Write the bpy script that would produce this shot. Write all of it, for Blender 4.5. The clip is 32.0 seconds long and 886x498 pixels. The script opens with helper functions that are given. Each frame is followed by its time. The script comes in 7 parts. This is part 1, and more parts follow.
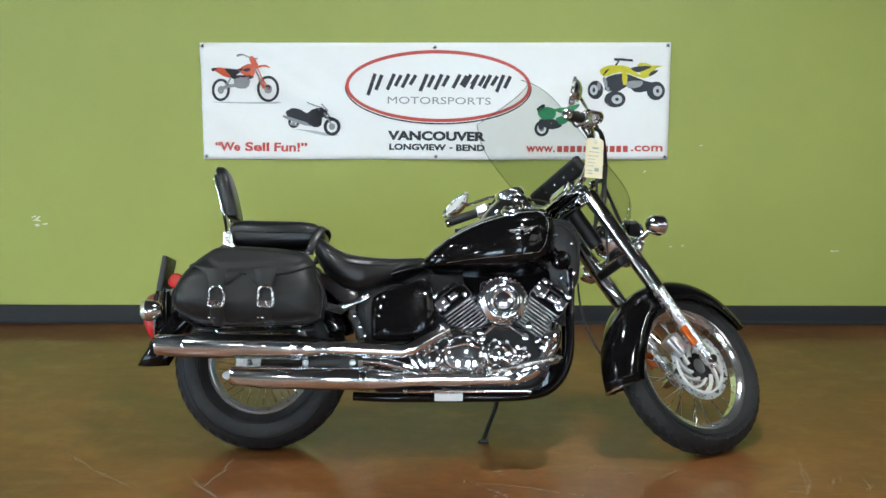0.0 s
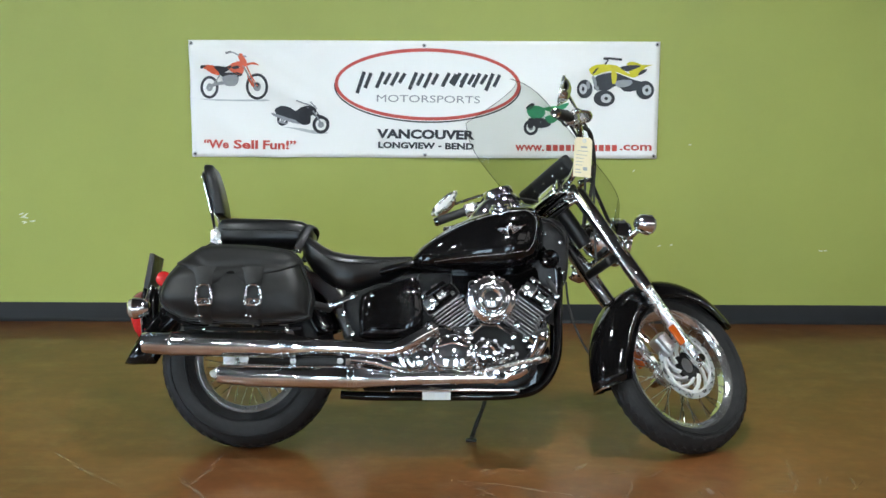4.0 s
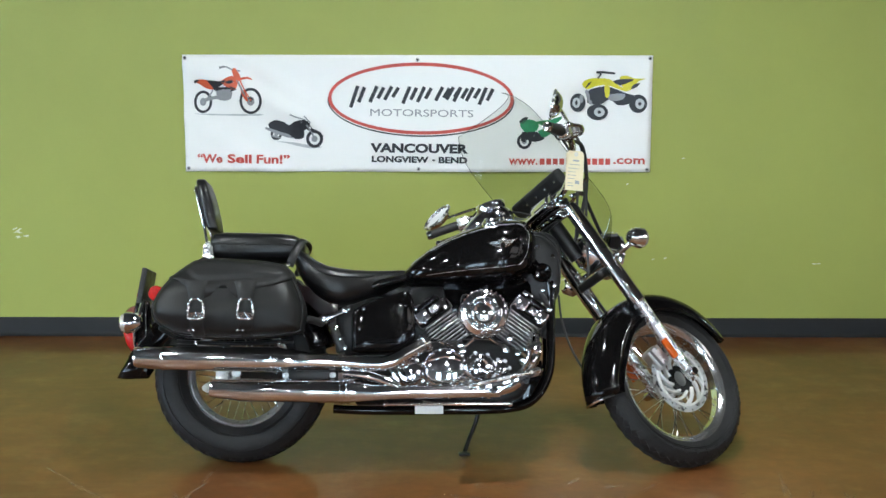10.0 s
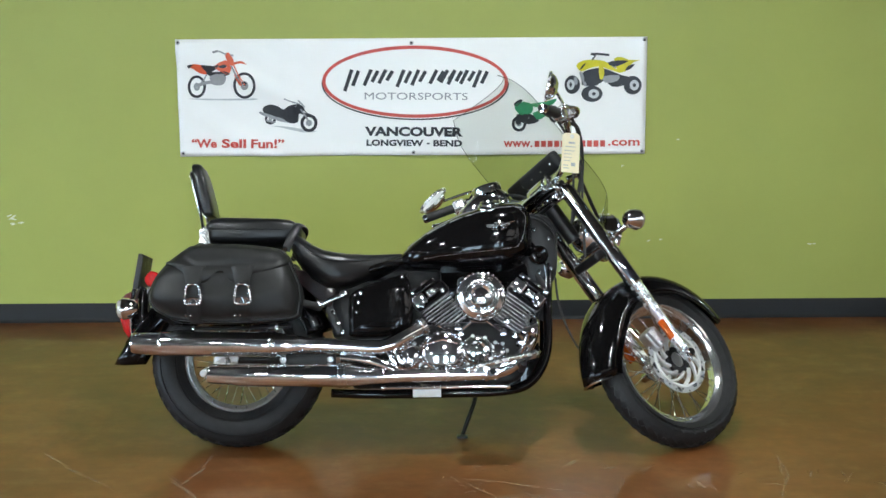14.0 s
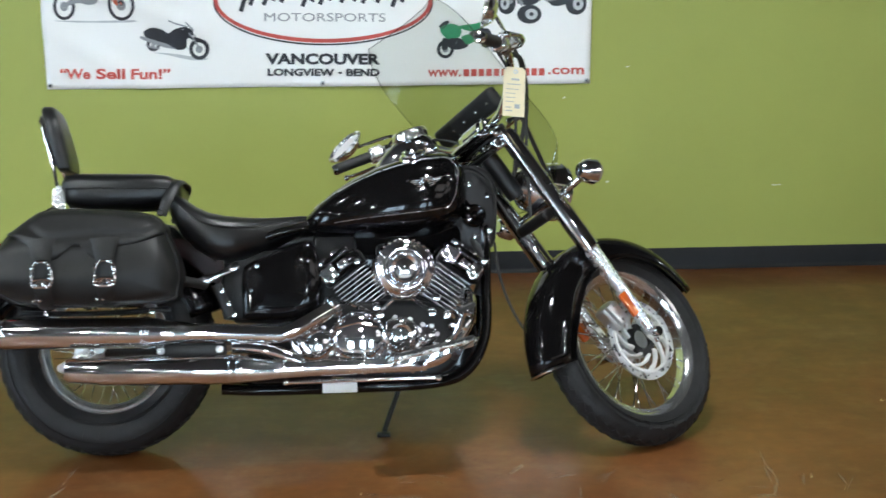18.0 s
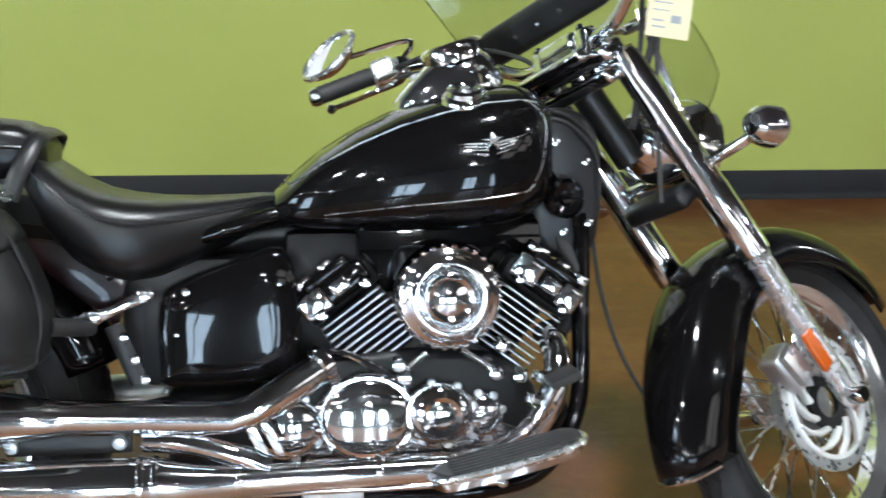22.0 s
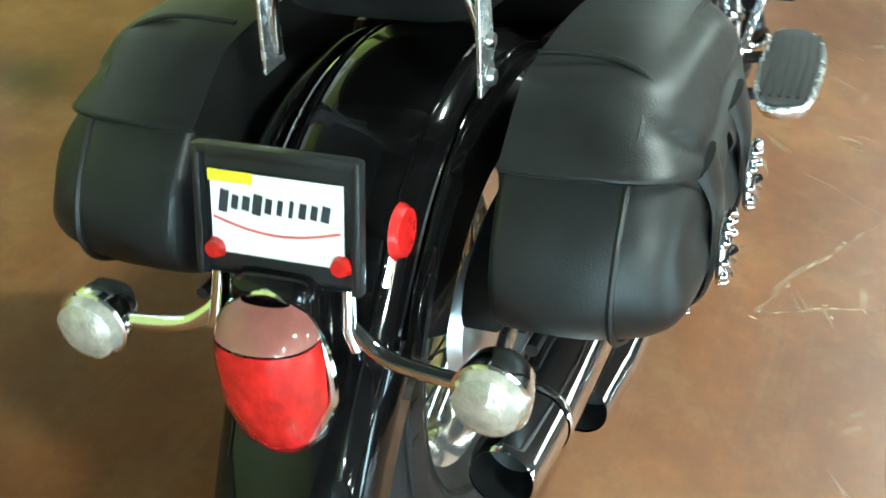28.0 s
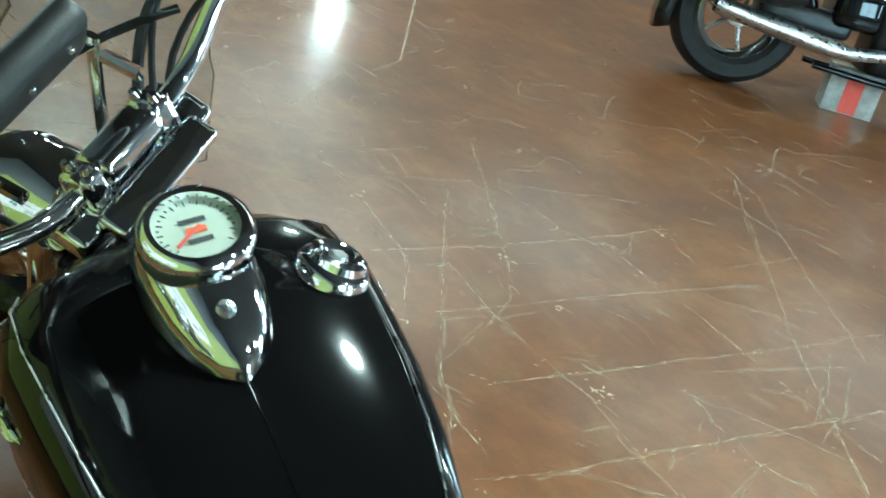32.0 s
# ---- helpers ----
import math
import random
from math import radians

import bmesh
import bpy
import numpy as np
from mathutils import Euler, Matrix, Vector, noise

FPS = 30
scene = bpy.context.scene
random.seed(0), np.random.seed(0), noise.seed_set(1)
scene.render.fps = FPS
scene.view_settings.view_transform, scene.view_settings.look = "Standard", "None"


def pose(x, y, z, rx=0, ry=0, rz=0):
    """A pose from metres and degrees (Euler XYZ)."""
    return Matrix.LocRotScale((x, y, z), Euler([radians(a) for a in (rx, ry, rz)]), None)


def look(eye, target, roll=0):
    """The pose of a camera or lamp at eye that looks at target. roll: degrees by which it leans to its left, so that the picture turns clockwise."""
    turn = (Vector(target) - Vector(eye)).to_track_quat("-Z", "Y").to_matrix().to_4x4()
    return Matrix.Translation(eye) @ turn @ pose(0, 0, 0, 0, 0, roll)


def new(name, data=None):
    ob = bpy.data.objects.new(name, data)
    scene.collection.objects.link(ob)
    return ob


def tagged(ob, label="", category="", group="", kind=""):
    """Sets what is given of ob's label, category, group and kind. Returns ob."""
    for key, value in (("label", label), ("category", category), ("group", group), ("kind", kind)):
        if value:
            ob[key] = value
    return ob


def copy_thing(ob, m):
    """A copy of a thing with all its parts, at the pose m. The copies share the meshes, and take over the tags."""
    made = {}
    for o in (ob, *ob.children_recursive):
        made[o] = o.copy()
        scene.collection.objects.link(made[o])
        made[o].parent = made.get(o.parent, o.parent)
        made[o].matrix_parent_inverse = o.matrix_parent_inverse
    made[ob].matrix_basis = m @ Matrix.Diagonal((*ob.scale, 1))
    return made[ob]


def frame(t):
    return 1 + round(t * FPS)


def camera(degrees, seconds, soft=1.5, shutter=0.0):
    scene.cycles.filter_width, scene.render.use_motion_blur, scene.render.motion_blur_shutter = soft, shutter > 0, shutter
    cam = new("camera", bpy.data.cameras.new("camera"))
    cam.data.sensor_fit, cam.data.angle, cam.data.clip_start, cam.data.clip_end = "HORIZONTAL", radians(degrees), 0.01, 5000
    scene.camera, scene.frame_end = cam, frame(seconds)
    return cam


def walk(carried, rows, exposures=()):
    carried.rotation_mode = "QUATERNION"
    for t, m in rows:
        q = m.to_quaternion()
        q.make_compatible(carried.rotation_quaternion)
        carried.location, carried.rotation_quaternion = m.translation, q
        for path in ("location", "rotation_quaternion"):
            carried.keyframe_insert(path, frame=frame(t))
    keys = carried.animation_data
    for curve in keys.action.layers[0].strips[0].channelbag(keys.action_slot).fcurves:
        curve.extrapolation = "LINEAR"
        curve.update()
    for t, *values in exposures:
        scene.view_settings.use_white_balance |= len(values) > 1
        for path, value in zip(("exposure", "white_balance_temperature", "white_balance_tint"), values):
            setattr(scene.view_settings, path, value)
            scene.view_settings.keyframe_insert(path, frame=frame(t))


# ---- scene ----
cam = camera(37.8, 32.0, shutter=0.4)
PATH = [
    (0, (0.727, -4.605, 1.581), (0.710, -2.636, 1.230), -0.03),
    (0.5, (0.735, -4.603, 1.585), (0.728, -2.634, 1.233), 0.10),
    (1, (0.738, -4.603, 1.586), (0.731, -2.634, 1.235), 0.16),
    (1.5, (0.737, -4.598, 1.586), (0.740, -2.628, 1.240), 0.36),
    (2, (0.738, -4.600, 1.586), (0.739, -2.630, 1.241), 0.35),
    (2.5, (0.734, -4.605, 1.579), (0.738, -2.635, 1.231), 0.39),
    (3, (0.739, -4.605, 1.584), (0.742, -2.636, 1.235), 0.26),
    (3.5, (0.730, -4.600, 1.581), (0.730, -2.631, 1.228), 0.35),
    (5.5, (0.749, -4.598, 1.582), (0.740, -2.629, 1.228), -0.40),
    (6, (0.748, -4.601, 1.586), (0.742, -2.632, 1.237), -0.27),
    (6.5, (0.753, -4.599, 1.581), (0.743, -2.629, 1.233), -0.29),
    (7, (0.749, -4.599, 1.583), (0.740, -2.630, 1.229), -0.17),
    (7.5, (0.747, -4.597, 1.579), (0.738, -2.627, 1.228), -0.16),
    (8, (0.758, -4.595, 1.586), (0.752, -2.626, 1.233), -0.38),
    (8.5, (0.755, -4.595, 1.582), (0.751, -2.627, 1.229), -0.31),
    (9, (0.745, -4.600, 1.586), (0.738, -2.629, 1.242), 0.10),
    (9.5, (0.747, -4.600, 1.583), (0.750, -2.630, 1.237), 0.11),
    (10, (0.750, -4.600, 1.580), (0.753, -2.628, 1.248), 0.12),
    (10.5, (0.740, -4.605, 1.586), (0.748, -2.632, 1.257), 0.11),
    (11, (0.747, -4.603, 1.582), (0.745, -2.631, 1.249), 0.10),
    (11.5, (0.738, -4.602, 1.580), (0.736, -2.629, 1.248), 0.00),
    (12, (0.747, -4.600, 1.584), (0.739, -2.631, 1.228), -0.40),
    (12.5, (0.740, -4.597, 1.587), (0.754, -2.629, 1.231), -0.55),
    (13, (0.740, -4.600, 1.583), (0.753, -2.631, 1.234), -0.35),
    (13.5, (0.741, -4.598, 1.579), (0.750, -2.630, 1.225), -0.22),
    (14, (0.739, -4.599, 1.581), (0.752, -2.631, 1.223), -0.33),
    (14.5, (0.736, -4.603, 1.586), (0.755, -2.633, 1.239), -0.06),
    (16.5, (0.646, -4.310, 1.566), (0.752, -2.352, 1.172), -0.18),
    (17, (0.681, -4.098, 1.570), (0.756, -2.133, 1.204), -1.09),
    (17.5, (0.732, -3.887, 1.578), (0.805, -1.932, 1.161), -0.42),
    (18, (0.762, -3.709, 1.557), (0.897, -1.774, 1.071), -0.19),
    (18.5, (0.766, -3.483, 1.565), (1.019, -1.556, 1.092), 1.22),
    (19, (0.833, -3.277, 1.536), (1.181, -1.377, 1.017), 1.37),
    (19.5, (1.005, -3.034, 1.512), (1.439, -1.164, 0.951), 0.90),
    (20, (1.093, -2.776, 1.494), (1.594, -0.936, 0.891), 1.67),
    (20.5, (1.030, -2.481, 1.490), (1.542, -0.640, 0.898), 5.19),
    (21, (0.909, -2.244, 1.464), (1.376, -0.406, 0.831), 5.03),
    (21.5, (0.771, -2.108, 1.444), (1.076, -0.262, 0.739), 4.62),
    (22, (0.602, -1.966, 1.458), (0.873, -0.131, 0.710), 2.21),
    (22.5, (0.416, -1.899, 1.428), (0.667, -0.067, 0.665), 4.79),
    (23, (0.233, -1.834, 1.427), (0.602, -0.065, 0.569), 4.94),
    (23.5, (0.101, -1.794, 1.404), (0.413, -0.038, 0.499), 4.58),
    (24, (-0.060, -1.662, 1.387), (0.317, 0.036, 0.399), 5.11),
    (24.5, (-0.236, -1.536, 1.391), (0.245, 0.110, 0.361), 7.40),
    (25, (-0.471, -1.446, 1.380), (0.262, 0.104, 0.349), 7.66),
    (25.5, (-0.651, -1.311, 1.388), (0.185, 0.174, 0.342), 8.71),
    (27.5, (-1.234, -0.429, 1.336), (0.328, 0.189, 0.251), 14.80),
    (28, (-1.285, -0.182, 1.329), (0.318, 0.168, 0.184), 16.17),
    (28.5, (-1.288, 0.058, 1.362), (0.414, 0.039, 0.311), 14.50),
    (29, (-1.222, 0.228, 1.413), (0.518, 0.023, 0.449), 13.95),
    (29.5, (-1.054, 0.359, 1.427), (0.710, 0.033, 0.543), 12.79),
    (30, (-0.897, 0.480, 1.462), (0.831, -0.073, 0.621), 14.80),
    (30.5, (-0.731, 0.606, 1.464), (0.908, -0.184, 0.635), 13.80),
    (31, (-0.524, 0.648, 1.459), (1.069, -0.257, 0.656), 13.32),
    (31.5, (-0.300, 0.665, 1.457), (1.270, -0.296, 0.675), 13.87),
    (32, (-0.109, 0.746, 1.458), (1.387, -0.318, 0.664), 15.53),
]
walk(cam, [(t, look(eye, target, roll)) for t, eye, target, roll in PATH],
     exposures=[(0, -0.30, 6350, 11), (17, -0.32, 6350, 11), (18, -0.33, 6350, 12), (20, 0.12, 6350, 15), (22, 0.13, 6250, 13), (23, 0.0, 6250, 12), (24, 0.10, 6200, 9), (25, 0.30, 6200, 8), (26, 0.36, 6250, 5),
                (28, 0.90, 6150, -9), (29, 0.64, 6100, -6), (30.5, 0.54, 5850, -9), (32, 0.42, 5600, -14)])

# ---- world and light ----
world = bpy.data.worlds.new("world")
scene.world = world
world.use_nodes = True
wn = world.node_tree.nodes
sky = wn.new("ShaderNodeTexSky")
sky.sky_type = "NISHITA"
sky.sun_disc = False
sky.sun_elevation = radians(38)
sky.sun_rotation = radians(200)
wn["Background"].inputs[1].default_value = 0.1
world.node_tree.links.new(sky.outputs[0], wn["Background"].inputs[0])
scene.view_settings.exposure = 0.0
LAMP = 480.0   # glow of the ceiling lamps
DAY = 24.0     # glow of the daylight outside the shop windows

# ---- materials ----


def mat(name, color=(0.5, 0.5, 0.5), rough=0.5, metal=0.0, noise_scale=0.0, vary=0.0, bump=0.0, bump_scale=200.0,
        coat=0.0, rough_vary=0.0, spec=0.5, stretch=None):
    """A surface with two scales of variation in colour and gloss, and fine relief."""
    m = bpy.data.materials.new(name)
    m.use_nodes = True
    nt = m.node_tree
    b = nt.nodes["Principled BSDF"]
    b.inputs["Base Color"].default_value = (*color, 1)
    b.inputs["Roughness"].default_value = rough
    b.inputs["Metallic"].default_value = metal
    b.inputs["Coat Weight"].default_value = coat
    b.inputs["Coat Roughness"].default_value = 0.03
    b.inputs["Coat IOR"].default_value = 1.40
    b.inputs["Specular IOR Level"].default_value = spec
    if vary or bump or rough_vary:
        tc = nt.nodes.new("ShaderNodeTexCoord")
        src = tc.outputs["Object"]
        if stretch:
            mp = nt.nodes.new("ShaderNodeMapping")
            mp.inputs["Scale"].default_value = stretch
            nt.links.new(src, mp.inputs["Vector"])
            src = mp.outputs["Vector"]
    if vary or rough_vary:
        n1 = nt.nodes.new("ShaderNodeTexNoise")
        n1.inputs["Scale"].default_value = noise_scale or 8.0
        n1.inputs["Detail"].default_value = 8
        n1.inputs["Roughness"].default_value = 0.65
        nt.links.new(src, n1.inputs["Vector"])
    if vary:
        mr = nt.nodes.new("ShaderNodeMapRange")
        mr.inputs["From Min"].default_value, mr.inputs["From Max"].default_value = 0.3, 0.7
        mr.inputs["To Min"].default_value, mr.inputs["To Max"].default_value = 1 - vary, 1 + vary
        nt.links.new(n1.outputs["Fac"], mr.inputs["Value"])
        mx = nt.nodes.new("ShaderNodeVectorMath")
        mx.operation = "SCALE"
        mx.inputs[0].default_value = color
        nt.links.new(mr.outputs["Result"], mx.inputs["Scale"])
        nt.links.new(mx.outputs["Vector"], b.inputs["Base Color"])
    if rough_vary:
        mr2 = nt.nodes.new("ShaderNodeMapRange")
        mr2.inputs["From Min"].default_value, mr2.inputs["From Max"].default_value = 0.3, 0.7
        mr2.inputs["To Min"].default_value, mr2.inputs["To Max"].default_value = max(0.0, rough - rough_vary), rough + rough_vary
        nt.links.new(n1.outputs["Fac"], mr2.inputs["Value"])
        nt.links.new(mr2.outputs["Result"], b.inputs["Roughness"])
    if bump:
        n2 = nt.nodes.new("ShaderNodeTexNoise")
        n2.inputs["Scale"].default_value = bump_scale
        n2.inputs["Detail"].default_value = 4
        nt.links.new(src, n2.inputs["Vector"])
        bp = nt.nodes.new("ShaderNodeBump")
        bp.inputs["Strength"].default_value = bump
        bp.inputs["Distance"].default_value = 0.002
        nt.links.new(n2.outputs["Fac"], bp.inputs["Height"])
        nt.links.new(bp.outputs["Normal"], b.inputs["Normal"])
    return m


def glow(name, color, strength):
    m = bpy.data.materials.new(name)
    m.use_nodes = True
    nt = m.node_tree
    b = nt.nodes["Principled BSDF"]
    b.inputs["Base Color"].default_value = (0.8, 0.8, 0.8, 1)
    b.inputs["Emission Color"].default_value = (*color, 1)
    b.inputs["Emission Strength"].default_value = strength
    return m


def clear(name, color, rough=0.0, facing=0.05, grazing=0.9):
    """A thin clear or tinted sheet."""
    m = bpy.data.materials.new(name)
    m.use_nodes = True
    nt = m.node_tree
    for n in list(nt.nodes):
        if n.type == "BSDF_PRINCIPLED":
            nt.nodes.remove(n)
    out = nt.nodes["Material Output"]
    tr = nt.nodes.new("ShaderNodeBsdfTransparent")
    tr.inputs["Color"].default_value = (*color, 1)
    gl = nt.nodes.new("ShaderNodeBsdfGlossy")
    gl.inputs["Roughness"].default_value = 0.03 + rough
    lw = nt.nodes.new("ShaderNodeLayerWeight")
    pw = nt.nodes.new("ShaderNodeMath")
    pw.operation = "POWER"
    pw.inputs[1].default_value = 5.0
    nt.links.new(lw.outputs["Facing"], pw.inputs[0])
    fr = nt.nodes.new("ShaderNodeMath")
    fr.operation = "MULTIPLY_ADD"
    fr.inputs[1].default_value, fr.inputs[2].default_value = grazing, facing
    nt.links.new(pw.outputs[0], fr.inputs[0])
    mx = nt.nodes.new("ShaderNodeMixShader")
    nt.links.new(fr.outputs[0], mx.inputs[0])
    nt.links.new(tr.outputs[0], mx.inputs[1])
    nt.links.new(gl.outputs[0], mx.inputs[2])
    nt.links.new(mx.outputs[0], out.inputs["Surface"])
    return m


M_WALL = mat("green_wall_paint", (0.375, 0.420, 0.098), 0.5, 0, 1.3, 0.05, 0.12, 260, rough_vary=0.06)
M_WALLW = mat("grey_wall_paint", (0.13, 0.135, 0.135), 0.6, 0, 1.3, 0.05, 0.1, 260)
M_BASE = mat("black_vinyl_baseboard", (0.008, 0.009, 0.011), 0.5, 0, 14, 0.25, 0.05, 300, rough_vary=0.08, spec=0.3)
M_CEIL = mat("dark_ceiling_paint", (0.035, 0.035, 0.036), 0.85, 0, 3, 0.05, 0.3, 90)
M_CHROME = mat("polished_chrome", (0.85, 0.85, 0.86), 0.07, 1.0, 30, 0.04, rough_vary=0.03)
M_RIM = mat("polished_wheel_rim", (0.88, 0.88, 0.88), 0.13, 0.95, 30, 0.05, rough_vary=0.05)
M_STEEL = mat("brushed_steel", (0.55, 0.56, 0.57), 0.3, 1.0, 40, 0.1, rough_vary=0.08)
M_ALU = mat("cast_aluminium", (0.62, 0.63, 0.64), 0.36, 1.0, 25, 0.12, 0.2, 300, rough_vary=0.1)
M_BRIGHT = mat("bright_machined_aluminium", (0.80, 0.81, 0.82), 0.26, 0.92, 40, 0.06, 0.1, 300, rough_vary=0.06)
M_SILVER = mat("silver_cast_finish", (0.72, 0.73, 0.72), 0.34, 0.35, 40, 0.06, 0.15, 300, rough_vary=0.06)
M_BLACK = mat("gloss_black_paint", (0.0035, 0.0032, 0.0034), 0.16, 0, 12, 0.1, coat=0.75, spec=0.05)
M_MAROON = mat("dark_maroon_paint", (0.012, 0.003, 0.0035), 0.3, 0, 12, 0.1, coat=0.3, spec=0.2)
M_SATIN = mat("satin_black_metal", (0.008, 0.008, 0.0088), 0.38, 0, 30, 0.3, 0.1, 300, rough_vary=0.1)
M_ENGINE = mat("black_engine_casting", (0.006, 0.006, 0.0066), 0.36, 0.0, 40, 0.3, 0.3, 400, spec=0.3)
M_VINYL = mat("black_seat_vinyl", (0.005, 0.005, 0.0056), 0.33, 0, 40, 0.2, 0.10, 420, rough_vary=0.03)
M_LEATHER = mat("black_saddlebag_leather", (0.0115, 0.0115, 0.0115), 0.42, 0, 18, 0.3, 0.22, 420, rough_vary=0.06, spec=0.33)


def dented(m, scale, depth):
    """Adds soft, wide dents under a surface's fine relief."""
    nt = m.node_tree
    fine = next(n for n in nt.nodes if n.type == "BUMP")
    tc = nt.nodes.new("ShaderNodeTexCoord")
    nz = nt.nodes.new("ShaderNodeTexNoise")
    nz.inputs["Scale"].default_value, nz.inputs["Detail"].default_value = scale, 1.5
    nt.links.new(tc.outputs["Object"], nz.inputs["Vector"])
    wide = nt.nodes.new("ShaderNodeBump")
    wide.inputs["Strength"].default_value, wide.inputs["Distance"].default_value = 1.0, depth
    nt.links.new(nz.outputs["Fac"], wide.inputs["Height"])
    nt.links.new(wide.outputs["Normal"], fine.inputs["Normal"])


dented(M_LEATHER, 6.5, 0.007)
dented(M_VINYL, 7.0, 0.006)
M_RUBBER = mat("tyre_rubber", (0.0135, 0.0135, 0.0145), 0.55, 0, 30, 0.45, 0.3, 300, rough_vary=0.1, spec=0.3)
M_GRIP = mat("grip_rubber", (0.014, 0.014, 0.014), 0.6, 0, 30, 0.2, 0.3, 300)
M_RED = mat("red_lens", (0.46, 0.012, 0.012), 0.12, 0, 45, 0.35, 0.7, 90, coat=0.8)
M_AMBER = mat("amber_lens", (0.48, 0.085, 0.008), 0.15, 0, 30, 0.1, coat=1.0)
M_LENS = mat("clear_lens", (0.50, 0.47, 0.40), 0.16, 0.55, 60, 0.25, 1.0, 120, coat=1.0)
M_TOPLENS = mat("dull_clear_lens_over_red", (0.24, 0.085, 0.07), 0.12, 0, 30, 0.15, coat=1.0)
# white carton paper, greyed in its colour for the parked machine's shadow
M_CARD = mat("shade_greyed_carton", (0.33, 0.33, 0.32), 0.6, 0, 14, 0.35, 0.5, 40)
M_PAPER = mat("cream_card", (0.74, 0.64, 0.42), 0.7, 0, 20, 0.05)
M_INK = mat("dark_print", (0.03, 0.03, 0.035), 0.55, 0, 20, 0.2)
M_BANNER = mat("white_banner_vinyl", (0.97, 0.97, 0.94), 0.34, 0, 3, 0.012, 0.08, 30, rough_vary=0.02)
M_BRED = mat("banner_red_print", (0.62, 0.09, 0.07), 0.4, 0, 30, 0.08)
M_BBLACK = mat("banner_black_print", (0.025, 0.028, 0.035), 0.4, 0, 30, 0.15)
M_BGREY = mat("banner_grey_print", (0.33, 0.34, 0.35), 0.4, 0, 30, 0.1)
M_BLGREY = mat("banner_pale_grey_print", (0.58, 0.60, 0.60), 0.4, 0, 30, 0.1)
M_BYELL = mat("banner_yellow_print", (0.68, 0.62, 0.03), 0.4, 0, 30, 0.12)
M_BGREEN = mat("banner_green_print", (0.03, 0.28, 0.12), 0.4, 0, 30, 0.15)
M_BORANGE = mat("banner_orange_print", (0.72, 0.12, 0.05), 0.4, 0, 30, 0.12)
M_WHITE = mat("white_plastic", (0.78, 0.78, 0.76), 0.45, 0, 30, 0.05)
M_DIAL = mat("cream_dial", (0.42, 0.47, 0.39), 0.4, 0, 30, 0.03)
M_SCREEN = clear("clear_windscreen", (0.775, 0.79, 0.76), 0.0, 0.010, 0.30)
M_SEDGE = clear("windscreen_edge", (0.62, 0.63, 0.61), 0.0, 0.05, 0.5)
M_GLASS = clear("window_glass", (0.95, 0.97, 0.97))
M_MIRROR = mat("mirror_glass", (0.9, 0.9, 0.9), 0.02, 1.0)
M_LAMP = glow("lit_lamp_panel", (0.94, 1.0, 0.97), LAMP)
# weak glow of the added ceiling panels that haze the far floor
M_HAZE_GLOW = glow("floor_haze_glow", (1.0, 0.98, 0.93), 2.1)
M_DAY = glow("bright_daylight", (0.66, 0.84, 1.0), DAY)


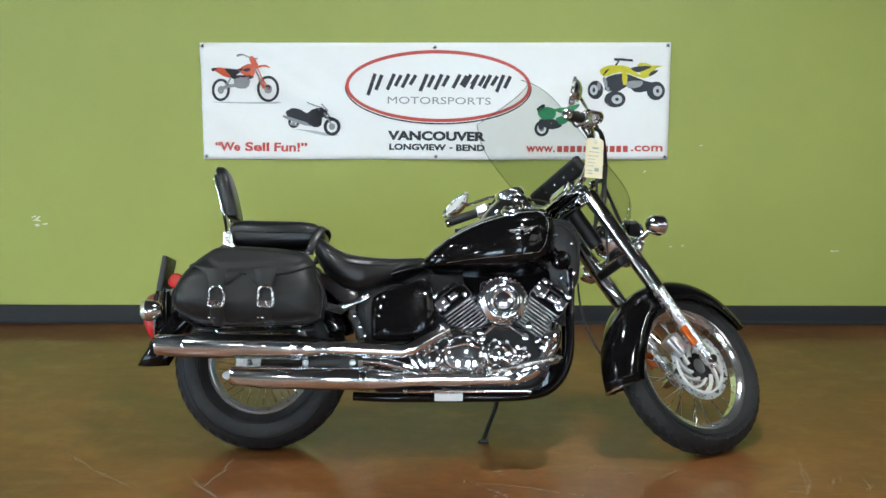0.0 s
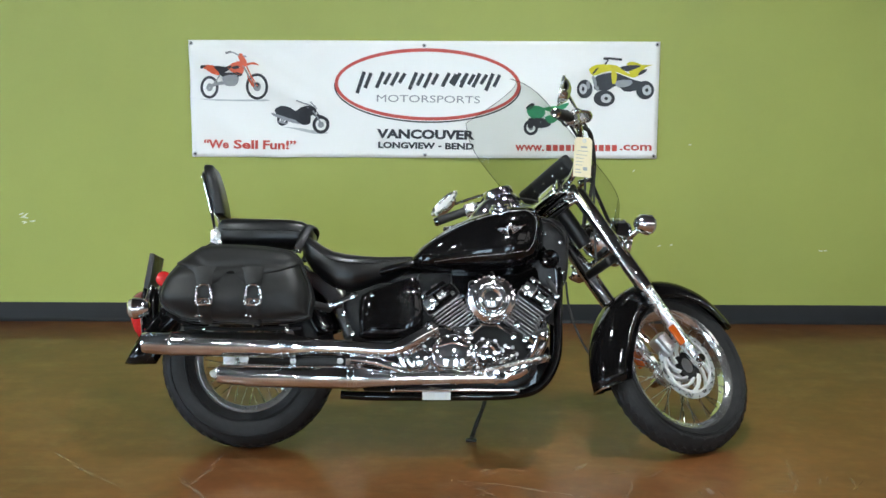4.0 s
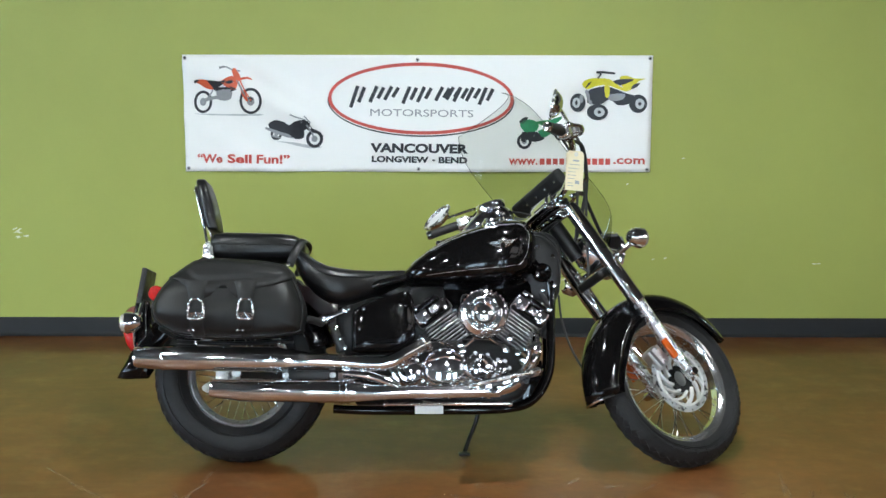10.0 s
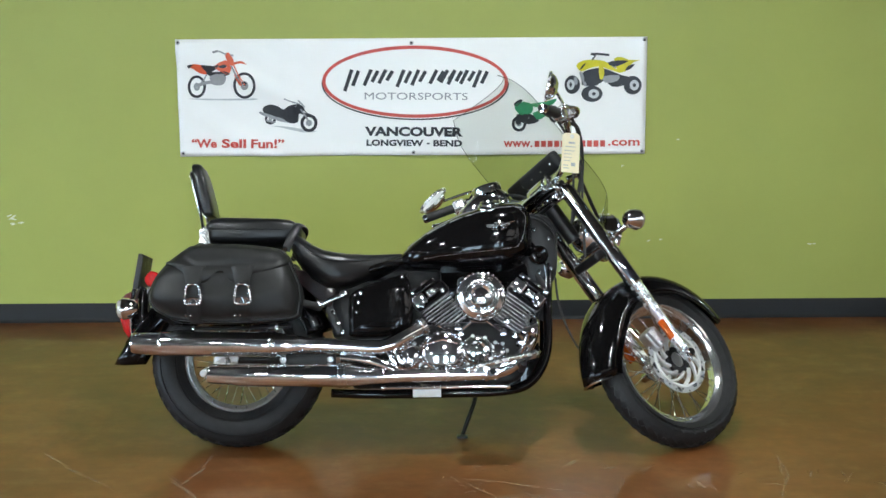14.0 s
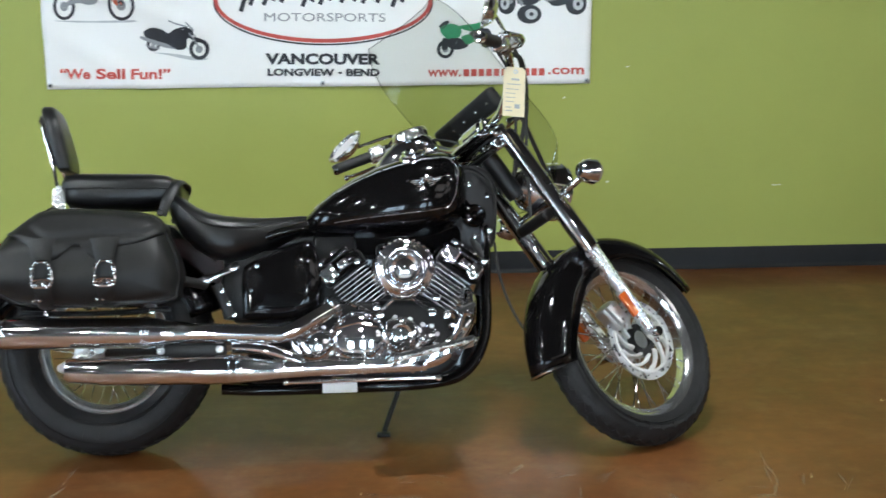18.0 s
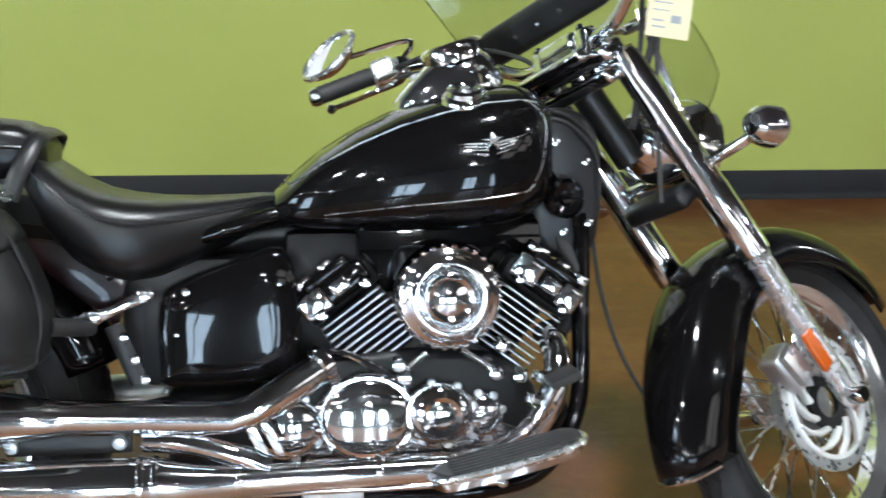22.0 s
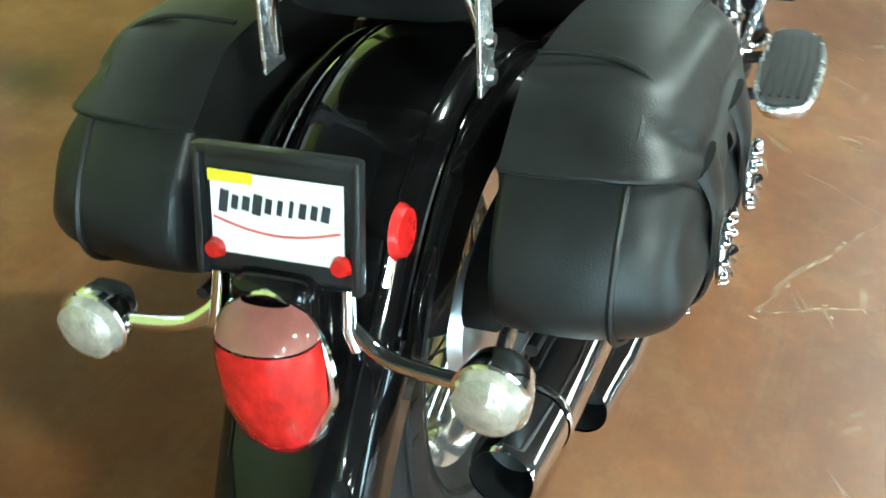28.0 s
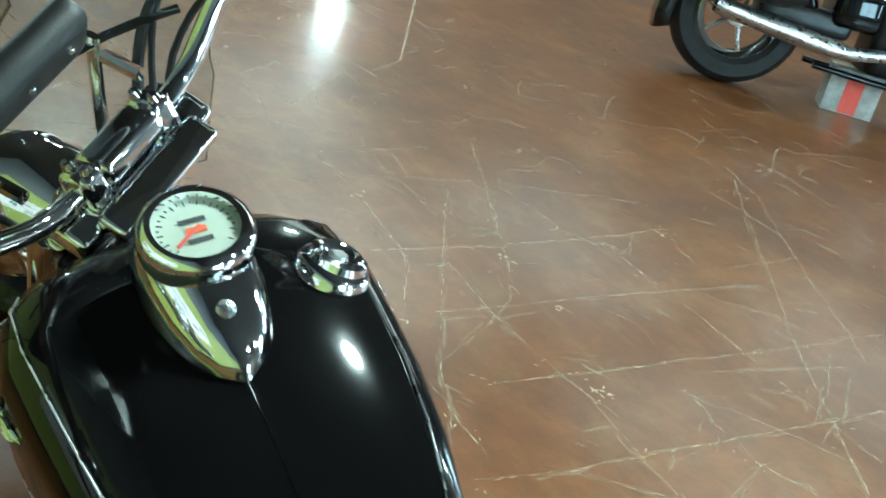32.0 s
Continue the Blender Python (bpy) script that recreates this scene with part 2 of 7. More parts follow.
def floor_material():
    """Polished, stained concrete: brown mottling, a wide blotch pattern, pale scratches, a clear uneven sealer."""
    m = bpy.data.materials.new("stained_concrete")
    m.use_nodes = True
    nt = m.node_tree
    N, L = nt.nodes, nt.links
    b = N["Principled BSDF"]
    tc = N.new("ShaderNodeTexCoord")

    def noisef(scale, detail=8, rough=0.6, dist=0.0):
        n = N.new("ShaderNodeTexNoise")
        n.inputs["Scale"].default_value = scale
        n.inputs["Detail"].default_value = detail
        n.inputs["Roughness"].default_value = rough
        n.inputs["Distortion"].default_value = dist
        L.new(tc.outputs["Object"], n.inputs["Vector"])
        return n.outputs["Fac"]

    r1 = N.new("ShaderNodeValToRGB")
    e = r1.color_ramp.elements
    e[0].position, e[0].color = 0.28, (0.086, 0.0285, 0.0066, 1)
    e[1].position, e[1].color = 0.72, (0.210, 0.085, 0.026, 1)
    mid = e.new(0.5)
    mid.color = (0.140, 0.047, 0.0115, 1)
    L.new(noisef(1.6, 10, 0.68, 0.6), r1.inputs[0])
    r2 = N.new("ShaderNodeValToRGB")
    e = r2.color_ramp.elements
    e[0].position, e[0].color = 0.35, (0.75, 0.75, 0.75, 1)
    e[1].position, e[1].color = 0.75, (1.09, 1.06, 1.02, 1)
    L.new(noisef(14, 8, 0.7), r2.inputs[0])
    mx = N.new("ShaderNodeMix")
    mx.data_type, mx.blend_type = "RGBA", "MULTIPLY"
    mx.inputs["Factor"].default_value = 1.0
    L.new(r1.outputs[0], mx.inputs["A"])
    L.new(r2.outputs[0], mx.inputs["B"])
    last = mx.outputs["Result"]
    # worn streaks in two directions and pale worn patches
    for rot, sc, lo, hi, amt, col in ((0.95, (1.1, 15.0, 1.0), 0.54, 0.80, 0.30, (0.25, 0.150, 0.080, 1)), (-0.62, (1.0, 17.0, 1.0), 0.56, 0.82, 0.26, (0.27, 0.165, 0.092, 1)),
                                      (0.4, (1.3, 9.0, 1.0), 0.55, 0.85, 0.40, (0.045, 0.016, 0.005, 1)), (0.3, (2.4, 3.4, 1.0), 0.47, 0.66, 0.50, (0.070, 0.025, 0.006, 1)), (1.1, (4.6, 6.2, 1.0), 0.51, 0.72, 0.36, (0.225, 0.140, 0.058, 1)), (0.0, (3.2, 3.2, 1.0), 0.56, 0.78, 0.45, (0.235, 0.140, 0.076, 1))):
        mp = N.new("ShaderNodeMapping")
        mp.inputs["Rotation"].default_value = (0, 0, rot)
        mp.inputs["Scale"].default_value = sc
        L.new(tc.outputs["Object"], mp.inputs["Vector"])
        nz = N.new("ShaderNodeTexNoise")
        nz.inputs["Scale"].default_value = 1.0
        nz.inputs["Detail"].default_value = 9
        nz.inputs["Roughness"].default_value = 0.72
        L.new(mp.outputs["Vector"], nz.inputs["Vector"])
        fr = N.new("ShaderNodeMapRange")
        fr.inputs["From Min"].default_value, fr.inputs["From Max"].default_value = lo, hi
        fr.inputs["To Min"].default_value, fr.inputs["To Max"].default_value = 0.0, amt
        L.new(nz.outputs["Fac"], fr.inputs["Value"])
        mm = N.new("ShaderNodeMix")
        mm.data_type = "RGBA"
        mm.inputs["B"].default_value = col
        L.new(fr.outputs["Result"], mm.inputs["Factor"])
        L.new(last, mm.inputs["A"])
        last = mm.outputs["Result"]
    L.new(last, b.inputs["Base Color"])
    mr = N.new("ShaderNodeMapRange")
    mr.inputs["From Min"].default_value, mr.inputs["From Max"].default_value = 0.3, 0.7
    mr.inputs["To Min"].default_value, mr.inputs["To Max"].default_value = 0.10, 0.20
    L.new(noisef(3.5, 8, 0.7), mr.inputs["Value"])
    L.new(mr.outputs["Result"], b.inputs["Coat Roughness"])
    b.inputs["Coat Weight"].default_value = 0.40
    b.inputs["Roughness"].default_value = 0.45
    b.inputs["Specular IOR Level"].default_value = 0.34
    bp = N.new("ShaderNodeBump")
    bp.inputs["Strength"].default_value = 0.06
    bp.inputs["Distance"].default_value = 0.004
    L.new(noisef(9, 5, 0.6), bp.inputs["Height"])
    L.new(bp.outputs["Normal"], b.inputs["Normal"])
    return m


M_FLOOR = floor_material()
M_CHIP = mat("bare_plaster_chip", (0.72, 0.74, 0.62), 0.7, 0, 60, 0.1)
M_SCUFF = mat("soft_floor_scuff", (0.42, 0.34, 0.23), 0.45, 0, 60, 0.5)
M_SCUFF.node_tree.nodes["Principled BSDF"].inputs["Alpha"].default_value = 0.22
M_SCRATCH = mat("pale_floor_scuff", (0.42, 0.33, 0.22), 0.35, 0, 40, 0.3)

# ---- builders ----


def V(*a):
    return Vector(a)


def part(name, bm, material, parent=None, label="", smooth=True, m=None):
    """Links a bmesh as one mesh object under a thing or part."""
    if m is not None:
        bm.transform(m)
    bmesh.ops.recalc_face_normals(bm, faces=bm.faces)
    me = bpy.data.meshes.new(name)
    bm.to_mesh(me)
    bm.free()
    if smooth:
        me.polygons.foreach_set("use_smooth", [True] * len(me.polygons))
        me.set_sharp_from_angle(angle=radians(38))
    me.materials.append(material)
    ob = new(name, me)
    ob.parent = parent
    if label:
        ob["label"] = label
    return ob


def thing(name, label, category, m=None, group="", kind=""):
    ob = new(name)
    ob.empty_display_size = 0.1
    if m is not None:
        ob.matrix_world = m
    return tagged(ob, label, category, group, kind)


def box(size, center=(0, 0, 0), bevel=0.0, seg=2, rot=None, into=None):
    bm = into or bmesh.new()
    r = bmesh.ops.create_cube(bm, size=1.0)
    vs = r["verts"]
    mt = Matrix.Translation(center) @ (rot or Matrix()) @ Matrix.Diagonal((*size, 1))
    bmesh.ops.transform(bm, matrix=mt, verts=vs)
    if bevel:
        es = list({e for v in vs for e in v.link_edges})
        bmesh.ops.bevel(bm, geom=es, offset=bevel, segments=seg, affect="EDGES", profile=0.6)
    return bm


def frames(pts):
    """Tangents and side vectors along a polyline, with little twist."""
    pts = [Vector(p) for p in pts]
    tang = []
    for i in range(len(pts)):
        a, b = pts[max(i - 1, 0)], pts[min(i + 1, len(pts) - 1)]
        tang.append((b - a).normalized())
    up = Vector((0, 0, 1)) if abs(tang[0].z) < 0.9 else Vector((0, 1, 0))
    out = []
    for t in tang:
        side = t.cross(up)
        if side.length < 1e-4:
            side = t.cross(Vector((0, 1, 0)))
        side.normalize()
        up = side.cross(t).normalized()
        out.append((t, side, up))
    return pts, out


def curve(pts, n=6):
    """A smooth line through the points (Catmull-Rom)."""
    p = [Vector(q) for q in pts]
    if len(p) < 3:
        return p
    out = []
    for i in range(len(p) - 1):
        a, b, c, d = p[max(i - 1, 0)], p[i], p[i + 1], p[min(i + 2, len(p) - 1)]
        for k in range(n):
            t = k / n
            out.append(0.5 * ((2 * b) + (c - a) * t + (2 * a - 5 * b + 4 * c - d) * t * t + (3 * b - a - 3 * c + d) * t ** 3))
    out.append(p[-1])
    return out


def tube(pts, radius, seg=12, cap=True, into=None, flat=1.0):
    """A round bar along a line; radius is one number or one per point."""
    bm = into or bmesh.new()
    pts, fr = frames(pts)
    rad = radius if hasattr(radius, "__len__") else [radius] * len(pts)
    rings = []
    for p, (t, s, u), r in zip(pts, fr, rad):
        rings.append([bm.verts.new(p + s * (r * math.cos(a)) + u * (r * flat * math.sin(a)))
                      for a in (2 * math.pi * k / seg for k in range(seg))])
    for a, b in zip(rings, rings[1:]):
        for k in range(seg):
            bm.faces.new((a[k], a[(k + 1) % seg], b[(k + 1) % seg], b[k]))
    if cap:
        bm.faces.new(rings[0])
        bm.faces.new(rings[-1])
    return bm


def loop_tube(pts, radius, seg=8, into=None):
    """A round bar along a closed line."""
    bm = into or bmesh.new()
    pts = [Vector(p) for p in pts]
    n = len(pts)
    nrm = sum(((pts[i] - pts[0]).cross(pts[(i + 1) % n] - pts[0]) for i in range(n)), Vector()).normalized()
    rings = []
    for i in range(n):
        t = (pts[(i + 1) % n] - pts[i - 1]).normalized()
        s = t.cross(nrm).normalized()
        rings.append([bm.verts.new(pts[i] + s * (radius * math.cos(a)) + nrm * (radius * math.sin(a)))
                      for a in (2 * math.pi * k / seg for k in range(seg))])
    for i in range(n):
        a, b = rings[i], rings[(i + 1) % n]
        for k in range(seg):
            bm.faces.new((a[k], a[(k + 1) % seg], b[(k + 1) % seg], b[k]))
    return bm


def lathe(profile, center, axis=(0, 1, 0), seg=40, into=None, start=0.0, sweep=2 * math.pi):
    """Turns a profile of (radius, along) round an axis."""
    bm = into or bmesh.new()
    rot = Vector((0, 0, 1)).rotation_difference(Vector(axis)).to_matrix()
    full = sweep > 6.28
    cols = seg if full else seg + 1
    rings = []
    for r, h in profile:
        if r < 1e-6:
            rings.append([bm.verts.new(rot @ Vector((0, 0, h)) + Vector(center))])
        else:
            rings.append([bm.verts.new(rot @ Vector((r * math.cos(a), r * math.sin(a), h)) + Vector(center))
                          for a in (start + sweep * k / seg for k in range(cols))])
    for a, b in zip(rings, rings[1:]):
        for k in range(seg):
            k2 = (k + 1) % cols if full else k + 1
            if len(a) == 1 and len(b) == 1:
                continue
            if len(a) == 1:
                bm.faces.new((a[0], b[k2], b[k]))
            elif len(b) == 1:
                bm.faces.new((a[k], a[k2], b[0]))
            else:
                bm.faces.new((a[k], a[k2], b[k2], b[k]))
    return bm


def loft(sections, cap=True, closed=True, into=None):
    """Skins rows of equally many points."""
    bm = into or bmesh.new()
    rings = [[bm.verts.new(p) for p in s] for s in sections]
    n = len(rings[0])
    for a, b in zip(rings, rings[1:]):
        for k in range(n if closed else n - 1):
            bm.faces.new((a[k], a[(k + 1) % n], b[(k + 1) % n], b[k]))
    if cap and closed:
        bm.faces.new(rings[0])
        bm.faces.new(rings[-1])
    return bm


def spow(v, e):
    return math.copysign(abs(v) ** e, v)


def oval(x, y0, hw, z0, z1, n=28, e_top=0.75, e_bot=0.5):
    """A rounded section across the machine at x: half width hw, from z0 to z1."""
    zc, hz = (z0 + z1) / 2, (z1 - z0) / 2
    out = []
    for k in range(n):
        a = 2 * math.pi * k / n
        e = e_top if math.sin(a) > 0 else e_bot
        out.append(Vector((x, y0 + hw * spow(math.cos(a), e), zc + hz * spow(math.sin(a), e))))
    return out


def outline_solid(pts, y0, y1, bevel=0.0, seg=3, into=None):
    """A plate cut to an outline of (x, z), between two depths in y, with rounded edges."""
    bm = into or bmesh.new()
    a = [bm.verts.new((x, y0, z)) for x, z in pts]
    f = bm.faces.new(a)
    r = bmesh.ops.extrude_face_region(bm, geom=[f])
    vs = [v for v in r["geom"] if isinstance(v, bmesh.types.BMVert)]
    bmesh.ops.translate(bm, vec=(0, y1 - y0, 0), verts=vs)
    if bevel:
        ys = {v for v in a} | set(vs)
        es = [e for e in bm.edges if e.verts[0] in ys and e.verts[1] in ys and abs(e.verts[0].co.y - e.verts[1].co.y) < 1e-6]
        bmesh.ops.bevel(bm, geom=es, offset=bevel, segments=seg, affect="EDGES", profile=0.5)
    return bm


def ball(center, r, scale=(1, 1, 1), u=20, v=12, into=None):
    bm = into or bmesh.new()
    res = bmesh.ops.create_uvsphere(bm, u_segments=u, v_segments=v, radius=r)
    bmesh.ops.transform(bm, matrix=Matrix.Translation(center) @ Matrix.Diagonal((*scale, 1)), verts=res["verts"])
    return bm


def smooth_closed(pts, n=4):
    """A closed smooth outline through 2D points."""
    p = [Vector((a, b, 0)) for a, b in pts]
    m = len(p)
    out = []
    for i in range(m):
        a, b, c, d = p[i - 1], p[i], p[(i + 1) % m], p[(i + 2) % m]
        for k in range(n):
            t = k / n
            q = 0.5 * ((2 * b) + (c - a) * t + (2 * a - 5 * b + 4 * c - d) * t * t + (3 * b - a - 3 * c + d) * t ** 3)
            out.append((q.x, q.y))
    return out


# ---- the room ----
WALL_Y = 2.031
X0, X1, Y0, H = -7.0, 20.0, -12.0, 3.6


def slab(name, lo, hi, material, label, category, kind="structure", bevel=0.0):
    c = [(a + b) / 2 for a, b in zip(lo, hi)]
    s = [b - a for a, b in zip(lo, hi)]
    return tagged(part(name, box(s, c, bevel), material), label, category, kind=kind)


slab("floor", (X0 - 0.2, Y0 - 0.2, -0.2), (X1 + 0.2, WALL_Y + 0.2, 0), M_FLOOR, "polished brown stained concrete showroom floor with pale scratches", "floor")
slab("ceiling", (X0 - 0.2, Y0 - 0.2, H), (X1 + 0.2, WALL_Y + 0.2, H + 0.2), M_CEIL, "plain dark painted showroom ceiling", "ceiling")
slab("wall_north_upper", (X0, WALL_Y, 1.98), (X1, WALL_Y + 0.2, H), M_WALLW, "plain dark grey upper wall above the green paint", "wall")
slab("wall_north", (X0, WALL_Y, 0), (X1, WALL_Y + 0.2, 1.98), M_WALL, "olive green painted wall with small chips and scuffs", "wall")
slab("wall_east", (X1, Y0, 0), (X1 + 0.2, WALL_Y + 0.2, H), M_WALLW, "plain grey wall at the showroom's far end", "wall")
bb = bmesh.new()
cove = ((0.0, 0.0), (0.0, 0.099), (0.004, 0.099), (0.007, 0.095), (0.007, 0.020), (0.010, 0.010), (0.017, 0.004), (0.020, 0.0))
loft([[V(x, WALL_Y - d, z) for d, z in cove] for x in (X0 + 0.01, X1 - 0.01)], into=bb)
tagged(part("baseboard", bb, M_BASE), "black vinyl baseboard along the green wall", "baseboard", kind="structure")

# tall shop windows in the south and west walls


def shop_wall(name, m, length, spans, label):
    """A wall along x with openings from 0.5 to 2.7 m, a framed window in each."""
    sw = bmesh.new()
    ends = [0.0] + [v for w in spans for v in w] + [length]
    for a, b in zip(ends[::2], ends[1::2]):
        box((b - a, 0.2, H), ((a + b) / 2, -0.1, H / 2), into=sw)
    for a, b in spans:
        box((b - a, 0.2, 0.5), ((a + b) / 2, -0.1, 0.25), into=sw)
        box((b - a, 0.2, H - 2.7), ((a + b) / 2, -0.1, (H + 2.7) / 2), into=sw)
    tagged(part(name, sw, M_WALLW, smooth=False, m=m), label, "wall", kind="structure")
    for a, b in spans:
        win_no.append(1)
        w = thing("window_%d" % len(win_no), "tall shop window with a dark metal frame", "window", m @ pose((a + b) / 2, -0.1, 1.6), "shop windows", "structure")
        hw, hh = (b - a) / 2, 1.1
        fb = bmesh.new()
        for sx in (-1, 0, 1):
            box((0.06, 0.08, 2 * hh), (sx * (hw - 0.03), 0, 0), 0.004, into=fb)
        for sz in (-1, 1):
            box((2 * hw, 0.08, 0.06), (0, 0, sz * (hh - 0.03)), 0.004, into=fb)
        part("window_frame", fb, M_SATIN, w)
        for sx in (-1, 1):
            g = part("pane", box((hw - 0.06, 0.008, 2 * hh - 0.1), (sx * hw / 2, 0, 0)), M_GLASS, w)
            g.visible_shadow = False


win_no = []
shop_wall("wall_south", pose(X0, Y0, 0), X1 - X0, [(5.6, 6.8), (8.6, 9.5), (10.6, 11.5)], "grey wall with a row of tall shop windows")
shop_wall("wall_west", pose(X0, WALL_Y, 0, 0, 0, -90), WALL_Y - Y0, [(3.0 + 4.4 * i, 5.0 + 4.4 * i) for i in range(2)], "grey side wall with two wide shop windows")
slab("backdrop_west", (X0 - 2.2, Y0 - 2, -0.2), (X0 - 2.1, WALL_Y + 2, 5), M_DAY, "bright overcast daylight outside the side windows", "backdrop")
slab("backdrop", (X0 - 2, Y0 - 2.2, -0.2), (X1 + 2, Y0 - 2.1, 5), M_DAY, "bright overcast daylight outside the shop windows", "backdrop")

# round ceiling lamps in rows
proto = None
spots = [(9.6, 1.5), (12.6, 1.5)] + [(x, -2.15) for x in (-5.8, -1.95, 5.75, 9.6)] + [(1.25, -0.75)]
spots += [(x, -5.9) for x in (-5.8, -1.95, 1.2)] + [(x, -9.7) for x in (-5.8, -1.95, 1.9)] + [(15.8, -7.6)]
for x, y in spots:
    if proto is None:
        proto = thing("ceiling_light", "round white showroom ceiling lamp, lit", "ceiling light", pose(x, y, H), "ceiling lights")
        part("housing", lathe([(0.05, 0.0), (0.06, -0.08), (0.12, -0.18), (0.155, -0.26), (0.165, -0.30), (0.152, -0.30)], (0, 0, 0), (0, 0, 1), 32), M_WHITE, proto)
        part("diffuser", lathe([(0.154, -0.288), (0.08, -0.294), (0, -0.296)], (0, 0, 0), (0, 0, 1), 32), M_LAMP, proto)
    else:
        copy_thing(proto, pose(x, y, H))

# unseen glowing panels beyond the machines, added to lay a pale haze on the far floor
proto = None
for x, y in ((5.6, -6.5), (9.2, -5.0), (9.4, -7.4), (13.0, -5.6), (6.6, -9.2)):
    if proto is None:
        proto = thing("haze_panel", "unseen glowing ceiling panel added for the haze on the floor", "skylight", pose(x, y, H), "skylight panels")
        fb = bmesh.new()
        for sx, sy, w, l in ((0, 1, 3.0, 0.06), (0, -1, 3.0, 0.06), (1, 0, 0.06, 2.0), (-1, 0, 0.06, 2.0)):
            box((w, l, 0.06), (sx * 1.47, sy * 0.97, -0.03), 0.006, into=fb)
        part("frame", fb, M_WHITE, proto)
        part("diffuser", box((2.88, 1.88, 0.01), (0, 0, -0.02)), M_HAZE_GLOW, proto, smooth=False)
    else:
        copy_thing(proto, pose(x, y, H))

# ---- banner ----
BX0, BX1, BZ0, BZ1 = -0.560, 1.822, 0.868, 1.461
BW, BH = BX1 - BX0, BZ1 - BZ0
banner = thing("banner", "white vinyl shop banner with red, black and grey print", "banner", pose(BX0, WALL_Y - 0.014, BZ0))


def sag(x, z):
    """Shallow waves in the hanging vinyl."""
    d = x + 1.6 * z
    d2 = x + 2.3 * z
    fold = 1.3 * math.exp(-((d2 - 1.25) / 0.13) ** 2) + 0.8 * math.exp(-((d - 1.22) / 0.07) ** 2) + 0.7 * math.exp(-((d - 0.45) / 0.08) ** 2) + 0.6 * math.exp(-((x - 1.4 * z - 1.35) / 0.10) ** 2)
    return 0.006 * math.sin(3.1 * x + 2.6 * z) + 0.003 * math.sin(7.3 * x - 4.0 * z + 1.0) - 0.016 * fold * max(0.0, min(1.0, abs(x - 1.21) / 0.15 - 3.2))


bm = bmesh.new()
gx, gz = 96, 26
grid = [[bm.verts.new((BW * i / gx, sag(BW * i / gx, BH * j / gz), BH * j / gz)) for i in range(gx + 1)] for j in range(gz + 1)]
for j in range(gz):
    for i in range(gx):
        bm.faces.new((grid[j][i], grid[j][i + 1], grid[j + 1][i + 1], grid[j + 1][i]))
bs = part("sheet", bm, M_BANNER, banner)
sol = bs.modifiers.new("thick", "SOLIDIFY")
sol.thickness = 0.002
sol.offset = 1.0

# ---- motorcycle ----
YAW, LEAN = 0.676, -16.67          # degrees: leaning on its side stand, away from the open floor
BIKE_M = pose(0, 0, 0, 0, 0, YAW) @ pose(0, 0, 0, LEAN)
bike = thing("motorcycle", "gloss black cruiser motorcycle with chrome engine and leather saddlebags", "motorcycle", BIKE_M)
RAKE, STEER = radians(35), radians(35)
SM = (Matrix.Translation((1.807, 0, 0)) @ Matrix.Rotation(STEER, 4, Vector((-math.sin(RAKE), 0, math.cos(RAKE))))
      @ Matrix.Translation((-1.807, 0, 0)))
FW = V(1.612, 0, 0.300)             # front axle with the bars straight
RW = V(0.01, 0, 0.326)              # rear axle


def lowest(c, R, hw, m):
    """The height of a tyre's lowest point as the machine stands."""
    t = BIKE_M @ m
    prof = ((R - 0.022, 0.80), (R - 0.008, 0.52), (R, 0.18), (R, -0.18), (R - 0.008, -0.52), (R - 0.022, -0.80))
    return min((t @ (c + V(r * math.cos(a), y * hw, r * math.sin(a)))).z for r, y in prof for a in (radians(1.5 * k) for k in range(240)))


for _ in range(3):
    FW.z -= lowest(FW, 0.318, 0.054, SM)
    RW.z -= lowest(RW, 0.322, 0.083, Matrix())


